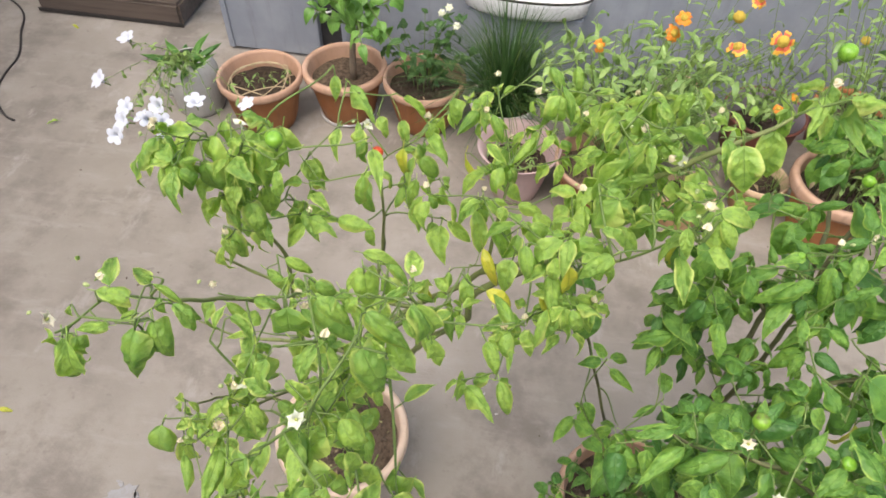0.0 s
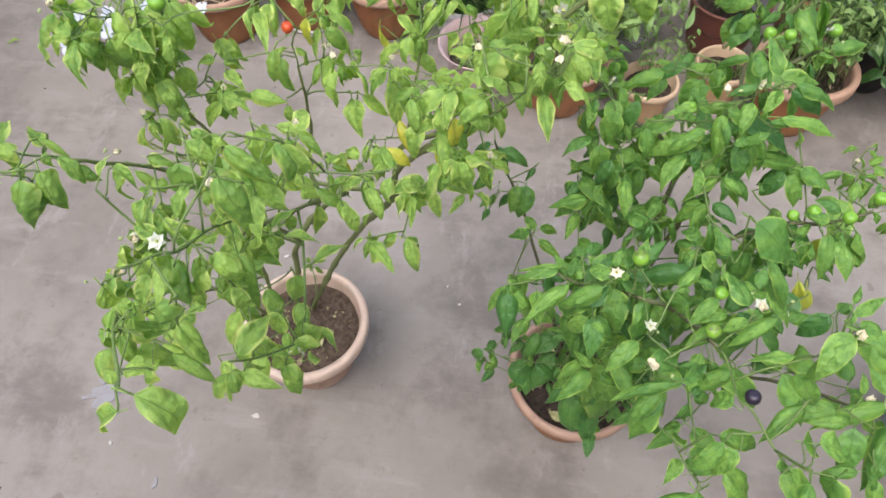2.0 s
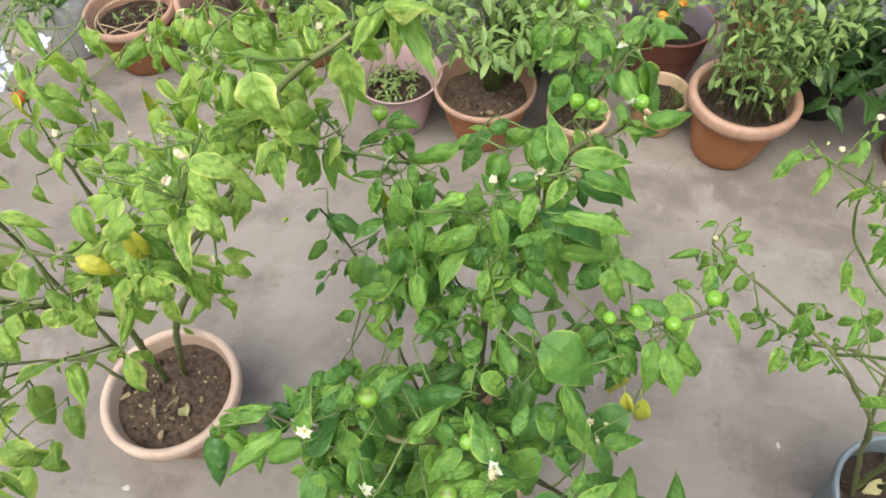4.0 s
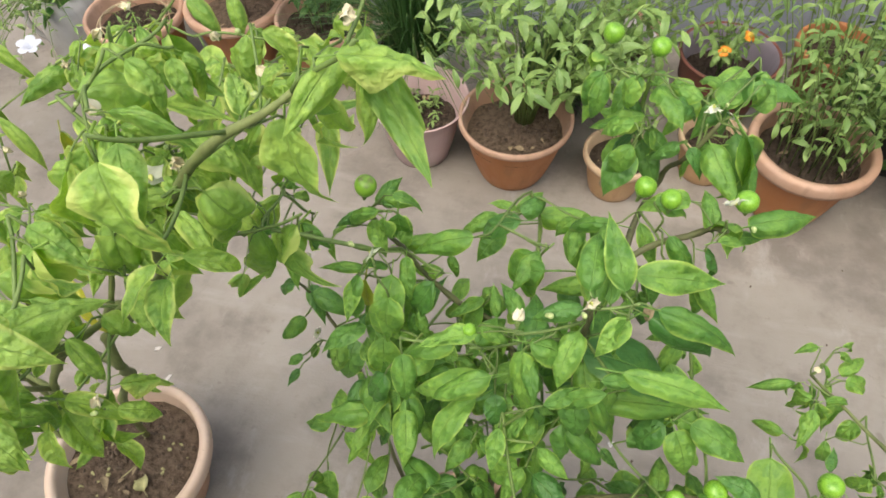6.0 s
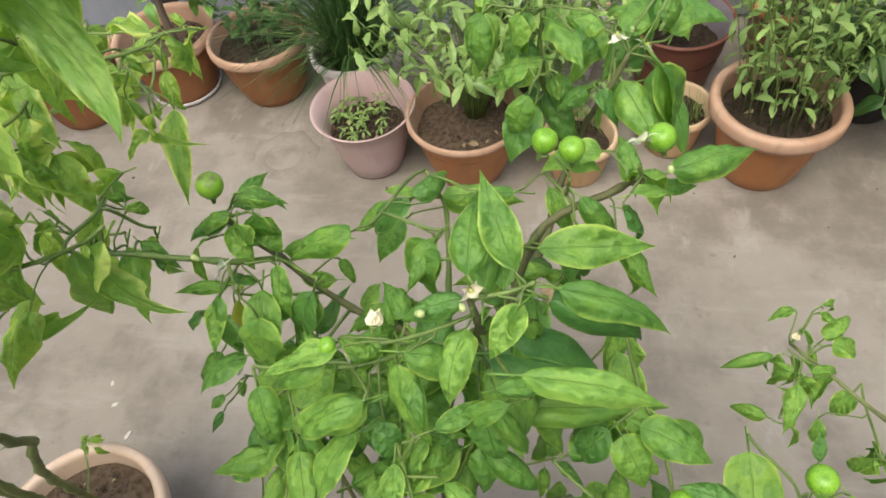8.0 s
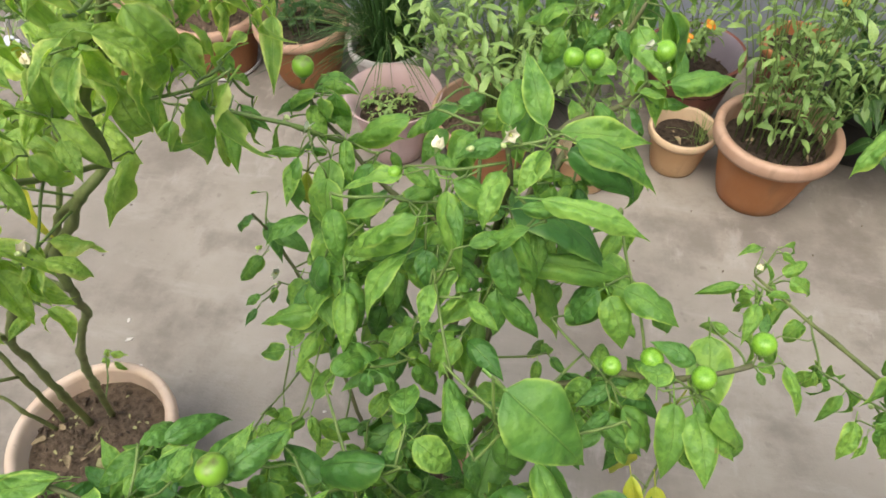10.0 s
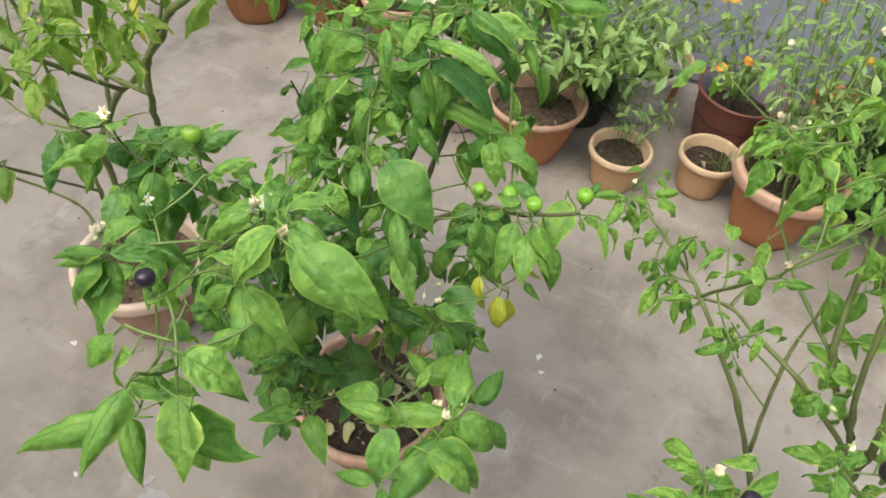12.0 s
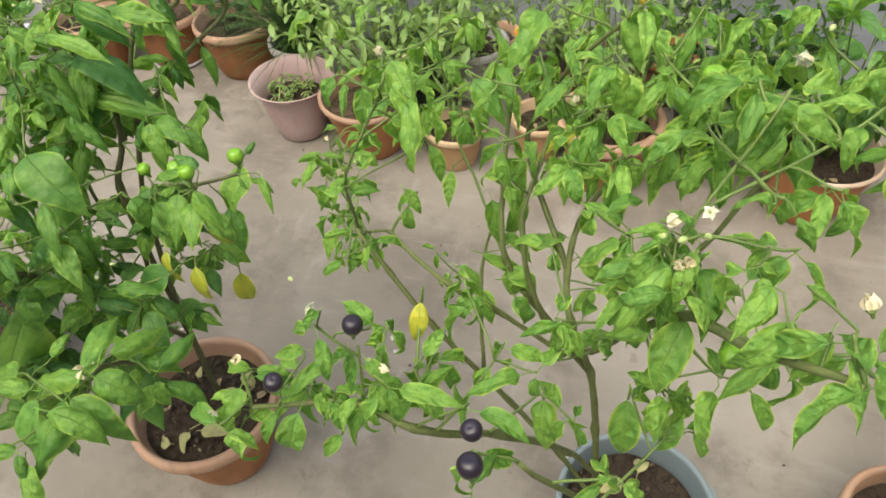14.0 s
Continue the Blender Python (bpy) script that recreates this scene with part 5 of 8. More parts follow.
for row in ((0.289, 0.741, 0.992, 0.311, 0.685, 0.953, 0.90),
            (0.251, 0.721, 0.984, 0.297, 0.696, 0.962, 0.90),
            (0.347, 0.760, 0.998, 0.405, 0.765, 0.994, 0.80),
            (0.372, 0.754, 0.991, 0.417, 0.736, 0.973, 1.00),
            (0.411, 0.740, 0.976, 0.402, 0.682, 0.939, 0.60),
            (0.291, 0.666, 0.943, 0.289, 0.616, 0.910, 0.70),
            (0.264, 0.662, 0.944, 0.263, 0.633, 0.925, 0.80),
            (0.416, 0.788, 1.008, 0.447, 0.758, 0.984, 0.90),
            (0.450, 0.780, 0.998, 0.487, 0.761, 0.981, 0.90),
            (0.487, 0.780, 0.993, 0.501, 0.736, 0.962, 0.60),
            (0.517, 0.873, 1.050, 0.539, 0.817, 1.011, 0.70),
            (0.468, 0.824, 1.025, 0.445, 0.799, 1.011, 0.90),
            (0.076, 0.649, 1.033, 0.117, 0.638, 1.021, 1.00),):
    g.laid(*row)
for row in ((0.113, 0.655, 1.032, 0.161, 0.652, 1.024, 1.00),
            (0.090, 0.584, 0.989, 0.116, 0.549, 0.962, 0.70),
            (0.132, 0.579, 0.980, 0.165, 0.548, 0.955, 0.80),
            (0.053, 0.598, 1.002, 0.098, 0.588, 0.990, 0.80),
            (0.153, 0.623, 1.007, 0.211, 0.622, 0.998, 0.70),
            (0.033, 0.581, 0.994, 0.079, 0.562, 0.976, 0.80),
            (0.110, 0.550, 0.963, 0.149, 0.532, 0.947, 0.90),
            (0.178, 0.580, 0.975, 0.203, 0.554, 0.954, 0.80),
            (0.054, 0.541, 0.964, 0.095, 0.536, 0.957, 0.80),
            (0.081, 0.513, 0.943, 0.122, 0.484, 0.918, 1.00),
            (0.165, 0.511, 0.931, 0.181, 0.487, 0.913, 0.80),
            (0.240, 0.571, 0.961, 0.270, 0.588, 0.969, 0.80),
            (0.219, 0.561, 0.957, 0.262, 0.538, 0.937, 0.90),):
    g.laid(*row)
for row in ((0.251, 0.553, 0.948, 0.272, 0.524, 0.926, 0.90),):
    g.laid(*row)
for row in ((0.307, 0.699, 0.963, 0.336, 0.647, 0.924, 0.60),
            (0.226, 0.639, 0.933, 0.254, 0.625, 0.920, 0.60),):
    g.laid(*row, "y")
g.bushy(10, 0.70, 1.3)

POT_B = thing("potted_chilli_plant", (0.676, 0.670, 0), "bushy chilli plant with deep green leaves in a terracotta pot", "potted plant", "chilli plants in front")
pot_bodies(POT_B, 0.155, 0.235, 0.088, M_TERRA, M_TERRA_RIM, 0.015, 0.03, rim_label="paler terracotta rim")
soil_part(POT_B, 0.130, 0.196, M_SOIL_DARK, 12, 130)
fallen_leaves(POT_B, 0.120, 0.196, 7, 24, 106)
g = Grower(POT_B, LEAVES_B, 8, 0.057, (0.76, 1.02), M_BARK_DARK)
g.bloom = 0.98
g.stem([(0.70, 0.69, 0.19), (0.715, 0.69, 0.50), (0.721, 0.70, 0.80), (0.735, 0.732, 0.87), (0.757, 0.72, 0.95), (0.770, 0.69, 1.05), (0.768, 0.686, 1.09)], 0.0064, 0.0019)
g.stem([(0.66, 0.67, 0.19), (0.60, 0.71, 0.40), (0.50, 0.82, 0.65), (0.455, 0.85, 0.73), (0.443, 0.84, 0.79)], 0.0039, 0.0016)
g.stem([(0.715, 0.68, 0.45), (0.72, 0.55, 0.75), (0.70, 0.46, 0.92), (0.725, 0.37, 1.0)], 0.0048, 0.0022)
g.stem([(0.70, 0.46, 0.92), (0.665, 0.44, 0.965), (0.624, 0.448, 0.963), (0.585, 0.43, 0.995), (0.54, 0.43, 1.02)], 0.0031, 0.0016)
g.stem([(0.735, 0.732, 0.87), (0.70, 0.76, 0.915), (0.656, 0.768, 0.935), (0.61, 0.78, 0.985), (0.584, 0.78, 1.03)], 0.0034, 0.0019)
g.stem([(0.715, 0.69, 0.50), (0.755, 0.70, 0.78), (0.775, 0.73, 0.90), (0.80, 0.775, 1.03), (0.853, 0.80, 1.05), (0.860, 0.772, 1.09)], 0.0045, 0.0019)
g.stem([(0.775, 0.73, 0.90), (0.805, 0.83, 0.95), (0.832, 0.915, 0.98), (0.842, 0.885, 1.045), (0.858, 0.885, 1.09)], 0.0037, 0.0018)
g.stem([(0.832, 0.915, 0.98), (0.80, 0.92, 1.04), (0.80, 0.923, 1.10)], 0.0028, 0.0018)
g.stem([(0.72, 0.66, 0.55), (0.80, 0.64, 0.82), (0.88, 0.64, 0.89), (0.922, 0.635, 0.906), (0.978, 0.648, 0.925)], 0.0039, 0.0021)
g.stem([(0.72, 0.62, 0.45), (0.82, 0.50, 0.68), (0.90, 0.42, 0.82), (0.945, 0.37, 0.875)], 0.0036, 0.0018)
g.stem([(0.735, 0.732, 0.87), (0.73, 0.80, 0.93), (0.728, 0.841, 0.966), (0.715, 0.85, 1.01)], 0.0025, 0.0014)
g.stem([(0.61, 0.78, 0.985), (0.585, 0.745, 1.03), (0.545, 0.74, 1.042), (0.515, 0.735, 1.05)], 0.0024, 0.0016)
for row in ((0.636, 0.454, 1.033, "t"), (0.730, 0.433, 1.012, "g"), (0.868, 0.625, 0.929, "g"), (0.735, 0.293, 1.053, "d"), (0.769, 0.685, 1.103, "f"), (0.456, 0.823, 0.692, "f"),
            (0.939, 0.380, 0.890, "b"), (0.804, 0.815, 1.077, "g"), (0.980, 0.655, 0.947, "g"), (0.935, 0.619, 0.943, "g"), (0.644, 0.328, 1.026, "b"), (0.582, 0.783, 1.064, "t"),
            (0.868, 0.783, 1.112, "g"), (0.868, 0.885, 1.094, "f"), (0.601, 0.731, 1.044, "f"), (0.762, 0.945, 1.12, "g"), (0.80, 0.92, 1.13, "g"), (0.725, 0.659, 1.107, "b"), (0.693, 0.663, 1.075, "s")):
    g.shoot(*row, 1)
for row in ((0.719, 0.386, 1.007, "t"), (0.824, 0.350, 1.094, "b"), (0.758, 0.395, 1.051, "b"), (0.648, 0.376, 1.020, "f"), (0.650, 0.321, 1.030, "b"), (0.866, 0.542, 0.812, "f"),
            (0.954, 0.371, 0.898, "b"), (0.866, 0.502, 0.874, "f"), (0.600, 0.402, 1.078, "f"), (0.757, 0.402, 1.048, "f"), (0.850, 0.890, 1.100, "f"), (0.820, 0.790, 1.095, "g"),
            (0.900, 0.640, 0.925, "g"), (0.856, 0.769, 1.123, "f")):
    g.shoot(*row, 1)
for row in ((0.50, 0.64, 0.66), (0.53, 0.52, 0.76), (0.53, 0.70, 0.73), (0.60, 0.46, 0.85), (0.61, 0.37, 0.92), (0.71, 0.28, 0.92), (0.90, 0.46, 0.79), (0.77, 0.39, 0.73),
            (0.93, 0.30, 0.89), (0.96, 0.43, 0.82), (0.60, 0.60, 0.80), (0.68, 0.50, 0.80), (0.80, 0.52, 0.80), (0.66, 0.62, 0.70), (0.62, 0.56, 0.62), (0.58, 0.66, 0.58), (0.70, 0.50, 0.62),
            (0.80, 0.60, 0.68), (0.84, 0.70, 0.72), (0.64, 0.45, 0.70), (0.90, 0.57, 0.75), (0.70, 0.74, 0.72)):
    g.shoot(*row, "n", 4)
for row in ((0.716, 0.766, 1.000), (0.613, 0.715, 0.983), (0.718, 0.691, 0.935), (0.818, 0.708, 0.878), (0.859, 0.362, 1.058), (0.989, 0.332, 0.901), (0.921, 0.586, 0.892),
            (0.972, 0.620, 0.856), (0.802, 0.227, 0.974), (0.801, 0.316, 1.004), (0.780, 0.190, 1.030), (0.756, 0.630, 0.900)):
    g.blade(*row, 0.07)
for row in ((0.581, 0.741, 0.935), (0.918, 0.647, 0.681), (0.93, 0.62, 0.84)):
    g.blade(*row, 0.085, "y", (0.0, -0.2, -1.0))
for row in ((0.774, 0.694, 1.085, 0.772, 0.77, 1.09, 0.63),
            (0.785, 0.699, 1.08, 0.779, 0.77, 1.085, 0.51),
            (0.813, 0.689, 1.1, 0.88, 0.684, 1.08, 0.63),
            (0.781, 0.67, 0.99, 0.895, 0.693, 0.95, 0.57),
            (0.675, 0.774, 1.03, 0.618, 0.773, 1, 0.73),
            (0.711, 0.807, 1.02, 0.655, 0.808, 0.99, 0.74),
            (0.709, 0.823, 1.01, 0.736, 0.856, 1.01, 0.87),
            (0.786, 0.795, 1.05, 0.733, 0.807, 1.03, 0.57),
            (0.732, 0.774, 1.02, 0.701, 0.757, 0.96, 0.92),
            (0.724, 0.702, 1.04, 0.707, 0.73, 1.04, 0.98),
            (0.647, 0.743, 1, 0.622, 0.719, 0.95, 0.7),
            (0.613, 0.72, 1, 0.607, 0.698, 0.94, 1.09),
            (0.586, 0.73, 1.01, 0.56, 0.702, 0.95, 0.57),):
    g.laid(*row)
for row in ((0.612, 0.771, 1.05, 0.613, 0.768, 1, 0.71),
            (0.603, 0.762, 1.05, 0.597, 0.763, 1, 0.71),
            (0.595, 0.77, 1.05, 0.546, 0.772, 1.03, 0.58),
            (0.605, 0.781, 1.06, 0.636, 0.784, 1.05, 0.82),
            (0.56, 0.777, 1.01, 0.521, 0.78, 0.97, 0.88),
            (0.794, 0.677, 1.1, 0.776, 0.67, 1.05, 0.66),
            (0.803, 0.705, 1.04, 0.794, 0.699, 0.96, 0.48),
            (0.731, 0.657, 1.07, 0.741, 0.63, 1, 0.54),
            (0.711, 0.646, 1.04, 0.649, 0.629, 1.01, 0.61),
            (0.682, 0.67, 1.04, 0.632, 0.667, 1.01, 0.65),
            (0.791, 0.643, 1.06, 0.747, 0.637, 1.03, 0.58),
            (0.785, 0.642, 1.05, 0.809, 0.636, 0.99, 0.49),
            (0.866, 0.798, 0.99, 0.898, 0.782, 0.94, 0.61),):
    g.laid(*row)
for row in ((0.825, 0.787, 1, 0.84, 0.785, 0.95, 0.81),
            (0.792, 0.866, 1.07, 0.775, 0.851, 1.03, 1.1),
            (0.811, 0.799, 1.08, 0.85, 0.814, 1.06, 0.64),
            (0.878, 0.872, 1.09, 0.913, 0.862, 1.02, 0.74),
            (0.759, 0.903, 1.11, 0.757, 0.876, 1.07, 0.94),
            (0.785, 0.902, 1.11, 0.769, 0.899, 1.07, 1.02),
            (0.791, 0.882, 1.08, 0.759, 0.889, 1.06, 0.88),
            (0.81, 0.9, 1.06, 0.827, 0.899, 1.03, 1.1),
            (0.841, 0.899, 1.1, 0.814, 0.916, 1.1, 1.1),
            (0.854, 0.895, 1.1, 0.879, 0.923, 1.11, 1.1),
            (0.888, 0.904, 1.09, 0.903, 0.932, 1.1, 1.1),
            (0.854, 0.761, 1.09, 0.891, 0.778, 1.08, 0.59),
            (0.851, 0.766, 1.07, 0.879, 0.774, 1.04, 0.66),):
    g.laid(*row)
for row in ((0.892, 0.682, 0.95, 0.936, 0.669, 0.92, 0.92),
            (0.86, 0.718, 1, 0.871, 0.716, 0.96, 0.54),
            (0.827, 0.665, 0.93, 0.873, 0.691, 0.92, 0.83),
            (0.618, 0.673, 0.95, 0.596, 0.652, 0.9, 0.89),
            (0.758, 0.919, 1.1, 0.749, 0.899, 1.06, 1.1),
            (0.791, 0.918, 1.1, 0.774, 0.904, 1.07, 1.1),
            (0.796, 0.926, 1.02, 0.769, 0.905, 0.97, 1.1),
            (0.801, 0.904, 1.07, 0.756, 0.907, 1.05, 0.98),
            (0.807, 0.896, 1.06, 0.828, 0.898, 1.03, 1.1),
            (0.835, 0.911, 1.1, 0.806, 0.918, 1.08, 1.1),
            (0.876, 0.91, 1.12, 0.861, 0.917, 1.08, 1.1),
            (0.875, 0.874, 1.09, 0.916, 0.881, 1, 0.61),
            (0.822, 0.894, 1.1, 0.847, 0.905, 1.08, 1.02),):
    g.laid(*row)
for row in ((0.883, 0.901, 1.12, 0.898, 0.906, 1.09, 1.1),
            (0.802, 0.919, 1.09, 0.808, 0.942, 1.1, 1.1),
            (0.82, 0.347, 1.095, 0.782, 0.302, 1.05, 0.69),
            (0.829, 0.354, 1.095, 0.9, 0.34, 1.06, 0.77),
            (0.765, 0.379, 1.06, 0.718, 0.346, 1.04, 0.64),
            (0.809, 0.379, 1.08, 0.783, 0.365, 1.04, 0.85),
            (0.817, 0.384, 1.08, 0.844, 0.408, 1.07, 0.71),
            (0.79, 0.335, 1.03, 0.836, 0.323, 0.97, 0.8),
            (0.801, 0.31, 1.01, 0.764, 0.278, 0.98, 0.85),
            (0.797, 0.26, 1.04, 0.848, 0.265, 1.02, 0.82),
            (0.719, 0.26, 1.01, 0.693, 0.221, 0.98, 0.93),
            (0.736, 0.257, 1, 0.706, 0.235, 0.97, 0.79),):
    g.laid(*row)
for row in ((0.654, 0.316, 1, 0.651, 0.272, 0.93, 0.68),
            (0.669, 0.308, 1.03, 0.615, 0.295, 1.01, 0.48),
            (0.658, 0.308, 1.01, 0.618, 0.27, 0.98, 0.8),
            (0.675, 0.309, 1.03, 0.713, 0.348, 1.01, 0.47),
            (0.639, 0.399, 1.03, 0.642, 0.371, 0.97, 0.75),
            (0.591, 0.399, 1.05, 0.534, 0.38, 1.02, 0.62),
            (0.55, 0.434, 1.03, 0.497, 0.428, 1.02, 0.44),
            (0.626, 0.454, 1.01, 0.634, 0.511, 1, 0.75),
            (0.749, 0.356, 0.98, 0.697, 0.33, 0.94, 0.72),
            (0.892, 0.359, 0.9, 0.842, 0.355, 0.88, 1.01),
            (0.901, 0.44, 0.82, 0.923, 0.511, 0.8, 0.9),
            (0.692, 0.412, 1, 0.713, 0.425, 0.97, 1.1),
            (0.63, 0.419, 0.99, 0.647, 0.435, 0.95, 1),):
    g.laid(*row)
for row in ((0.643, 0.504, 0.95, 0.596, 0.534, 0.93, 1.08),
            (0.654, 0.575, 0.93, 0.67, 0.623, 0.92, 1.1),
            (0.797, 0.554, 0.93, 0.795, 0.526, 0.86, 0.8),
            (0.832, 0.55, 0.9, 0.837, 0.521, 0.84, 1.05),
            (0.884, 0.575, 0.93, 0.911, 0.579, 0.89, 1.1),
            (0.903, 0.612, 0.93, 0.903, 0.657, 0.92, 1.1),
            (0.948, 0.605, 0.93, 0.986, 0.598, 0.86, 0.6),
            (0.769, 0.531, 0.95, 0.747, 0.561, 0.97, 1.03),
            (0.716, 0.505, 0.95, 0.639, 0.506, 0.93, 0.67),
            (0.955, 0.375, 0.9, 0.862, 0.352, 0.89, 0.61),
            (0.959, 0.378, 0.91, 0.942, 0.45, 0.9, 0.93),
            (0.967, 0.376, 0.9, 1.018, 0.38, 0.87, 1.1),
            (0.956, 0.347, 0.9, 0.938, 0.28, 0.85, 0.78),):
    g.laid(*row)
for row in ((0.96, 0.35, 0.9, 1.007, 0.343, 0.84, 0.84),
            (0.837, 0.345, 1.09, 0.91, 0.344, 1.05, 0.94),
            (0.696, 0.496, 0.75, 0.645, 0.416, 0.62, 0.83),
            (0.662, 0.499, 0.7, 0.693, 0.385, 0.55, 0.77),
            (0.728, 0.536, 0.8, 0.715, 0.472, 0.74, 1.04),
            (0.908, 0.555, 0.83, 0.852, 0.527, 0.8, 1.1),
            (0.883, 0.595, 0.86, 0.913, 0.586, 0.83, 1.1),
            (0.877, 0.577, 0.74, 0.916, 0.559, 0.7, 1.1),
            (0.954, 0.688, 0.9, 0.961, 0.624, 0.86, 0.82),
            (0.787, 0.264, 1.03, 0.821, 0.273, 1, 1.1),
            (0.817, 0.235, 1.02, 0.824, 0.224, 0.94, 0.89),
            (0.767, 0.234, 1.02, 0.782, 0.251, 1, 1.1),):
    g.laid(*row)
for row in ((0.86, 0.551, 0.78, 0.819, 0.504, 0.73, 1.1),):
    g.laid(*row)
for row in ((0.545, 0.431, 1.027, 0.501, 0.414, 1.026, 0.65),
            (0.559, 0.419, 1.014, 0.510, 0.376, 0.995, 0.60),
            (0.561, 0.451, 0.983, 0.544, 0.468, 1.002, 0.85),
            (0.559, 0.446, 0.980, 0.530, 0.451, 0.993, 0.80),
            (0.592, 0.439, 1.019, 0.609, 0.460, 1.031, 0.75),
            (0.610, 0.447, 1.020, 0.614, 0.468, 1.035, 0.95),
            (0.634, 0.454, 1.019, 0.650, 0.483, 1.036, 0.85),
            (0.637, 0.455, 1.019, 0.667, 0.484, 1.033, 0.80),
            (0.585, 0.450, 0.976, 0.567, 0.442, 0.975, 0.80),
            (0.594, 0.447, 0.971, 0.607, 0.465, 0.981, 0.80),
            (0.680, 0.426, 1.026, 0.704, 0.455, 1.041, 0.90),
            (0.605, 0.436, 0.959, 0.615, 0.379, 0.912, 0.85),
            (0.641, 0.448, 0.958, 0.624, 0.417, 0.939, 0.90),):
    g.laid(*row)
for row in ((0.677, 0.424, 1.025, 0.694, 0.426, 1.022, 0.80),
            (0.582, 0.484, 0.835, 0.596, 0.443, 0.799, 1.00),
            (0.726, 0.425, 1.012, 0.692, 0.394, 0.998, 0.75),
            (0.743, 0.407, 0.993, 0.693, 0.371, 0.979, 0.75),
            (0.739, 0.415, 1.000, 0.702, 0.401, 1.001, 0.80),
            (0.742, 0.407, 0.993, 0.789, 0.408, 0.980, 0.80),
            (0.750, 0.416, 0.998, 0.784, 0.418, 0.990, 0.75),
            (0.816, 0.358, 1.098, 0.812, 0.376, 1.113, 0.80),
            (0.817, 0.366, 1.104, 0.848, 0.386, 1.111, 0.80),
            (0.816, 0.375, 1.111, 0.822, 0.390, 1.121, 0.90),
            (0.718, 0.433, 1.020, 0.700, 0.441, 1.031, 1.10),
            (0.730, 0.442, 1.023, 0.726, 0.457, 1.036, 1.00),
            (0.668, 0.573, 0.801, 0.703, 0.604, 0.815, 0.90),):
    g.laid(*row)
for row in ((0.771, 0.444, 1.014, 0.786, 0.469, 1.028, 0.90),
            (0.754, 0.447, 1.020, 0.772, 0.437, 1.008, 0.90),
            (0.790, 0.558, 0.989, 0.860, 0.524, 0.943, 1.15),
            (0.746, 0.578, 0.952, 0.772, 0.538, 0.914, 0.70),
            (0.818, 0.525, 0.955, 0.847, 0.481, 0.913, 0.85),
            (0.784, 0.580, 0.850, 0.773, 0.518, 0.806, 0.95),
            (0.873, 0.603, 0.894, 0.854, 0.582, 0.883, 0.80),
            (0.883, 0.608, 0.894, 0.929, 0.589, 0.866, 0.95),
            (0.939, 0.616, 0.911, 0.970, 0.597, 0.887, 0.95),
            (0.953, 0.602, 0.897, 0.980, 0.587, 0.877, 0.90),
            (0.919, 0.625, 0.924, 0.886, 0.629, 0.937, 1.10),
            (0.886, 0.616, 0.899, 0.903, 0.635, 0.909, 0.90),
            (0.933, 0.639, 0.931, 0.900, 0.647, 0.947, 1.00),):
    g.laid(*row)
for row in ((0.983, 0.669, 0.940, 0.991, 0.686, 0.950, 0.90),
            (0.983, 0.646, 0.922, 0.992, 0.635, 0.910, 0.90),
            (1.005, 0.655, 0.922, 1.030, 0.626, 0.893, 0.50),
            (0.895, 0.617, 0.846, 0.888, 0.579, 0.819, 0.90),
            (0.926, 0.603, 0.878, 0.945, 0.583, 0.857, 0.80),
            (0.703, 0.641, 1.013, 0.659, 0.599, 0.993, 0.80),
            (0.716, 0.647, 1.014, 0.723, 0.622, 0.992, 1.00),
            (0.723, 0.628, 0.998, 0.721, 0.601, 0.977, 1.00),
            (0.645, 0.653, 1.039, 0.657, 0.620, 1.010, 0.90),
            (0.770, 0.684, 1.027, 0.732, 0.674, 1.030, 0.90),
            (0.773, 0.687, 1.029, 0.878, 0.693, 1.002, 0.75),
            (0.776, 0.681, 1.023, 0.796, 0.632, 0.979, 0.75),
            (0.771, 0.666, 1.012, 0.785, 0.627, 0.978, 0.80),):
    g.laid(*row)
for row in ((0.795, 0.678, 1.015, 0.806, 0.644, 0.986, 0.80),
            (0.663, 0.651, 0.863, 0.707, 0.674, 0.868, 1.20),
            (0.509, 0.824, 0.693, 0.505, 0.768, 0.651, 1.10),
            (0.802, 0.741, 1.062, 0.870, 0.752, 1.050, 0.80),
            (0.823, 0.733, 0.880, 0.798, 0.701, 0.862, 1.00),
            (0.887, 0.672, 0.943, 0.859, 0.691, 0.966, 1.10),
            (0.871, 0.662, 0.940, 0.895, 0.656, 0.929, 0.90),
            (0.824, 0.360, 1.098, 0.886, 0.349, 1.071, 0.75),
            (0.817, 0.353, 1.094, 0.788, 0.308, 1.068, 0.80),
            (0.650, 0.314, 1.002, 0.609, 0.293, 0.998, 0.60),
            (0.680, 0.336, 1.011, 0.714, 0.349, 1.011, 0.50),
            (0.650, 0.309, 0.999, 0.641, 0.281, 0.979, 0.75),
            (0.662, 0.309, 0.995, 0.644, 0.280, 0.978, 0.80),):
    g.laid(*row)
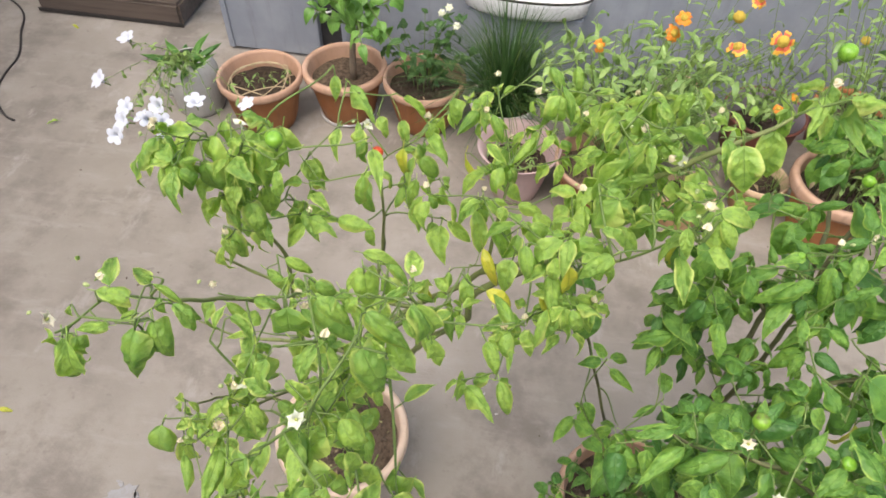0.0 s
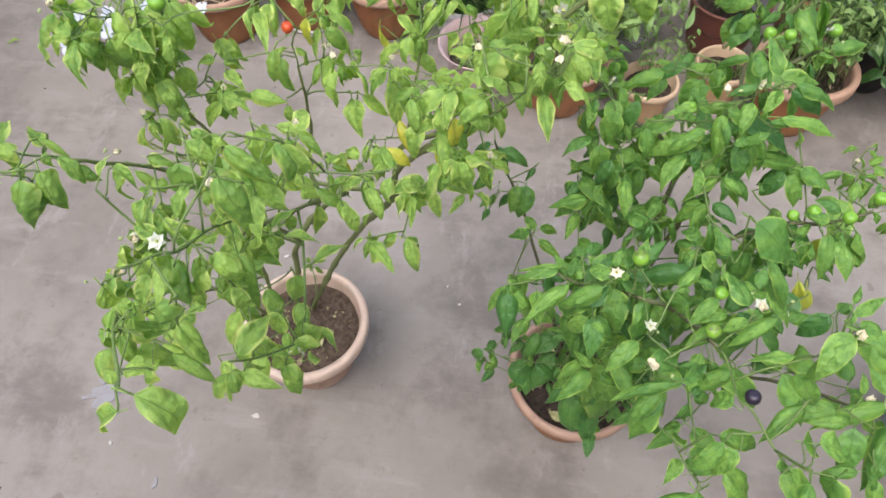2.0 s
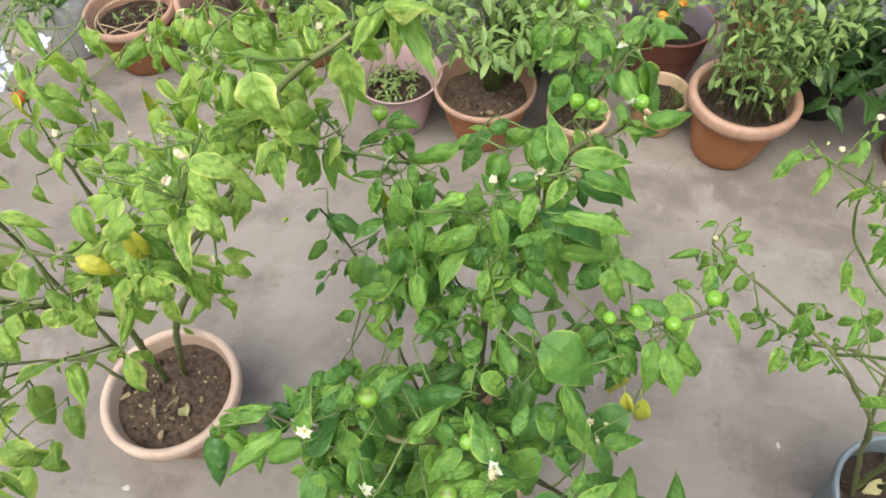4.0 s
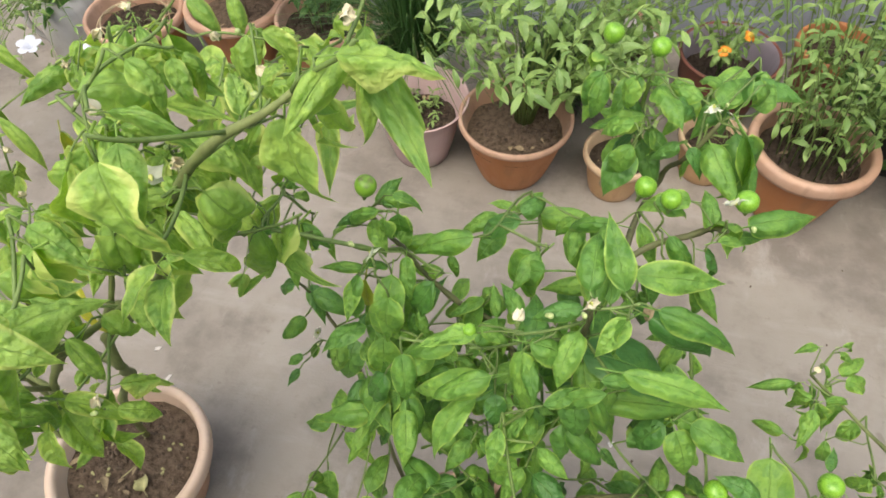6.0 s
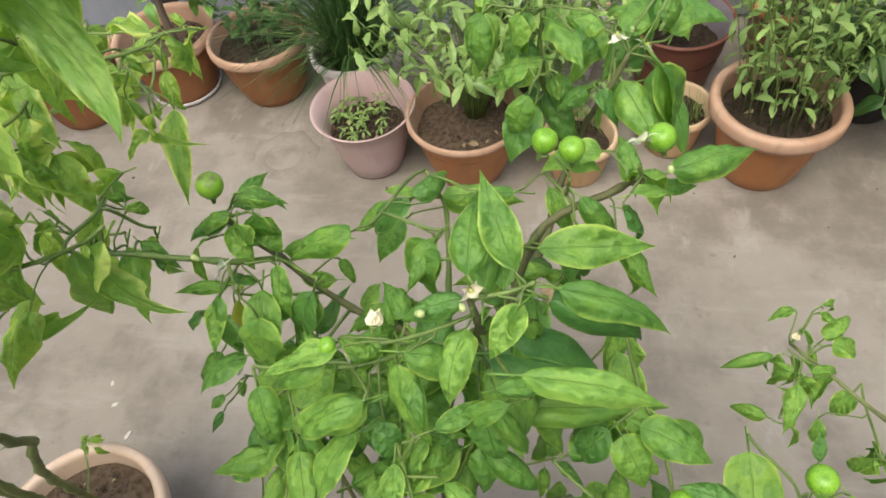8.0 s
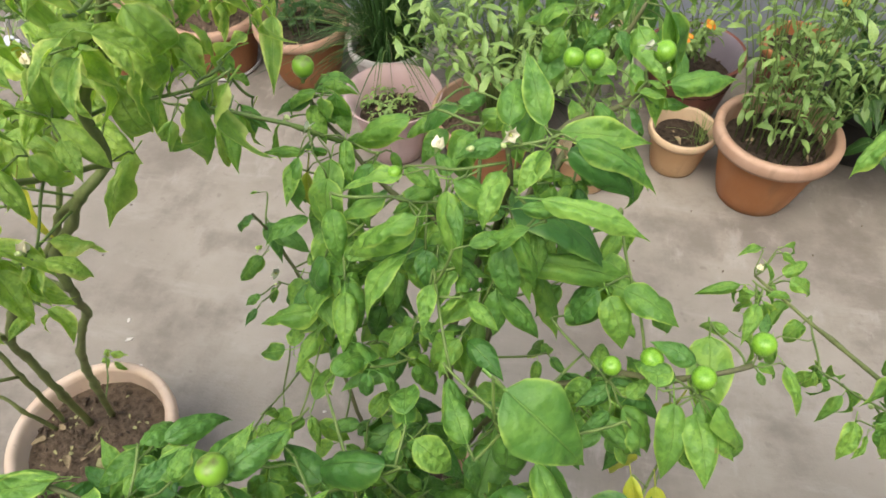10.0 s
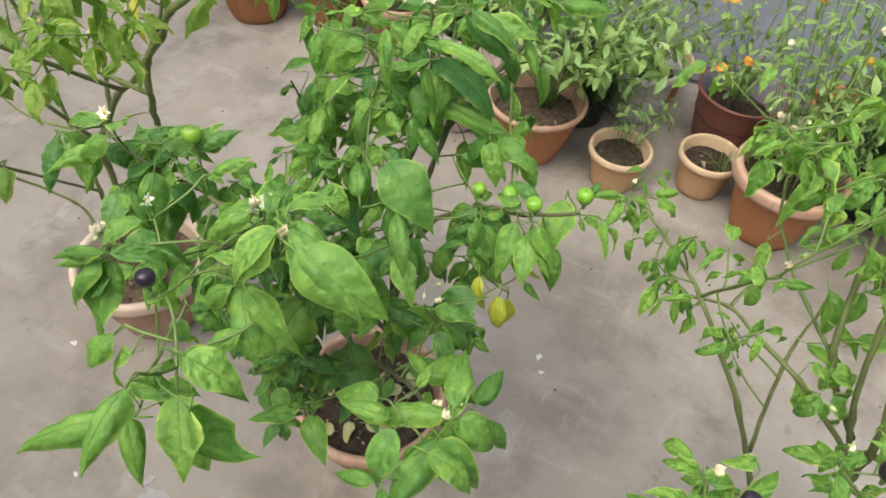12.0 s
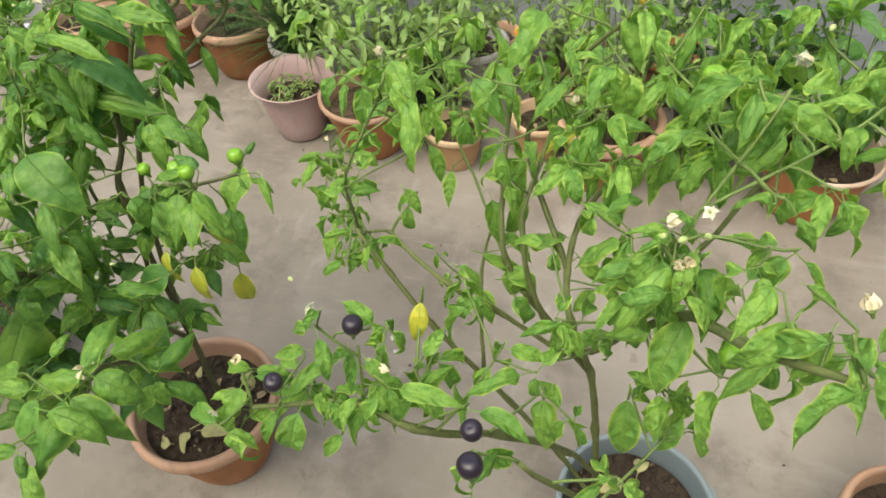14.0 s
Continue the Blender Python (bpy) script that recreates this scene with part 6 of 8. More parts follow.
for row in ((0.813, 0.514, 0.791, 0.871, 0.523, 0.780, 0.80),
            (0.880, 0.541, 0.792, 0.918, 0.527, 0.770, 0.90),
            (0.859, 0.480, 0.751, 0.930, 0.500, 0.746, 0.80),
            (0.425, 0.892, 0.771, 0.411, 0.889, 0.772, 0.80),
            (0.442, 0.830, 0.717, 0.409, 0.788, 0.695, 0.95),
            (0.447, 0.790, 0.685, 0.423, 0.775, 0.681, 0.90),
            (0.445, 0.775, 0.674, 0.433, 0.754, 0.662, 1.00),
            (0.493, 0.820, 0.695, 0.483, 0.771, 0.660, 1.10),
            (0.521, 0.853, 0.712, 0.506, 0.831, 0.700, 0.80),
            (0.715, 0.233, 0.915, 0.628, 0.171, 0.895, 0.60),
            (0.719, 0.235, 0.915, 0.753, 0.198, 0.874, 0.85),
            (0.746, 0.259, 0.925, 0.808, 0.236, 0.885, 0.90),
            (0.712, 0.252, 0.931, 0.761, 0.274, 0.932, 0.50),):
    g.laid(*row)
for row in ((0.735, 0.289, 0.952, 0.813, 0.294, 0.930, 0.70),
            (0.737, 0.366, 0.960, 0.799, 0.343, 0.921, 0.75),
            (0.909, 0.350, 0.893, 0.860, 0.341, 0.902, 0.85),
            (0.917, 0.346, 0.886, 0.914, 0.290, 0.843, 0.95),
            (0.940, 0.345, 0.878, 0.944, 0.305, 0.845, 0.90),
            (0.922, 0.379, 0.911, 0.927, 0.403, 0.928, 0.90),
            (0.956, 0.372, 0.894, 0.966, 0.400, 0.913, 0.85),
            (0.963, 0.369, 0.890, 0.997, 0.372, 0.880, 0.80),
            (0.963, 0.348, 0.872, 1.000, 0.342, 0.855, 0.80),
            (0.958, 0.605, 0.897, 0.994, 0.586, 0.869, 0.90),
            (0.946, 0.612, 0.821, 0.970, 0.604, 0.807, 0.90),):
    g.laid(*row)
for row in ((0.921, 0.605, 0.908, 0.926, 0.582, 0.889, 0.90),
            (0.900, 0.572, 0.850, 0.918, 0.552, 0.800, 0.80),
            (0.926, 0.579, 0.820, 0.938, 0.546, 0.765, 0.75),):
    g.laid(*row, "y")
for row in ((0.586, 0.780, 1.036, 0.549, 0.767, 1.033, 0.70),
            (0.593, 0.791, 1.042, 0.628, 0.797, 1.040, 0.75),
            (0.592, 0.787, 1.039, 0.612, 0.791, 1.039, 0.70),
            (0.586, 0.774, 1.031, 0.606, 0.752, 1.012, 0.90),
            (0.608, 0.782, 1.033, 0.621, 0.759, 1.014, 0.95),
            (0.588, 0.740, 1.007, 0.545, 0.735, 1.011, 0.60),
            (0.620, 0.756, 1.012, 0.628, 0.724, 0.988, 0.75),
            (0.605, 0.793, 0.977, 0.658, 0.811, 0.980, 0.75),
            (0.581, 0.732, 1.002, 0.578, 0.701, 0.980, 0.85),
            (0.570, 0.753, 0.955, 0.575, 0.734, 0.941, 0.90),
            (0.593, 0.745, 0.945, 0.591, 0.705, 0.917, 1.15),
            (0.629, 0.768, 0.955, 0.615, 0.725, 0.927, 0.90),
            (0.647, 0.779, 0.960, 0.611, 0.774, 0.962, 0.90),):
    g.laid(*row)
for row in ((0.649, 0.793, 0.969, 0.663, 0.776, 0.954, 0.80),
            (0.686, 0.845, 0.976, 0.646, 0.823, 0.968, 0.80),
            (0.702, 0.852, 0.979, 0.675, 0.855, 0.986, 0.80),
            (0.701, 0.850, 0.977, 0.733, 0.875, 0.989, 0.80),
            (0.694, 0.834, 0.968, 0.669, 0.803, 0.950, 1.00),
            (0.723, 0.853, 0.976, 0.789, 0.863, 0.970, 0.75),
            (0.731, 0.778, 1.020, 0.711, 0.747, 1.001, 1.10),
            (0.768, 0.691, 1.105, 0.767, 0.732, 1.133, 0.95),
            (0.791, 0.696, 1.104, 0.774, 0.734, 1.134, 0.90),
            (0.840, 0.811, 1.073, 0.798, 0.802, 1.075, 0.70),
            (0.861, 0.796, 1.058, 0.853, 0.825, 1.081, 0.90),
            (0.872, 0.795, 1.056, 0.902, 0.800, 1.054, 0.75),
            (0.828, 0.769, 1.046, 0.845, 0.766, 1.040, 0.90),):
    g.laid(*row)
for row in ((0.853, 0.766, 1.039, 0.880, 0.739, 1.015, 0.80),
            (0.819, 0.759, 1.040, 0.827, 0.739, 1.024, 0.90),
            (0.808, 0.687, 1.094, 0.881, 0.684, 1.078, 0.75),
            (0.796, 0.683, 1.093, 0.777, 0.656, 1.077, 0.90),
            (0.705, 0.726, 0.987, 0.697, 0.748, 1.005, 1.00),
            (0.766, 0.682, 1.098, 0.731, 0.672, 1.098, 0.80),
            (0.699, 0.662, 1.075, 0.660, 0.647, 1.071, 0.80),
            (0.699, 0.666, 1.077, 0.726, 0.662, 1.070, 0.80),
            (0.734, 0.660, 1.066, 0.744, 0.629, 1.042, 0.90),
            (0.796, 0.649, 1.082, 0.870, 0.646, 1.066, 0.70),
            (0.784, 0.642, 1.079, 0.820, 0.650, 1.078, 0.75),
            (0.713, 0.641, 1.057, 0.663, 0.619, 1.050, 0.80),
            (0.751, 0.633, 1.044, 0.782, 0.648, 1.049, 0.80),):
    g.laid(*row)
for row in ((0.764, 0.936, 1.087, 0.748, 0.893, 1.059, 0.90),
            (0.791, 0.938, 1.084, 0.770, 0.905, 1.064, 0.90),
            (0.787, 0.925, 1.075, 0.798, 0.897, 1.053, 0.85),
            (0.794, 0.905, 1.060, 0.757, 0.896, 1.060, 0.90),
            (0.805, 0.902, 1.055, 0.830, 0.888, 1.041, 1.00),
            (0.844, 0.940, 1.075, 0.805, 0.930, 1.075, 1.10),
            (0.882, 0.964, 1.085, 0.859, 0.929, 1.065, 1.15),
            (0.895, 0.965, 1.084, 0.904, 0.937, 1.062, 1.10),
            (0.883, 0.917, 1.052, 0.915, 0.869, 1.012, 0.75),
            (0.796, 0.885, 1.045, 0.770, 0.848, 1.023, 1.15),
            (0.503, 0.759, 1.053, 0.492, 0.746, 1.046, 0.90),
            (0.500, 0.750, 1.047, 0.512, 0.736, 1.035, 0.90),
            (0.525, 0.747, 1.041, 0.533, 0.704, 1.008, 0.85),):
    g.laid(*row)
for row in ((0.516, 0.743, 1.040, 0.490, 0.736, 1.039, 0.60),
            (0.533, 0.751, 1.042, 0.560, 0.738, 1.028, 1.00),
            (0.522, 0.773, 1.060, 0.509, 0.788, 1.072, 0.80),
            (0.509, 0.773, 1.062, 0.529, 0.775, 1.060, 0.70),
            (0.546, 0.747, 1.036, 0.548, 0.734, 1.027, 0.90),):
    g.laid(*row)
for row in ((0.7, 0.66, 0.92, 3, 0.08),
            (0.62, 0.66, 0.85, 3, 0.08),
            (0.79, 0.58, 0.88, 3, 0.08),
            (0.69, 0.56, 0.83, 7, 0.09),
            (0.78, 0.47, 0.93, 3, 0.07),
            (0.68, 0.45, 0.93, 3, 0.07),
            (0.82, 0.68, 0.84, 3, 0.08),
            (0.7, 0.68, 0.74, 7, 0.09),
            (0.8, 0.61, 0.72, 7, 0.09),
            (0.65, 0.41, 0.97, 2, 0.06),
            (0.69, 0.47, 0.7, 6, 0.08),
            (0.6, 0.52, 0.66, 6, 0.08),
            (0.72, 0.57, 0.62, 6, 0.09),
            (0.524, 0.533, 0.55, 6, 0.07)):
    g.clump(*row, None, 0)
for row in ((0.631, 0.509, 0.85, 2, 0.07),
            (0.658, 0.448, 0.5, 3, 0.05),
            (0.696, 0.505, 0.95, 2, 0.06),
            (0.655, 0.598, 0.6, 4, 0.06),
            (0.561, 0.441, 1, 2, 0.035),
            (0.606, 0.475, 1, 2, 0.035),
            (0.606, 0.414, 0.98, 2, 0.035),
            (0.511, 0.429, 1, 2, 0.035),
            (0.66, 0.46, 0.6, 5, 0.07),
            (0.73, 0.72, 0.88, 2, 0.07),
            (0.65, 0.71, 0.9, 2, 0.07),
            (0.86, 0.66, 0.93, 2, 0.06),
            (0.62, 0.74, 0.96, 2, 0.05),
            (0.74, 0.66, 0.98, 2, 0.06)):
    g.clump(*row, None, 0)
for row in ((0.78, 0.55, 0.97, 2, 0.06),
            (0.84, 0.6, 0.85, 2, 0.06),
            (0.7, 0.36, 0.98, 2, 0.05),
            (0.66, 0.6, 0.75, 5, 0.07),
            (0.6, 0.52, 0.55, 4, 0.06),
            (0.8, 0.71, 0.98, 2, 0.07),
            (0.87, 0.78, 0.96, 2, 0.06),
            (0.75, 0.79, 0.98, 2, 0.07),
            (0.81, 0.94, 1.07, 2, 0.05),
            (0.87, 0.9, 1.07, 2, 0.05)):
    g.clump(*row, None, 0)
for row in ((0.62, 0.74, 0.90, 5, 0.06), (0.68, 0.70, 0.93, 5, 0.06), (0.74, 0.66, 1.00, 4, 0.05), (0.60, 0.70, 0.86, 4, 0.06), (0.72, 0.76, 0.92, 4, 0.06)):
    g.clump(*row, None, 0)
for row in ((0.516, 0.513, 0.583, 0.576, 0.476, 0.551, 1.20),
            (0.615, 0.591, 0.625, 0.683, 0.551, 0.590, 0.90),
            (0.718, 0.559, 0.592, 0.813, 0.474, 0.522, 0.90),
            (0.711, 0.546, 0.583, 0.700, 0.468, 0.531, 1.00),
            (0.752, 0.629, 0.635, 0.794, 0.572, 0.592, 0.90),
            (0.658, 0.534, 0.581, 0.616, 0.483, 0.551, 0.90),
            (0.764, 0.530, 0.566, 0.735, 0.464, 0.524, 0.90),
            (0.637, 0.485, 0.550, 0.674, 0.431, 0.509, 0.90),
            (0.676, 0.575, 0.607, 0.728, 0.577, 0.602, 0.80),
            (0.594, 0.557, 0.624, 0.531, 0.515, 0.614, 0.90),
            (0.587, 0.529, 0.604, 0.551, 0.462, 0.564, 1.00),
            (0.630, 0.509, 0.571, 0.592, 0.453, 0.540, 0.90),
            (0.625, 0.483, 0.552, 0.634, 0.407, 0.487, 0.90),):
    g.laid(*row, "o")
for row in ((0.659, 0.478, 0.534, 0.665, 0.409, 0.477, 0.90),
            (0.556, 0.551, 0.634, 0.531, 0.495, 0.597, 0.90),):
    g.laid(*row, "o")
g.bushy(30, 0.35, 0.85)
for row in ((0.781, 0.89, 1), (0.811, 0.69, 1.1), (0.819, 0.438, 0.72)):
    g.withered(*row)

POT_C = thing("potted_chilli_plant", (1.545, 0.675, 0), "tall chilli plant with dark fruit growing in a blue-grey bucket", "potted plant", "chilli plants in front")
prof = [(0.0, 0.004), (0.094, 0.0), (0.098, 0.006), (0.104, 0.05), (0.112, 0.11), (0.121, 0.17), (0.129, 0.225), (0.132, 0.228), (0.137, 0.232), (0.138, 0.256), (0.136, 0.260), (0.130, 0.260), (0.127, 0.252), (0.124, 0.20), (0.116, 0.14)]
part("bucket", lathe(prof, 64), M_BUCKET, POT_C)
for sx in (-1, 1):
    bm = bmesh.new()
    box(bm, (sx * 0.139 - 0.008, -0.014, 0.218), (sx * 0.139 + 0.008, 0.014, 0.250), 0.003)
    bm.transform(Matrix.Rotation(radians(25), 4, "Z"))
    part("handle_ear", bm, M_BUCKET, POT_C, "", False)
bm = bmesh.new()
pts = []
for i in range(17):
    a = math.pi * i / 16
    pts.append(Matrix.Rotation(radians(25), 3, "Z") @ Vector((-0.146 * math.cos(a), -0.152 * math.sin(a), 0.235 - 0.10 * math.sin(a))))
tube(bm, pts, [0.002] * 17, 6)
part("wire_handle", bm, M_STEEL, POT_C, "thin steel wire handle")
soil_part(POT_C, 0.121, 0.205, M_SOIL_DARK, 13, 90)
fallen_leaves(POT_C, 0.111, 0.205, 3, 14, 107)
g = Grower(POT_C, LEAVES_C, 17, 0.047, (0.62, 0.92), M_BARK)
g.bloom = 0.62
g.stem([(1.475, 0.715, 0.19), (1.45, 0.71, 0.42), (1.422, 0.696, 0.603), (1.385, 0.665, 0.753), (1.37, 0.70, 0.805), (1.374, 0.74, 0.853), (1.40, 0.74, 0.93), (1.44, 0.80, 1.03)], 0.0064, 0.0024)
g.stem([(1.422, 0.696, 0.603), (1.349, 0.666, 0.754), (1.312, 0.686, 0.888), (1.320, 0.746, 0.93), (1.335, 0.80, 1.0)], 0.0042, 0.0020)
g.stem([(1.375, 0.68, 0.70), (1.296, 0.687, 0.818), (1.279, 0.733, 0.901), (1.274, 0.79, 0.98)], 0.0044, 0.0026)
g.stem([(1.385, 0.665, 0.68), (1.30, 0.63, 0.79), (1.252, 0.60, 0.86), (1.205, 0.62, 0.873), (1.166, 0.65, 0.872), (1.125, 0.667, 0.846)], 0.0036, 0.0017)
g.stem([(1.47, 0.70, 0.19), (1.404, 0.683, 0.354), (1.319, 0.653, 0.542), (1.223, 0.609, 0.765), (1.172, 0.617, 0.840), (1.132, 0.635, 0.887), (1.075, 0.73, 0.862), (1.018, 0.806, 0.848)], 0.0048, 0.0015)
g.stem([(1.28, 0.640, 0.640), (1.263, 0.694, 0.768), (1.272, 0.740, 0.860)], 0.0030, 0.0016)
g.stem([(1.132, 0.635, 0.887), (1.150, 0.60, 0.955), (1.167, 0.565, 1.02)], 0.0020, 0.0015)
g.stem([(1.47, 0.69, 0.30), (1.41, 0.58, 0.58), (1.34, 0.46, 0.82), (1.288, 0.385, 0.945), (1.235, 0.390, 0.955), (1.195, 0.377, 0.955), (1.165, 0.358, 0.970)], 0.0048, 0.0019)
g.stem([(1.296, 0.687, 0.818), (1.262, 0.75, 0.815), (1.232, 0.80, 0.823), (1.195, 0.835, 0.87), (1.17, 0.85, 0.99)], 0.0027, 0.0015)
g.stem([(1.370, 0.70, 0.805), (1.30, 0.78, 0.92), (1.32, 0.745, 1.02), (1.345, 0.71, 1.08), (1.40, 0.67, 1.17)], 0.0037, 0.0017)
g.stem([(1.40, 0.68, 0.68), (1.43, 0.632, 0.765), (1.49, 0.70, 0.82), (1.545, 0.72, 0.97), (1.60, 0.68, 1.19)], 0.0047, 0.0019)
g.stem([(1.43, 0.632, 0.765), (1.45, 0.54, 0.93), (1.47, 0.46, 1.06), (1.49, 0.40, 1.12), (1.53, 0.355, 1.165)], 0.0044, 0.0022)
g.stem([(1.52, 0.64, 0.19), (1.50, 0.52, 0.50), (1.44, 0.40, 0.85), (1.38, 0.34, 1.03)], 0.0041, 0.0020)
for row in ((1.187, 0.366, 1.002, "d"), (1.248, 0.396, 1.057, "d"), (1.157, 0.370, 1.015, "f"), (1.158, 0.329, 1.007, "f"), (1.218, 0.394, 1.069, "f"), (1.276, 0.376, 1.044, "b"),
            (1.168, 0.561, 1.042, "f"), (1.015, 0.800, 0.865, "f"), (1.100, 0.653, 0.871, "f"), (1.442, 0.460, 1.146, "b"), (1.452, 0.425, 1.149, "b"), (1.220, 0.567, 1.167, "f"),
            (1.454, 0.457, 1.063, "f"), (1.479, 0.694, 1.1, "g"), (1.499, 0.435, 1.06, "g"), (1.489, 0.507, 1.233, "f"), (1.464, 0.640, 1.134, "g"), (1.352, 0.332, 1.075, "d"), (1.360, 0.300, 1.100, "d"),
            (1.463, 0.455, 1.12, "b"), (1.427, 0.487, 1.08, "f"), (1.15, 0.783, 1.02, "f"), (1.184, 0.798, 1.03, "f"), (1.446, 0.477, 1.13, "b"), (1.187, 0.830, 1.121, "f"), (1.143, 0.881, 0.969, "f")):
    g.shoot(*row, 2)
for row in ((1.05, 0.78, 1.08, "n"), (1.11, 0.80, 1.10, "f"), (1.52, 0.37, 1.20, "b"), (1.525, 0.345, 1.205, "b"), (1.57, 0.64, 1.24, "f"), (1.56, 0.56, 1.20, "f"), (1.63, 0.62, 1.22, "n"),
            (1.40, 0.76, 1.05, "n"), (1.30, 0.80, 1.02, "n"), (1.36, 0.66, 1.08, "f"), (1.47, 0.76, 1.12, "n"), (1.55, 0.72, 1.16, "g"), (1.17, 0.42, 0.93, "n"), (1.33, 0.40, 0.98, "n"), (1.00, 0.74, 0.84, "n"), (1.439, 0.456, 1.15, "b"), (1.461, 0.458, 1.16, "f"), (1.453, 0.441, 1.13, "b"), (1.514, 0.595, 1.18, "f"), (1.158, 0.701, 1.08, "f")):
    g.shoot(*row, 2)
for row in ((1.041, 0.831, 0.869, 1.068, 0.838, 0.864, 0.70),
            (1.045, 0.810, 0.850, 1.082, 0.837, 0.858, 0.80),
            (1.052, 0.807, 0.845, 1.095, 0.812, 0.833, 1.00),
            (1.053, 0.789, 0.830, 1.031, 0.763, 0.817, 0.80),
            (1.025, 0.813, 0.860, 1.039, 0.798, 0.843, 0.50),
            (1.173, 0.568, 1.045, 1.188, 0.578, 1.048, 0.80),
            (1.171, 0.577, 1.053, 1.181, 0.587, 1.058, 0.80),
            (1.173, 0.552, 1.032, 1.162, 0.540, 1.027, 0.90),
            (1.088, 0.659, 0.923, 1.093, 0.626, 0.894, 0.75),
            (1.088, 0.657, 0.850, 1.078, 0.623, 0.826, 0.90),
            (1.113, 0.658, 0.842, 1.122, 0.635, 0.820, 0.90),
            (1.120, 0.666, 0.845, 1.136, 0.649, 0.826, 0.80),
            (1.180, 0.677, 0.889, 1.188, 0.649, 0.863, 0.85),):
    g.laid(*row)
for row in ((1.178, 0.687, 0.898, 1.158, 0.667, 0.889, 0.95),
            (1.171, 0.692, 0.904, 1.201, 0.679, 0.883, 1.00),
            (1.194, 0.805, 0.842, 1.197, 0.768, 0.810, 0.90),
            (1.200, 0.771, 0.984, 1.169, 0.715, 0.950, 0.60),
            (1.240, 0.563, 1.130, 1.249, 0.522, 1.093, 0.80),
            (1.221, 0.580, 1.151, 1.245, 0.556, 1.122, 1.00),
            (1.181, 0.556, 1.146, 1.173, 0.529, 1.127, 0.75),
            (1.190, 0.555, 1.142, 1.194, 0.536, 1.125, 0.75),
            (1.280, 0.757, 0.920, 1.309, 0.731, 0.888, 0.95),
            (1.245, 0.733, 1.039, 1.288, 0.710, 1.004, 0.95),
            (1.389, 0.754, 0.954, 1.339, 0.722, 0.947, 0.90),
            (1.397, 0.783, 0.974, 1.426, 0.765, 0.949, 0.95),
            (1.419, 0.760, 0.947, 1.431, 0.724, 0.913, 0.95),):
    g.laid(*row)
for row in ((1.406, 0.674, 1.069, 1.409, 0.640, 1.041, 0.90),
            (1.341, 0.663, 1.085, 1.323, 0.637, 1.071, 0.85),
            (1.318, 0.711, 0.829, 1.373, 0.736, 0.828, 0.85),
            (1.301, 0.751, 0.868, 1.300, 0.699, 0.826, 0.80),
            (1.287, 0.710, 0.840, 1.330, 0.698, 0.814, 1.00),
            (1.258, 0.619, 0.873, 1.296, 0.614, 0.855, 0.90),
            (1.303, 0.672, 0.803, 1.371, 0.690, 0.791, 0.80),
            (1.314, 0.659, 0.788, 1.356, 0.631, 0.749, 0.85),
            (1.382, 0.720, 0.812, 1.424, 0.702, 0.781, 0.80),
            (1.406, 0.696, 0.783, 1.383, 0.665, 0.766, 1.00),
            (1.425, 0.686, 0.811, 1.514, 0.716, 0.801, 0.70),
            (1.411, 0.679, 0.811, 1.451, 0.676, 0.792, 0.90),
            (1.481, 0.678, 0.783, 1.427, 0.662, 0.790, 0.85),):
    g.laid(*row)
for row in ((1.375, 0.609, 0.768, 1.375, 0.640, 0.793, 1.10),
            (1.486, 0.656, 0.765, 1.517, 0.712, 0.800, 0.80),
            (1.289, 0.420, 0.999, 1.303, 0.444, 1.013, 0.90),
            (1.153, 0.383, 0.982, 1.121, 0.374, 0.987, 0.70),
            (1.158, 0.383, 0.980, 1.189, 0.392, 0.976, 0.75),
            (1.153, 0.363, 0.966, 1.123, 0.357, 0.972, 0.75),
            (1.152, 0.359, 0.963, 1.121, 0.337, 0.957, 0.85),
            (1.159, 0.358, 0.960, 1.183, 0.361, 0.952, 0.90),
            (1.155, 0.346, 0.951, 1.156, 0.307, 0.920, 0.85),
            (1.196, 0.369, 0.954, 1.188, 0.325, 0.922, 0.80),
            (1.206, 0.384, 0.963, 1.232, 0.372, 0.943, 0.85),
            (1.190, 0.407, 0.987, 1.167, 0.396, 0.987, 0.90),
            (1.187, 0.377, 0.965, 1.220, 0.419, 0.986, 0.62),):
    g.laid(*row)
for row in ((1.251, 0.397, 0.956, 1.232, 0.356, 0.930, 0.80),
            (1.232, 0.367, 0.939, 1.218, 0.345, 0.926, 0.80),
            (1.259, 0.404, 1.052, 1.235, 0.410, 1.067, 0.90),
            (1.277, 0.600, 0.851, 1.260, 0.562, 0.826, 0.85),
            (1.225, 0.394, 1.068, 1.216, 0.379, 1.060, 0.90),
            (1.234, 0.404, 1.007, 1.243, 0.381, 0.985, 0.80),
            (1.267, 0.393, 0.985, 1.286, 0.375, 0.964, 0.80),
            (1.287, 0.396, 0.980, 1.322, 0.388, 0.960, 0.90),
            (1.442, 0.454, 1.144, 1.416, 0.448, 1.147, 0.70),
            (1.442, 0.449, 1.141, 1.425, 0.439, 1.137, 0.80),
            (1.446, 0.438, 1.130, 1.413, 0.395, 1.102, 0.70),
            (1.435, 0.563, 0.984, 1.399, 0.548, 0.983, 0.80),
            (1.453, 0.459, 1.145, 1.440, 0.464, 1.154, 0.80),):
    g.laid(*row)
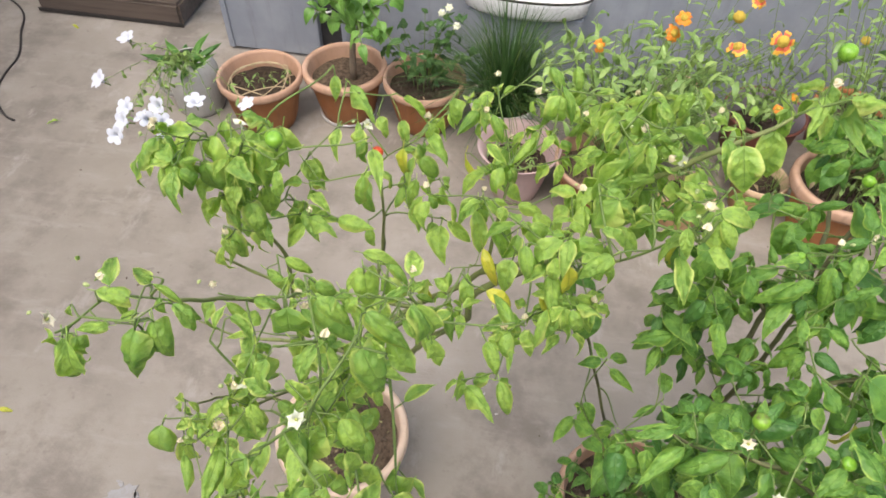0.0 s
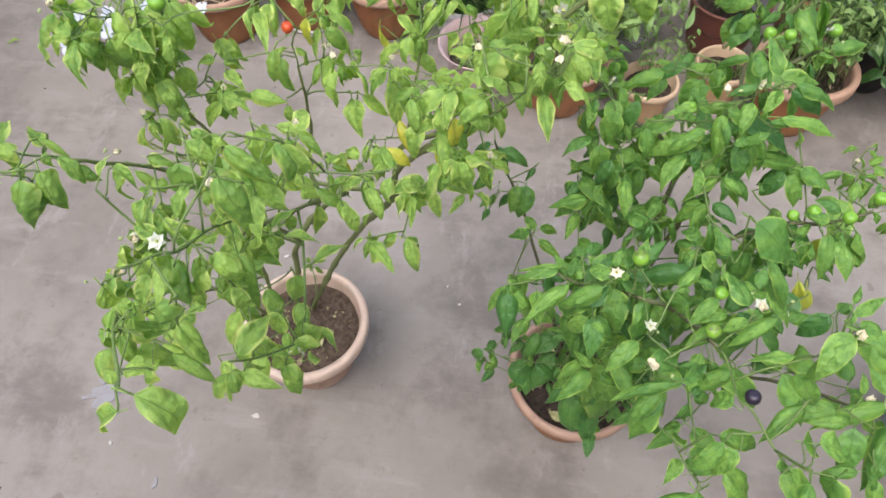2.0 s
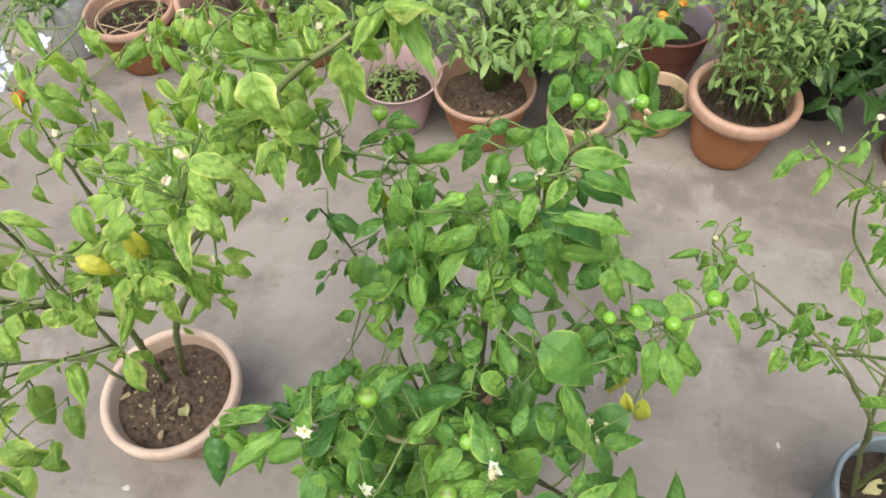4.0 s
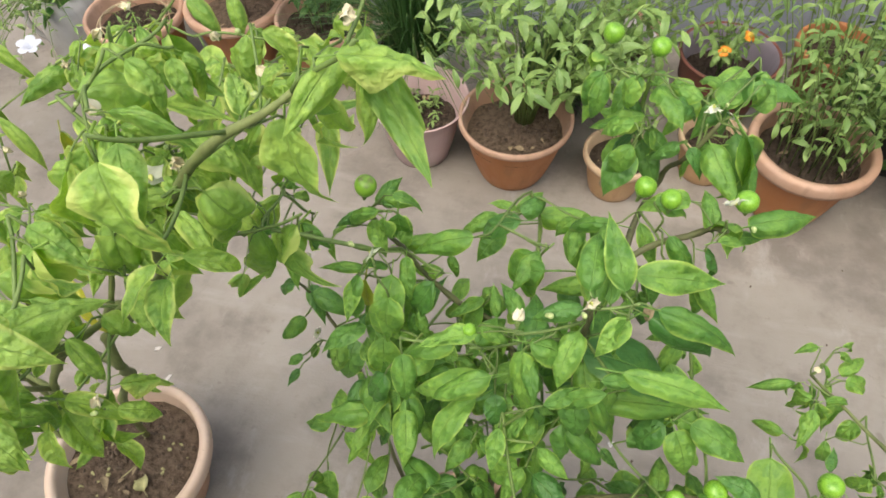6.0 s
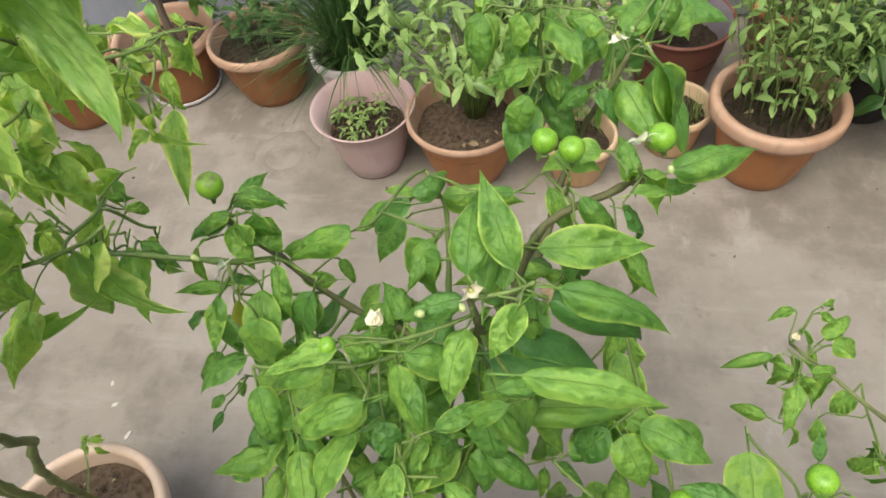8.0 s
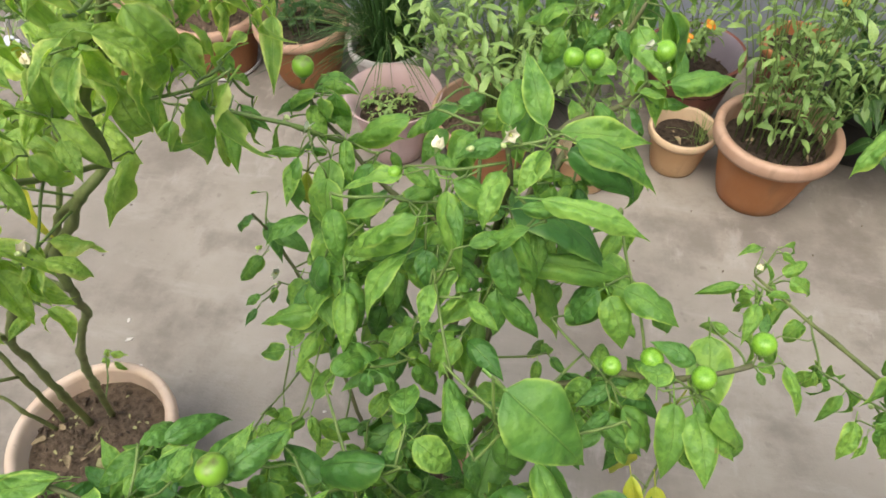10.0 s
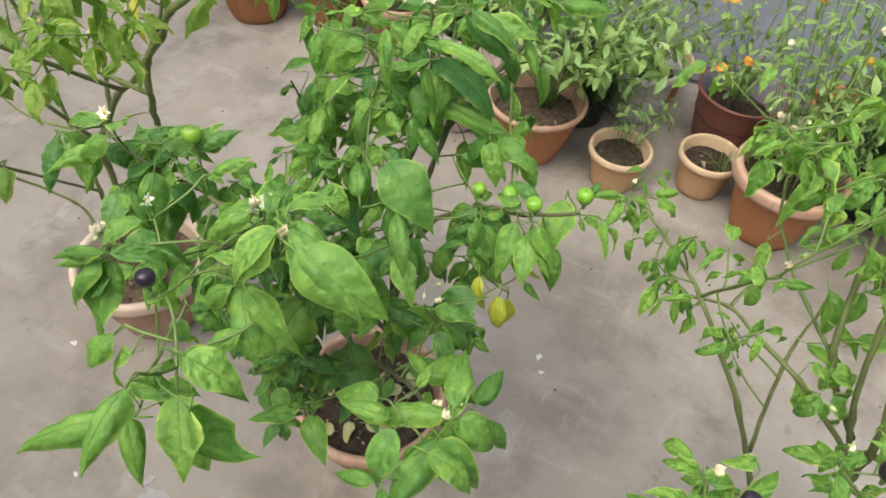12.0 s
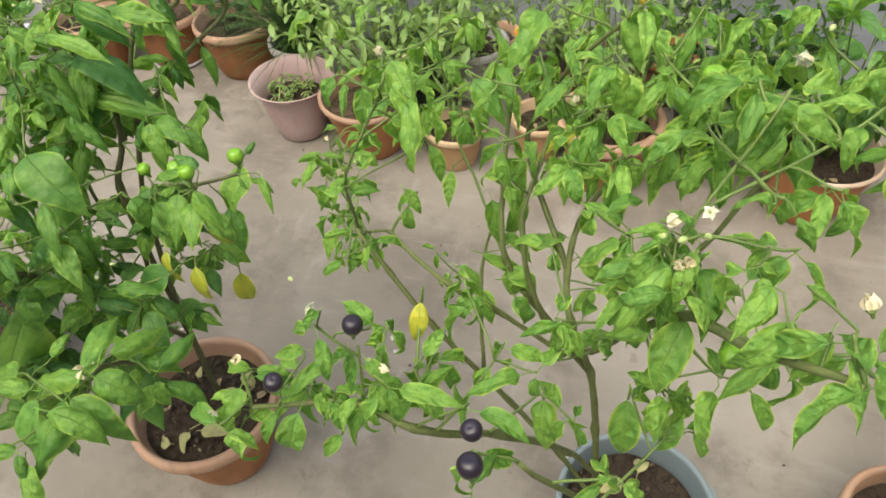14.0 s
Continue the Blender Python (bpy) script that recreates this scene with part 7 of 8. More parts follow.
for row in ((1.471, 0.483, 1.080, 1.516, 0.490, 1.072, 0.75),
            (1.497, 0.462, 1.134, 1.470, 0.460, 1.141, 0.75),
            (1.470, 0.458, 1.058, 1.447, 0.410, 1.024, 1.15),
            (1.491, 0.400, 1.170, 1.474, 0.375, 1.154, 0.85),
            (1.503, 0.390, 1.158, 1.481, 0.357, 1.136, 1.05),
            (1.522, 0.392, 1.153, 1.505, 0.367, 1.137, 0.90),
            (1.497, 0.433, 1.189, 1.515, 0.423, 1.174, 0.70),
            (1.484, 0.434, 1.194, 1.460, 0.433, 1.200, 0.80),
            (1.497, 0.462, 1.135, 1.489, 0.449, 1.126, 0.90),
            (1.507, 0.405, 1.170, 1.525, 0.403, 1.162, 0.80),
            (1.521, 0.436, 1.023, 1.544, 0.413, 0.997, 0.75),
            (1.505, 0.476, 0.888, 1.541, 0.488, 0.888, 0.60),
            (1.379, 0.479, 0.873, 1.383, 0.437, 0.835, 1.15),):
    g.laid(*row)
for row in ((1.455, 0.502, 0.870, 1.453, 0.451, 0.826, 1.15),
            (1.495, 0.485, 0.899, 1.485, 0.446, 0.868, 1.00),
            (1.512, 0.475, 0.885, 1.531, 0.456, 0.863, 0.80),
            (1.327, 0.662, 1.160, 1.307, 0.620, 1.129, 0.95),
            (1.353, 0.625, 1.120, 1.330, 0.598, 1.104, 0.90),
            (1.349, 0.646, 1.139, 1.364, 0.628, 1.119, 0.90),
            (1.389, 0.643, 1.124, 1.368, 0.615, 1.106, 0.90),
            (1.390, 0.680, 1.155, 1.411, 0.649, 1.123, 1.00),
            (1.390, 0.644, 1.125, 1.422, 0.613, 1.089, 1.00),
            (1.236, 0.796, 0.984, 1.251, 0.770, 0.957, 0.95),
            (1.192, 0.808, 1.008, 1.205, 0.789, 0.987, 0.95),
            (1.428, 0.659, 1.126, 1.440, 0.636, 1.103, 0.90),
            (1.267, 0.688, 0.821, 1.332, 0.685, 0.799, 0.75),):
    g.laid(*row)
for row in ((1.265, 0.738, 0.865, 1.286, 0.699, 0.825, 0.75),
            (1.360, 0.732, 0.831, 1.304, 0.710, 0.829, 1.10),
            (1.303, 0.688, 0.810, 1.332, 0.657, 0.774, 1.25),
            (1.272, 0.655, 0.791, 1.300, 0.631, 0.762, 0.95),):
    g.laid(*row)
for row in ((1.352, 0.795, 0.942, 1.304, 0.758, 0.930, 0.70),
            (1.279, 0.449, 1.027, 1.282, 0.419, 1.001, 0.90),):
    g.laid(*row, "y")
for row in ((1.33, 0.65, 1.08, 6, 0.07),
            (1.23, 0.77, 1.03, 7, 0.07),
            (1.42, 0.65, 1.13, 6, 0.07),
            (1.47, 0.46, 1.08, 3, 0.07),
            (1.43, 0.52, 1, 3, 0.07),
            (1.33, 0.45, 0.96, 3, 0.07),
            (1.28, 0.38, 0.99, 3, 0.06),
            (1.43, 0.45, 0.93, 3, 0.07),
            (1.49, 0.66, 1.05, 6, 0.07),
            (1.18, 0.71, 1.03, 7, 0.07),
            (1.35, 0.57, 0.88, 2, 0.08),
            (1.42, 0.73, 1, 3, 0.08),
            (1.16, 0.6, 0.94, 3, 0.06),
            (1.52, 0.55, 1.17, 8, 0.07)):
    g.clump(*row, None, 0)
for row in ((1.36, 0.86, 1.04, 7, 0.07),
            (1.12, 0.66, 0.92, 2, 0.05),
            (1.58, 0.6, 1.18, 8, 0.06),
            (1.52, 0.42, 1.15, 3, 0.06),
            (1.5, 0.5, 1.02, 3, 0.07),
            (1.24, 0.6, 1.08, 6, 0.06),
            (1.3, 0.7, 1, 3, 0.07),
            (1.22, 0.42, 0.98, 3, 0.05),
            (1.45, 0.78, 1.08, 7, 0.07),
            (1.55, 0.72, 1.12, 7, 0.07),
            (1.4, 0.56, 1.1, 6, 0.06),
            (1.32, 0.52, 1, 2, 0.06),
            (1.48, 0.4, 1, 2, 0.06),
            (1.02, 0.78, 0.85, 2, 0.03)):
    g.clump(*row, None, 0)
for row in ((1.08, 0.7, 0.83, 2, 0.03),
            (1.13, 0.68, 0.8, 1, 0.03),
            (1.2, 0.72, 0.74, 2, 0.04)):
    g.clump(*row, None, 0)
for row in ((1.019, 0.828, 0.867, 0.996, 0.820, 0.866, 0.90),
            (1.033, 0.804, 0.847, 1.041, 0.783, 0.831, 0.90),
            (1.041, 0.828, 0.863, 1.059, 0.820, 0.854, 0.80),
            (1.070, 0.775, 0.820, 1.047, 0.752, 0.807, 1.00),
            (1.042, 0.755, 0.811, 1.040, 0.724, 0.789, 0.90),):
    g.laid(*row)
g.bushy(8, 0.7, 1.25)


# ---- the back row ----
def simple_pot(name, x, y, r, h, foot, mat, rim, label, category="potted plant", group="pots along the wall", lip=0.013, drop=0.03, flutes=0, soil=None, seed=1, fill=0.035, crumbs=50):
    ob = thing(name, (x, y, 0), label, category, group)
    pot_bodies(ob, r, h, foot, mat, rim, lip, drop, flutes)
    if soil:
        soil_part(ob, r - lip - 0.010, h - fill, soil, seed, crumbs)
    return ob


class Weedy:
    """Herbs of the back row: thin stems with many small leaves, joined leaf by leaf to the plant."""

    def __init__(self, ob, leaves, seed, size):
        self.ob, self.leaves, self.rng, self.size = ob, leaves, random.Random(seed), size
        self.at = ob.matrix_world.translation.copy()
        self.kept, self.rest = 0, []

    def stem(self, base, tip, r=0.0022, leaves=10, lean=0.0, bare=0.2, mat=None, size=None, drop=(-0.7, 0.5)):
        rng = self.rng
        base, tip = Vector(base), Vector(tip)
        d = tip - base
        pts = bend(base, tip, Vector((0, 0, 1)), (d.normalized() + Vector((0, 0, lean))).normalized(), 8)
        bm = bmesh.new()
        tube(bm, [p - self.at for p in pts], [r * (1 - 0.5 * i / 8) for i in range(9)], 5)
        part("stem", bm, mat or M_STEM, self.ob)
        a = rng.uniform(0, 6.28)
        for i in range(leaves):
            t = bare + (1 - bare) * (i + rng.random()) / leaves
            k = min(int(t * 8), 7)
            p = pts[k].lerp(pts[k + 1], t * 8 - k)
            a += 2.4 + rng.uniform(-.4, .4)
            way = Vector((math.cos(a), math.sin(a), rng.uniform(*drop)))
            s = (size or self.size) * rng.uniform(0.6, 1.2)
            me = self.leaves[rng.randrange(len(self.leaves))]
            m = leaf_pose(p, way, s, Vector((rng.uniform(-.4, .4), rng.uniform(-.4, .4), 1)), rng.uniform(0.85, 1.3))
            if self.kept < 300:
                piece("leaf", me, self.ob, m)
                self.kept += 1
            else:
                self.rest.append((me, self.ob.matrix_world.inverted() @ m))
        return pts

    def gather(self):
        """The leaves past the first three hundred, as one mesh."""
        verts, faces, uvs = [], [], []
        for me, m in self.rest:
            k = len(verts)
            verts += [(m @ v.co)[:] for v in me.vertices]
            at = {}
            for lp in me.loops:
                at[lp.vertex_index] = me.uv_layers[0].data[lp.index].uv[:]
            uvs += [at[i] for i in range(len(me.vertices))]
            faces += [tuple(k + i for i in f.vertices) for f in me.polygons]
        me = bpy.data.meshes.new("foliage")
        me.from_pydata(verts, [], faces)
        uv = me.uv_layers.new(name="UVMap")
        for lp in me.loops:
            uv.data[lp.index].uv = uvs[lp.vertex_index]
        me.polygons.foreach_set("use_smooth", [True] * len(me.polygons))
        me.materials.append(self.leaves[0].materials[0])
        o = new("foliage", me)
        o.parent = self.ob
        tagged(o, kind="stuff")


def daisy(ob, place, face, r, kind):
    """A blanket flower: uneven red petals with yellow notched tips round a domed head; or the ball that is left when they fall."""
    rng = random.Random(int(place[0] * 1000) + int(place[2] * 777))
    q = Vector(face).to_track_quat("Z", "Y").to_matrix().to_4x4()
    base = Matrix.Translation(Vector(place) - ob.matrix_world.translation) @ q
    big = 1.5 if kind == "ball" else 1.0
    bm = lathe([(0.0, -0.3 * r), (0.30 * r, -0.24 * r), (0.44 * r * big, 0.0), (0.42 * r * big, 0.16 * r), (0.30 * r * big, 0.32 * r * big), (0.14 * r * big, 0.42 * r * big), (0.0, 0.45 * r * big)], 18)
    for v in bm.verts:
        v.co *= 1 + 0.16 * noise.noise(v.co * (5.0 / r))
    bm.transform(base)
    head = part("flower_head", bm, M_BALL, ob)
    if kind == "ball":
        return
    n = 12
    for k in range(n):
        if rng.random() < 0.14:
            continue
        a = 2 * math.pi * (k + rng.uniform(-.3, .3)) / n
        long = rng.uniform(0.75, 1.08)
        sag = rng.uniform(0.1, 0.75)
        turn = base @ Matrix.Rotation(a, 4, "Z") @ Matrix.Rotation(rng.uniform(-.35, .35), 4, "X")
        rows = []
        for i in range(6):
            t = i / 5
            x = 0.28 + (long - 0.28) * t
            w = (0.09 + 0.17 * math.sin(min(1.0, t * 1.15) * 2.0))
            z = 0.05 - sag * t * t * 0.6
            rows.append([(x - (0.06 if i == 5 else 0), -w, z - 0.03), (x, -w * 0.5, z), (x - (0.07 if i == 5 else 0), 0, z + 0.02), (x, w * 0.5, z), (x - (0.06 if i == 5 else 0), w, z - 0.03)])
        for name, mat, lo, hi in (("petal", M_REDPETAL if kind == "red" else M_ORANGE, 0, 3), ("petal_tip", M_YELLOW if kind == "red" else M_ORANGE, 3, 5)):
            bm = bmesh.new()
            vs = [[bm.verts.new((r * p[0], r * p[1], r * p[2])) for p in rows[i]] for i in range(lo, hi + 1)]
            for p, w in zip(vs, vs[1:]):
                for j in range(4):
                    bm.faces.new((p[j], w[j], w[j + 1], p[j + 1]))
            bm.transform(turn)
            part(name, bm, mat, head)


def tuft(ob, place, n, h, reach, seed, mat, width=0.0016, name="grass_tuft", kind="stuff", crown=0.035):
    """Many arching blades from one crown, as one mesh."""
    rng = random.Random(seed)
    verts, faces, uvs = [], [], []
    for i in range(n):
        a, q = rng.uniform(0, 6.28), rng.random()
        out = reach * (0.15 + 0.85 * rng.random() ** 1.5)
        hh = h * rng.uniform(0.55, 1.1) * (1.0 - 0.35 * out / max(reach, 1e-6))
        b = Vector((place[0] + crown * q * math.cos(a), place[1] + crown * q * math.sin(a), place[2]))
        side = Vector((-math.sin(a), math.cos(a), 0)) * width * rng.uniform(0.7, 1.3)
        s0 = len(verts)
        for k in range(7):
            t = k / 6
            p = b + Vector((math.cos(a) * out * t ** 1.8, math.sin(a) * out * t ** 1.8, hh * (1.25 * t - 0.55 * t ** 3 * (out / reach + 0.3))))
            w = side * (1 - t * 0.92)
            verts += [p - w, p + Vector((0, 0, -0.0006)), p + w]
            uvs += [(0.0, t), (0.5, t), (1.0, t)]
            if k:
                f = s0 + 3 * k
                faces += [(f - 3, f - 2, f + 1, f), (f - 2, f - 1, f + 2, f + 1)]
    me = bpy.data.meshes.new(name)
    me.from_pydata([v[:] for v in verts], [], faces)
    uv = me.uv_layers.new(name="UVMap")
    for lp in me.loops:
        uv.data[lp.index].uv = uvs[lp.vertex_index]
    me.materials.append(mat)
    o = new(name, me)
    o.parent = ob
    return tagged(o, kind=kind)


# terracotta pot with a few dry creeping stems
T1 = simple_pot("pot_with_dry_vine", -0.663, 2.029, 0.157, 0.215, 0.105, M_TERRA_SHADED, M_TERRA_RIM, "terracotta pot holding dry creeping stems and few leaves", flutes=40, soil=M_SOIL_DARK, seed=21, fill=0.06)
w = Weedy(T1, LEAVES_L, 31, 0.03)
for i in range(9):
    a = i * 0.7
    bm = bmesh.new()
    p = Vector((0.11 * math.cos(a), 0.11 * math.sin(a), 0.165))
    q = Vector((0.12 * math.cos(a + 1.9), 0.12 * math.sin(a + 1.9), 0.175))
    tube(bm, bend(p, q, (-math.sin(a), math.cos(a), 0.9), (-math.cos(a), 0.2, -0.5), 8), [0.0022] * 9, 5)
    part("dry_stem", bm, M_DRY, T1)
for i in range(4):
    w.stem((-0.68 + 0.03 * i, 2.0 + 0.02 * i, 0.155), (-0.73 + 0.05 * i, 2.02 + 0.02 * i, 0.205), 0.0015, 6)

# small shrub with a thick trunk
T2 = simple_pot("potted_shrub", -0.369, 2.139, 0.160, 0.215, 0.098, M_TERRA_SHADED, M_TERRA_RIM, "small bright-leaved shrub with a woody trunk in a terracotta pot", lip=0.02, soil=M_SOIL, seed=22, fill=0.05)
bm = lathe([(0.0, 0.0012), (0.105, 0.0012), (0.112, 0.006), (0.1135, 0.016), (0.110, 0.017), (0.106, 0.008), (0.100, 0.005)], 48)
part("saucer", bm, M_WHITE_POT, T2, "chipped white saucer under the pot")
w = Weedy(T2, LEAVES_T, 32, 0.075)
w.stem((-0.335, 2.13, 0.16), (-0.285, 2.12, 0.62), 0.014, 5, mat=M_WOOD, bare=0.6)
for i, (dx, dy, z) in enumerate(((-0.16, -0.06, 0.50), (0.10, -0.10, 0.46), (0.18, 0.02, 0.56), (-0.10, -0.10, 0.58), (0.02, -0.14, 0.62), (-0.18, 0.06, 0.62), (0.14, 0.08, 0.70), (-0.02, -0.02, 0.76), (0.05, -0.16, 0.42), (0.17, -0.08, 0.36))):
    w.stem((-0.30, 2.12, 0.34 + 0.02 * i), (-0.29 + dx, 2.12 + dy, z), 0.004, 9, 0.3, 0.35, M_STEM, 0.07, (-1.0, 0.1))

# trailing plant with dark leaves
T3 = simple_pot("potted_trailing_plant", -0.060, 2.128, 0.155, 0.215, 0.095, M_TERRA_SHADED, M_TERRA_RIM, "dark-leaved trailing plant in a ribbed terracotta pot", flutes=44, soil=M_SOIL_DARK, seed=23, fill=0.045)
w = Weedy(T3, LEAVES_D, 33, 0.05)
for i in range(9):
    a = i * 2.4
    w.stem((-0.06 + 0.04 * math.cos(a), 2.13 + 0.04 * math.sin(a), 0.17), (-0.04 + 0.17 * math.cos(a), 2.14 + 0.13 * math.sin(a), 0.33 + 0.03 * (i % 4)), 0.002, 10, -0.3, 0.2, None, 0.045)
for dx, dy, z in ((0.08, 0.03, 0.48), (0.05, 0.06, 0.44), (0.11, 0.02, 0.42)):
    pts = w.stem((-0.05, 2.13, 0.17), (-0.06 + dx, 2.13 + dy, z), 0.0022, 9, 0.0, 0.3)
    fl = piece("flower", FLOWER, T3, Matrix.Translation(pts[-1]) @ Matrix.Rotation(0.7, 4, "X") @ Matrix.Scale(0.016, 4))
for i in range(14):
    a = 0.3 + i * 0.11
    bm = bmesh.new()
    tube(bm, bend((0.02, 0.02, 0.17), (0.02 + 0.15 * math.cos(a), 0.15 * math.sin(a) - 0.05, 0.19), (0, 0, 1), (0.3, 0, -1), 7), [0.0011] * 8, 4)
    part("dry_stalk", bm, M_DRY, T3)

# white pot with dark grass
T4 = simple_pot("potted_grass", 0.245, 2.075, 0.128, 0.205, 0.085, M_WHITE_POT, M_WHITE_POT, "dense dark grass spilling from a grimy white plastic pot", lip=0.012, soil=M_SOIL_DARK, seed=24, fill=0.03)
tuft(T4, (0, 0, 0.17), 260, 0.48, 0.30, 5, M_GRASS, 0.0030, crown=0.09)
tuft(T4, (0, 0, 0.17), 300, 0.29, 0.40, 15, M_GRASS, 0.0036, crown=0.085)
tuft(T4, (0, 0, 0.17), 60, 0.34, 0.42, 16, M_GRASS_PALE, 0.0040, crown=0.08)
tuft(T4, (0, 0, 0.17), 14, 0.30, 0.34, 6, M_DRY, 0.0012, "dry_grass")

# pink pot with seedlings
T5 = thing("pot_of_seedlings", (0.325, 1.816, 0), "dusty pink plastic pot with young green seedlings", "potted plant", "pots along the wall")
part("pot_body", lathe([(0.0, 0.004), (0.072, 0.0), (0.080, 0.006), (0.092, 0.05), (0.104, 0.10), (0.113, 0.15), (0.121, 0.185), (0.136, 0.205), (0.141, 0.2085), (0.1415, 0.2115), (0.138, 0.212), (0.132, 0.207), (0.116, 0.183), (0.108, 0.15), (0.100, 0.11)], 64), M_PINK, T5)
soil_part(T5, 0.104, 0.135, M_SOIL_DARK, 25, 120)
w = Weedy(T5, LEAVES_L, 35, 0.032)
rng = random.Random(77)
for i in range(26):
    a, q = rng.uniform(0, 6.28), 0.075 * math.sqrt(rng.random())
    p = Vector((0.30 + q * math.cos(a), 1.83 + q * math.sin(a), 0.135))
    w.stem(p, p + Vector((rng.uniform(-.012, .012), rng.uniform(-.012, .012), rng.uniform(0.015, 0.05))), 0.0009, 5, 0, 0.5, None, 0.028, (-0.2, 0.6))

# blanket flower plants
T6 = simple_pot("potted_blanket_flower", 0.601, 1.795, 0.157, 0.215, 0.090, M_TERRA, M_TERRA_RIM, "grey-green blanket flower with orange blooms in a terracotta pot", lip=0.010, drop=0.02, soil=M_SOIL, seed=26, fill=0.055, crumbs=120)
w = Weedy(T6, LEAVES_L, 36, 0.066)
rng = random.Random(78)
for i in range(38):
    a = i * 2.4
    q = 0.05 + 0.27 * math.sqrt(i / 38)
    w.stem((0.62 + 0.025 * math.cos(a), 1.84 + 0.025 * math.sin(a), 0.16), (0.64 + q * 1.1 * math.cos(a), 1.86 + q * math.sin(a), 0.64 - 0.5 * q + 0.06 * rng.random()), 0.0024, 11, 0.2, 0.55, M_STEM, None, (-0.8, 0.7))
for i in range(12):
    a = -0.9 + 0.16 * i
    w.stem((0.64, 1.84, 0.16), (0.66 + (0.24 + 0.03 * (i % 4)) * math.cos(a), 1.86 + 0.22 * math.sin(a), 0.44 + 0.05 * (i % 3)), 0.0022, 11, 0.1, 0.45, M_STEM, None, (-0.8, 0.7))
for x, y, z, kind, r in ((0.52, 1.90, 0.56, "orange", 0.024), (0.72, 1.90, 0.63, "orange", 0.026), (0.735, 1.90, 0.68, "orange", 0.024), (0.88, 1.90, 0.70, "ball", 0.026), (0.90, 1.88, 0.62, "red", 0.030), (1.02, 1.90, 0.64, "red", 0.040), (0.92, 1.92, 0.75, "red", 0.030)):
    w.stem((0.64, 1.85, 0.30), (x, y, z - 0.012), 0.0016, 4, 0.3, 0.3)
    daisy(T6, (x, y, z), (rng.uniform(-.7, .7), rng.uniform(-0.9, 0.1), 0.7), r, kind)
w.gather()

T7 = simple_pot("small_herb_pot", 0.892, 1.784, 0.098, 0.145, 0.065, M_TAN, M_TAN_RIM, "small tan pot with sparse weeds and dark soil", lip=0.010, drop=0.024, soil=M_SOIL_DARK, seed=27, fill=0.03)
w = Weedy(T7, LEAVES_L, 37, 0.04)
for i in range(8):
    a = i * 2.4
    w.stem((0.90 + 0.03 * math.cos(a), 1.82, 0.115), (0.92 + 0.09 * math.cos(a), 1.86 + 0.08 * math.sin(a), 0.27 + 0.03 * (i % 3)), 0.0014, 9, 0.2, 0.3)
T8 = simple_pot("small_grass_pot", 1.143, 1.897, 0.096, 0.145, 0.065, M_TAN, M_TAN_RIM, "small tan pot with thin grass blades at its edge", lip=0.010, drop=0.024, soil=M_SOIL_DARK, seed=28, fill=0.035)
tuft(T8, (0.05, -0.02, 0.11), 26, 0.10, 0.09, 8, M_LEAF_LANCE, 0.0014, "grass")

T9 = simple_pot("potted_blanket_flower", 1.359, 1.815, 0.160, 0.238, 0.095, M_TERRA, M_TERRA_RIM, "leafy blanket flower plant in a wide terracotta pot", lip=0.022, drop=0.04, soil=M_SOIL_DARK, seed=29, fill=0.05)
w = Weedy(T9, LEAVES_L, 39, 0.047)
for i in range(46):
    a = i * 2.4
    q = 0.04 + 0.25 * math.sqrt(i / 46)
    w.stem((1.37 + 0.38 * q * math.cos(a + 0.5), 1.83 + 0.38 * q * math.sin(a + 0.5), 0.185), (1.40 + 1.1 * q * math.cos(a), 1.86 + q * math.sin(a), 0.94 - 1.0 * q + 0.08 * (i % 3)), 0.0018, 17, 0.1, 0.14, M_STEM, None, (-0.7, 0.9))
for x, y, z, kind, r in ((1.23, 1.90, 0.67, "ball", 0.020), (1.40, 1.95, 0.66, "orange", 0.026), (1.42, 1.90, 0.60, "ball", 0.022), (1.39, 1.88, 0.56, "ball", 0.020)):
    w.stem((1.36, 1.83, 0.35), (x, y, z - 0.012), 0.0016, 3, 0.3, 0.3)
    daisy(T9, (x, y, z), (0.1, -0.5, 0.8), r, kind)
w.gather()

# pots behind the row
T10 = simple_pot("white_planter", 0.845, 2.19, 0.125, 0.20, 0.09, M_WHITE_POT, M_WHITE_POT, "white plastic planter with thin leafy herbs", lip=0.014, soil=M_SOIL_DARK, seed=30)
w = Weedy(T10, LEAVES_L, 40, 0.05)
for i in range(22):
    a = i * 2.4
    w.stem((0.85 + 0.03 * math.cos(a), 2.185, 0.17), (0.91 + 0.21 * math.cos(a), 2.08 + 0.14 * math.sin(a), 0.48 + 0.07 * (i % 4)), 0.0015, 11, 0.1, 0.25, None, 0.042)
T11 = simple_pot("maroon_pot", 1.166, 2.165, 0.145, 0.22, 0.100, M_MAROON, M_MAROON, "maroon plastic pot, pale lilac inside, with marigold and dark soil", soil=M_SOIL_DARK, seed=31, fill=0.085, lip=0.008, drop=0.012)
part("inner_wall", lathe([(0.1350, 0.2170), (0.1285, 0.2060), (0.1235, 0.170), (0.117, 0.130)], 56), M_LILAC, T11, "pale lilac inside of the pot")
w = Weedy(T11, LEAVES_L, 41, 0.045)
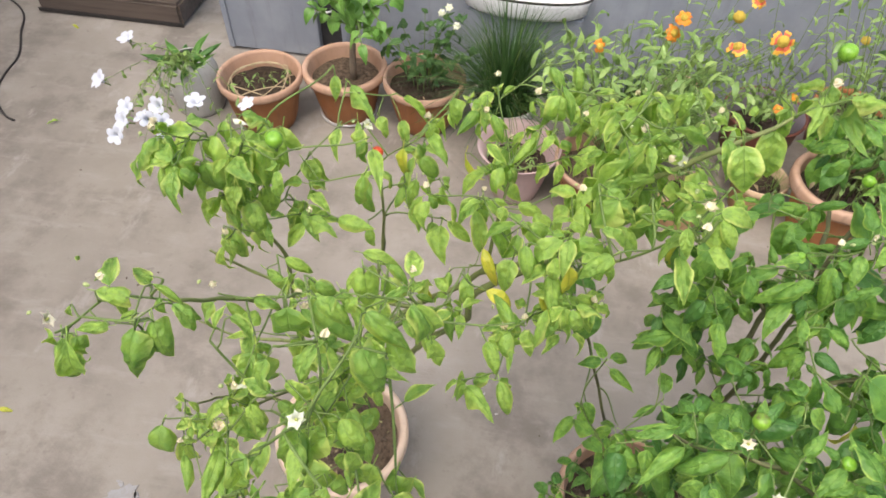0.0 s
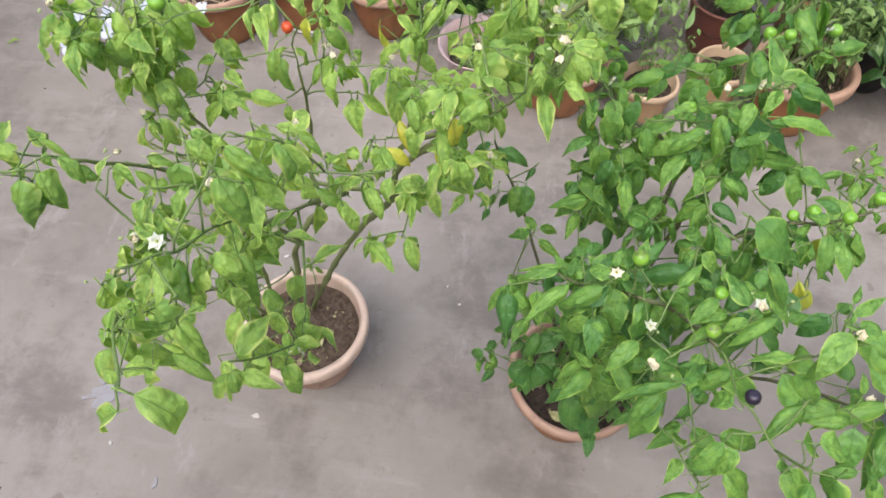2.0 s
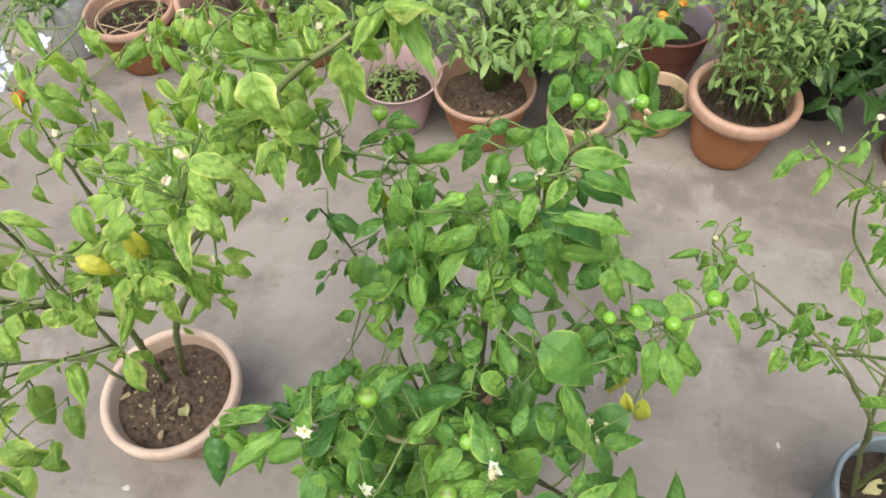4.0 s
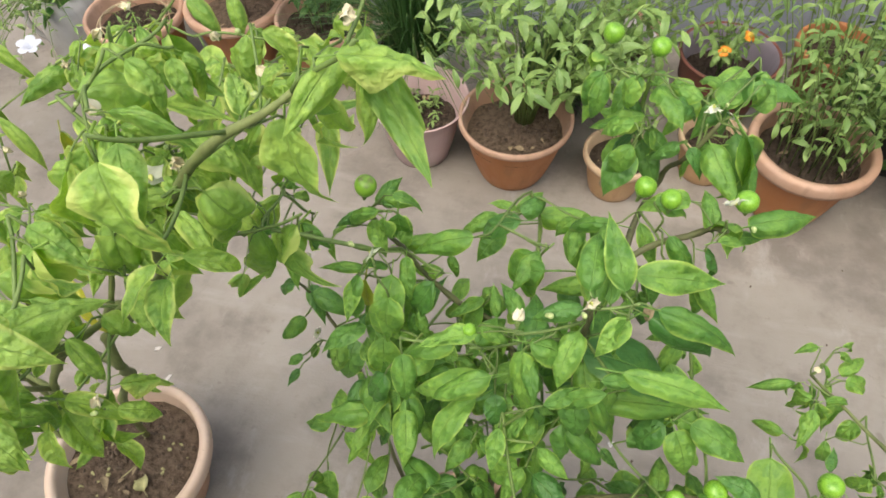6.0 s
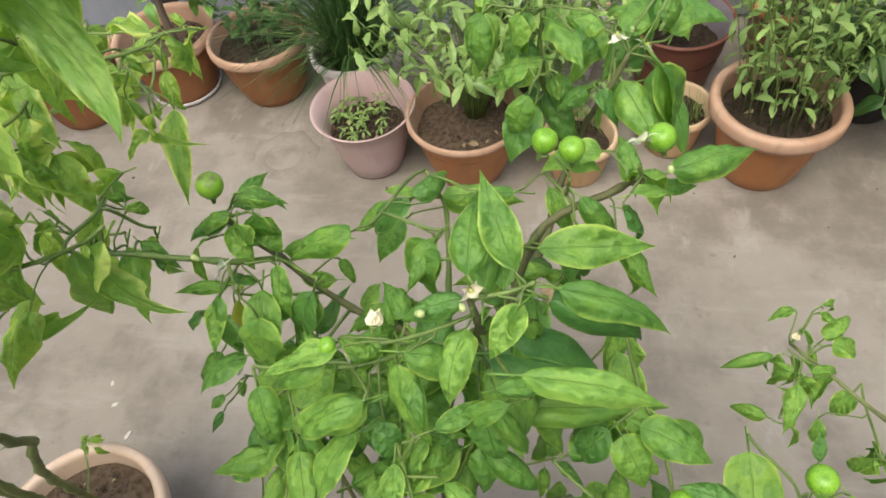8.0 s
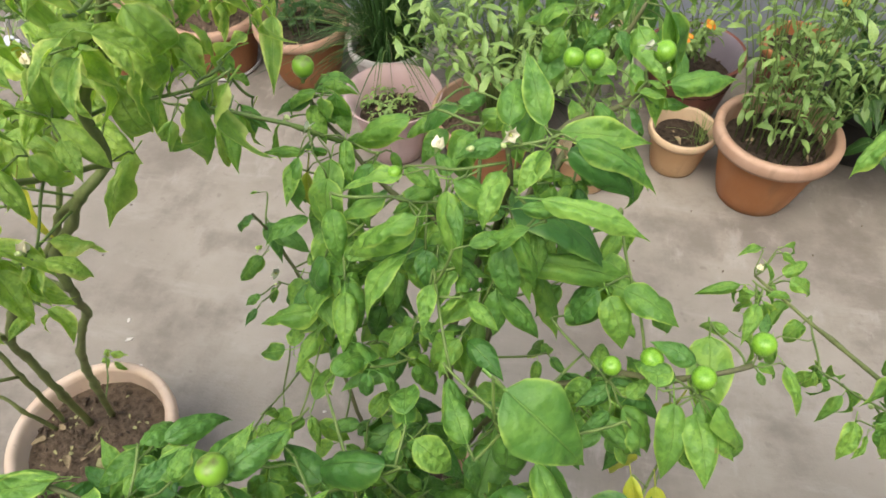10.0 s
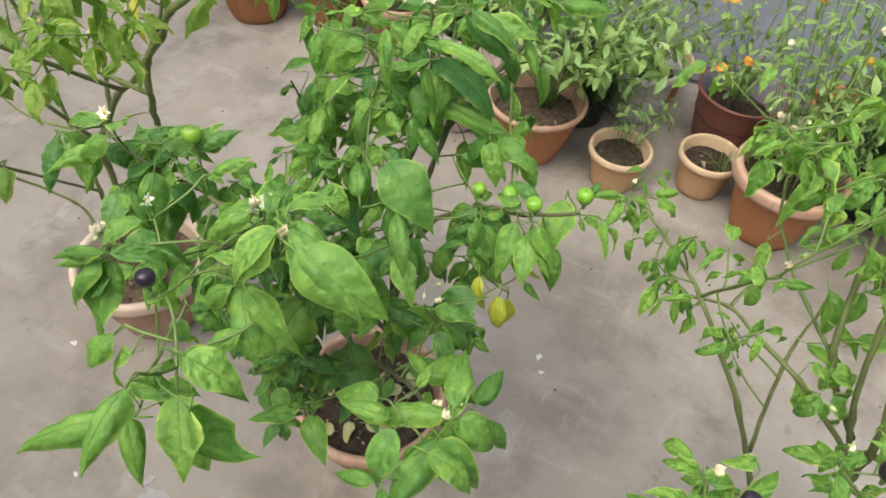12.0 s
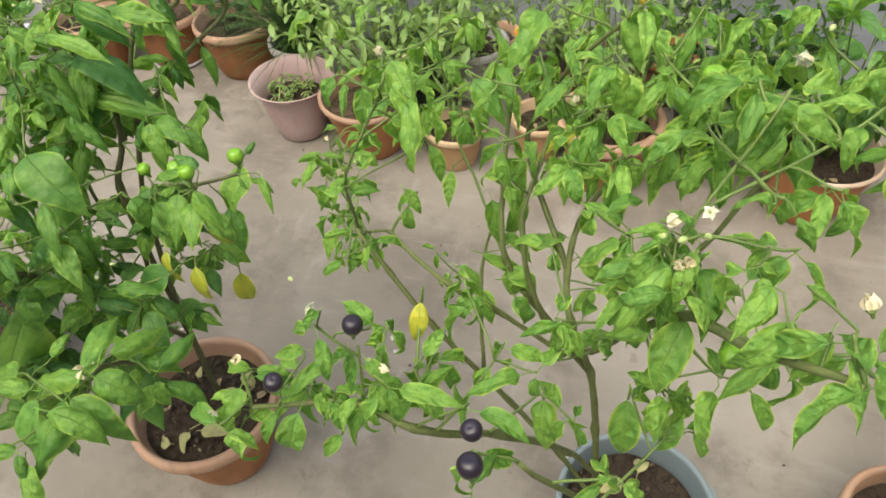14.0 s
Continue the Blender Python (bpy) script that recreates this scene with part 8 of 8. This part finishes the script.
for i, (x, y, z) in enumerate(((1.131, 1.913, 0.45), (1.07, 1.843, 0.45), (1.06, 1.95, 0.42), (1.15, 1.98, 0.47), (1.00, 2.02, 0.42), (1.20, 2.10, 0.50), (1.08, 2.05, 0.52), (1.14, 2.03, 0.40), (1.22, 2.00, 0.44), (1.04, 2.10, 0.46), (1.10, 2.00, 0.56), (1.22, 2.06, 0.60), (1.00, 2.06, 0.58), (1.30, 2.10, 0.55), (1.16, 2.12, 0.66), (1.05, 2.16, 0.64), (1.26, 2.18, 0.68), (0.96, 1.98, 0.50), (1.20, 1.95, 0.52))):
    pts = w.stem((1.15, 2.16, 0.135), (x, y, z), 0.0016, 13, 0.1, 0.22, None, 0.045)
    if i < 2:
        daisy(T11, (x, y, z + 0.006), (0.4 - 0.6 * i, -0.3, 0.9), 0.017, "orange")
for i, (x, y, z) in enumerate(((0.98, 1.97, 0.30), (0.94, 1.93, 0.25), (0.86, 1.95, 0.28), (1.02, 1.99, 0.36), (0.91, 1.96, 0.36), (0.99, 2.02, 0.42), (0.82, 1.99, 0.34))):
    pts = Weedy(T10, LEAVES_L, 60 + i, 0.05).stem((0.85, 2.16, 0.17), (x, y, z), 0.0015, 10, -0.5, 0.25, None, 0.046)
T16 = simple_pot("potted_grass", 0.68, 2.06, 0.105, 0.125, 0.085, M_BLACK_POT, M_BLACK_POT, "dark bushy grass in a low black plastic pot", lip=0.008, drop=0.02, soil=M_SOIL_DARK, seed=50, fill=0.02)
tuft(T16, (0, 0, 0.10), 460, 0.32, 0.18, 51, M_GRASS, 0.0026, crown=0.10)
tuft(T16, (0, 0, 0.10), 420, 0.13, 0.21, 52, M_GRASS, 0.0028, crown=0.11)
simple_pot("empty_pot", 0.904, 2.33, 0.085, 0.16, 0.06, M_TERRA, M_TERRA_RIM, "small faded terracotta pot with bare soil near the wall", "pot", soil=M_SOIL_DARK, seed=53)
simple_pot("brown_pot", 1.489, 2.3, 0.12, 0.19, 0.085, M_MAROON, M_TERRA, "brown plastic pot with dry soil near the wall", "pot", soil=M_SOIL_DARK, seed=54)
T13 = simple_pot("potted_leafy_plant", 1.94, 1.827, 0.158, 0.22, 0.095, M_TERRA, M_BEIGE, "broad-leaved plant in a terracotta pot with a thin pale rim", lip=0.008, drop=0.015, soil=M_SOIL_DARK, seed=33)
w = Weedy(T13, LEAVES_O, 43, 0.085)
for i in range(14):
    a = i * 2.4
    w.stem((1.94 + 0.02 * math.cos(a), 1.83, 0.18), (1.90 + 0.24 * math.cos(a), 1.76 + 0.22 * math.sin(a), 0.50 + 0.10 * (i % 4)), 0.003, 11, 0.1, 0.25, None, None, (-0.9, 0.1))
T14 = simple_pot("potted_leafy_plant", 1.66, 2.06, 0.14, 0.20, 0.09, M_BLACK_POT, M_BLACK_POT, "dark-leaved bushy plant in a black plastic pot", soil=M_SOIL_DARK, seed=34)
w = Weedy(T14, LEAVES_D, 44, 0.085)
for i in range(14):
    a = i * 2.4
    w.stem((1.66 + 0.03 * math.cos(a), 2.06, 0.17), (1.66 + 0.25 * math.cos(a), 1.98 + 0.22 * math.sin(a), 0.40 + 0.11 * (i % 4)), 0.003, 12, 0.1, 0.2, None, None, (-0.8, 0.2))
for i in range(9):
    a = 3.3 + 0.38 * i
    w.stem((1.66, 2.04, 0.18), (1.66 + 0.24 * math.cos(a), 2.03 + 0.22 * math.sin(a), 0.20 + 0.04 * (i % 3)), 0.003, 8, -0.6, 0.35, None, 0.09, (-1.0, 0.0))
T15 = simple_pot("terracotta_pot", 2.03, 0.785, 0.127, 0.20, 0.08, M_TERRA, M_TERRA_RIM, "plain terracotta pot standing on the concrete", soil=M_SOIL_DARK, seed=35, group="chilli plants in front")
w = Weedy(T15, LEAVES_B, 45, 0.085)
for i in range(4):
    a = i * 1.7 + 0.4
    w.stem((2.03, 0.79, 0.16), (2.05 + 0.13 * math.cos(a), 0.82 + 0.12 * math.sin(a), 0.46 + 0.05 * i), 0.004, 6, 0.2, 0.4, None, None, (-0.9, 0.0))

# petunia trailing from a cut plastic jug
JUG = thing("petunia_in_jug", (-0.95, 2.06, 0), "white petunia trailing out of a cut translucent plastic jug", "potted plant", "pots along the wall")
part("jug", lathe([(0, 0.004), (0.084, 0.0), (0.0941, 0.02), (0.0966, 0.10), (0.0941, 0.17), (0.0798, 0.205), (0.0588, 0.225), (0.0554, 0.222), (0.0756, 0.20), (0.089, 0.165), (0.0907, 0.10)], 40), M_JUG, JUG)
bm = bmesh.new()
tube(bm, bend((-0.084, -0.034, 0.19), (-0.084, -0.034, 0.06), (-1.2, -0.5, 0.3), (1.2, 0.5, -0.3), 10), [0.009] * 11, 8)
part("jug_handle", bm, M_JUG, JUG)
soil_part(JUG, 0.085, 0.15, M_SOIL_DARK, 36, 20)
for k in range(9):
    a = 0.7 * k
    piece("strap_leaf", LEAVES_O[k % 8], JUG, leaf_pose((-0.95 + 0.02 * math.cos(a), 2.05 + 0.02 * math.sin(a), 0.20), (math.cos(a), math.sin(a) - 0.3, 0.7 - 0.14 * (k % 4)), 0.12 + 0.02 * (k % 3), Vector((0, -1, 0.4)), 0.42))
w = Weedy(JUG, LEAVES_L, 46, 0.04)
rng = random.Random(79)
for x, y, z, tone in ((-1.094, 1.945, 0.36, 1), (-1.066, 1.697, 0.36, 1), (-0.913, 1.583, 0.36, 1), (-0.843, 1.548, 0.36, 1), (-0.817, 1.602, 0.36, 1), (-0.874, 1.446, 0.36, 1), (-0.732, 1.467, 0.36, 1), (-0.711, 1.656, 0.36, 1), (-0.547, 1.671, 0.36, 1), (-0.889, 1.511, 0.36, 1), (-0.76, 1.537, 0.36, 1), (-0.811, 1.535, 0.36, 1), (-0.91, 1.53, 0.33, 0), (-0.83, 1.50, 0.31, 0), (-0.70, 1.55, 0.33, 0), (-0.62, 1.62, 0.34, 0), (-0.85, 1.62, 0.30, 0), (-0.95, 1.75, 0.34, 0), (-0.78, 1.75, 0.33, 0), (-1.0, 1.9, 0.38, 0), (-0.85, 1.9, 0.38, 0)):
    pts = w.stem((-0.95, 2.05, 0.17), (x, y, z - 0.02), 0.0014, 12, -0.4, 0.2, None, 0.034)
    if tone:
        m = Matrix.Translation((x, y, z)) @ Matrix.Rotation(rng.uniform(0.1, 1.0), 4, "X") @ Matrix.Rotation(rng.uniform(-.5, .5), 4, "Y") @ Matrix.Rotation(rng.uniform(0, 6.28), 4, "Z")
        fl = piece("flower", PETUNIAS[rng.randrange(4)], JUG, m @ Matrix.Scale(rng.uniform(0.028, 0.035), 4))
        bm = bmesh.new()
        tube(bm, [Vector((0, 0, -1.4)), Vector((0, 0, -1.0)), Vector((0, 0, -0.7))], [0.05, 0.08, 0.11], 7)
        o = new("flower_tube", finish("flower_tube", bm, M_STEM))
        o.parent = fl
JUG2 = simple_pot("dark_pot", -1.36, 2.72, 0.12, 0.18, 0.09, M_BLACK_POT, M_BLACK_POT, "dark plastic pot with a few long green leaves", soil=M_SOIL_DARK, seed=37)
w = Weedy(JUG2, LEAVES_T, 47, 0.10)
for i in range(5):
    w.stem((-1.35, 2.70, 0.15), (-1.25 + 0.06 * i, 2.50 + 0.05 * i, 0.30 + 0.03 * i), 0.003, 5, 0.0, 0.3)

# white enamel basin on a dark stand against the wall
BASIN = thing("basin", (0.27, 2.40, 0.03), "white enamel basin with a dark rim beside the wall", "basin")
bm = bmesh.new()
box(bm, (-0.22, -0.02, 0.0), (0.22, 0.05, 0.33), 0.006)
part("stand", bm, M_DOOR, BASIN, "", False)
b1 = lathe([(0.0, 0.331), (0.20, 0.331), (0.226, 0.345), (0.232, 0.385), (0.238, 0.40), (0.232, 0.405), (0.222, 0.39), (0.21, 0.35), (0.0, 0.345)], 48)
b1.transform(Matrix.Diagonal((1, 0.32, 1, 1)))
part("bowl", b1, M_WHITE, BASIN)
b2 = lathe([(0.236, 0.401), (0.243, 0.406), (0.240, 0.413), (0.232, 0.410)], 48)
b2.transform(Matrix.Diagonal((1, 0.32, 1, 1)))
part("rim", b2, M_CABLE, BASIN, "black worn rim")

# ---- loose things on the floor ----
CABLE = thing("cable", (-1.9, 2.2, 0), "thin black cable lying on the concrete", "cable")
bm = bmesh.new()
pts = []
for p, q, d0, d1 in (((-2.16, 2.63, 0.006), (-1.97, 2.44, 0.006), (0.8, -0.3, 0), (0.3, -0.9, 0)), ((-1.97, 2.44, 0.006), (-1.84, 2.18, 0.006), (0.3, -0.9, 0), (0.2, -1, 0)), ((-1.84, 2.18, 0.006), (-1.74, 1.90, 0.006), (0.0, -1, 0), (0.7, -0.7, 0)), ((-1.74, 1.90, 0.006), (-1.62, 1.82, 0.006), (0.7, -0.7, 0), (1, -0.2, 0))):
    pts += bend(p, q, d0, d1, 6)[(1 if pts else 0):]
tube(bm, [p - Vector((-1.9, 2.2, 0)) for p in pts], [0.0042] * len(pts), 7)
part("strand", bm, M_CABLE, CABLE)


def fleck(x, y, s, mat, seed, name="paint_fleck", label="white paint fleck stuck on the concrete", cat="paint", stretch=1.6):
    rng = random.Random(seed)
    bm = bmesh.new()
    ring = []
    for k in range(24):
        a = 2 * math.pi * k / 24
        r = s * (0.8 + 0.55 * noise.noise(Vector((math.cos(a) * 1.6, math.sin(a) * 1.6, seed * 3.7)))) * rng.uniform(0.82, 1.12)
        ring.append((r * math.cos(a) * stretch, r * math.sin(a)))
    rot = Matrix.Rotation(rng.uniform(0, 3.1), 3, "Z")
    lo = [bm.verts.new(rot @ Vector((u, v, -0.003))) for u, v in ring]
    hi = [bm.verts.new(rot @ Vector((u * 0.96, v * 0.96, 0.0014))) for u, v in ring]
    for k in range(24):
        j = (k + 1) % 24
        bm.faces.new((lo[k], lo[j], hi[j], hi[k]))
    bm.faces.new(hi)
    ob = new(name, finish(name, bm, mat, False))
    ob.location = (x, y, 0.001)
    return tagged(ob, label, cat, "flecks on the floor")


for i, (x, y, s) in enumerate(((1.417, 0.859, 0.006), (-0.106, 0.540, 0.008), (0.372, 0.938, 0.004), (0.331, 0.992, 0.003), (-0.16, 1.03, 0.006), (-0.19, 1.08, 0.005), (0.93, 1.06, 0.008), (0.95, 1.02, 0.006), (-0.10, 0.96, 0.007), (-0.13, 0.90, 0.006), (-0.45, 0.42, 0.005), (0.15, 0.30, 0.005))):
    fleck(x, y, s, M_WHITECHIP, 100 + i)
for i, (x, y, s) in enumerate(((-0.518, 0.544, 0.034), (-0.47, 0.50, 0.010), (0.333, 0.339, 0.024), (0.372, 0.322, 0.008), (0.296, 0.362, 0.010), (-0.54, 0.575, 0.007), (-0.49, 0.555, 0.006), (-0.30, 0.34, 0.008))):
    fleck(x, y, s, M_BLUEPAINT, 140 + i, "paint_spill", "faint pale blue paint spill on the concrete", "paint", 1.9)
rng = random.Random(91)
for i in range(34):
    fleck(rng.uniform(-1.6, 1.9), rng.uniform(0.2, 1.9), rng.uniform(0.0015, 0.0035), M_CRUMB, 200 + i, "soil_crumb", "small dark soil crumb on the concrete", "debris")
for i, (x, y) in enumerate(((-0.954, 0.703), (-1.02, 1.22), (-1.45, 1.85), (-1.75, 2.48), (0.05, 1.35))):
    lf = new("fallen_leaf", (LEAVES_Y if i in (0, 3) else LEAVES_A)[i % 4])
    lf.matrix_world = lf.matrix_basis = leaf_pose((x, y, 0.008), (math.cos(i * 2.0), math.sin(i * 2.0), 0.05), 0.045, Vector((0, 0, 1)), 0.8)
    tagged(lf, "small fallen leaf drying on the concrete", "leaf", "fallen leaves")

RING = new("ring_stain", finish("ring_stain", lathe([(0.052, -0.004), (0.058, 0.0012), (0.080, 0.0022), (0.098, 0.0012), (0.104, -0.004)], 40), M_STAIN))
for v in RING.data.vertices:
    v.co.x *= 1 + 0.22 * noise.noise(v.co * 25)
    v.co.y *= 1 + 0.22 * noise.noise(v.co * 25 + Vector((4, 0, 0)))
RING.location = (0.044, 1.828, -0.001)
tagged(RING, "faint darker ring left by a pot on the concrete", "stain", kind="structure")
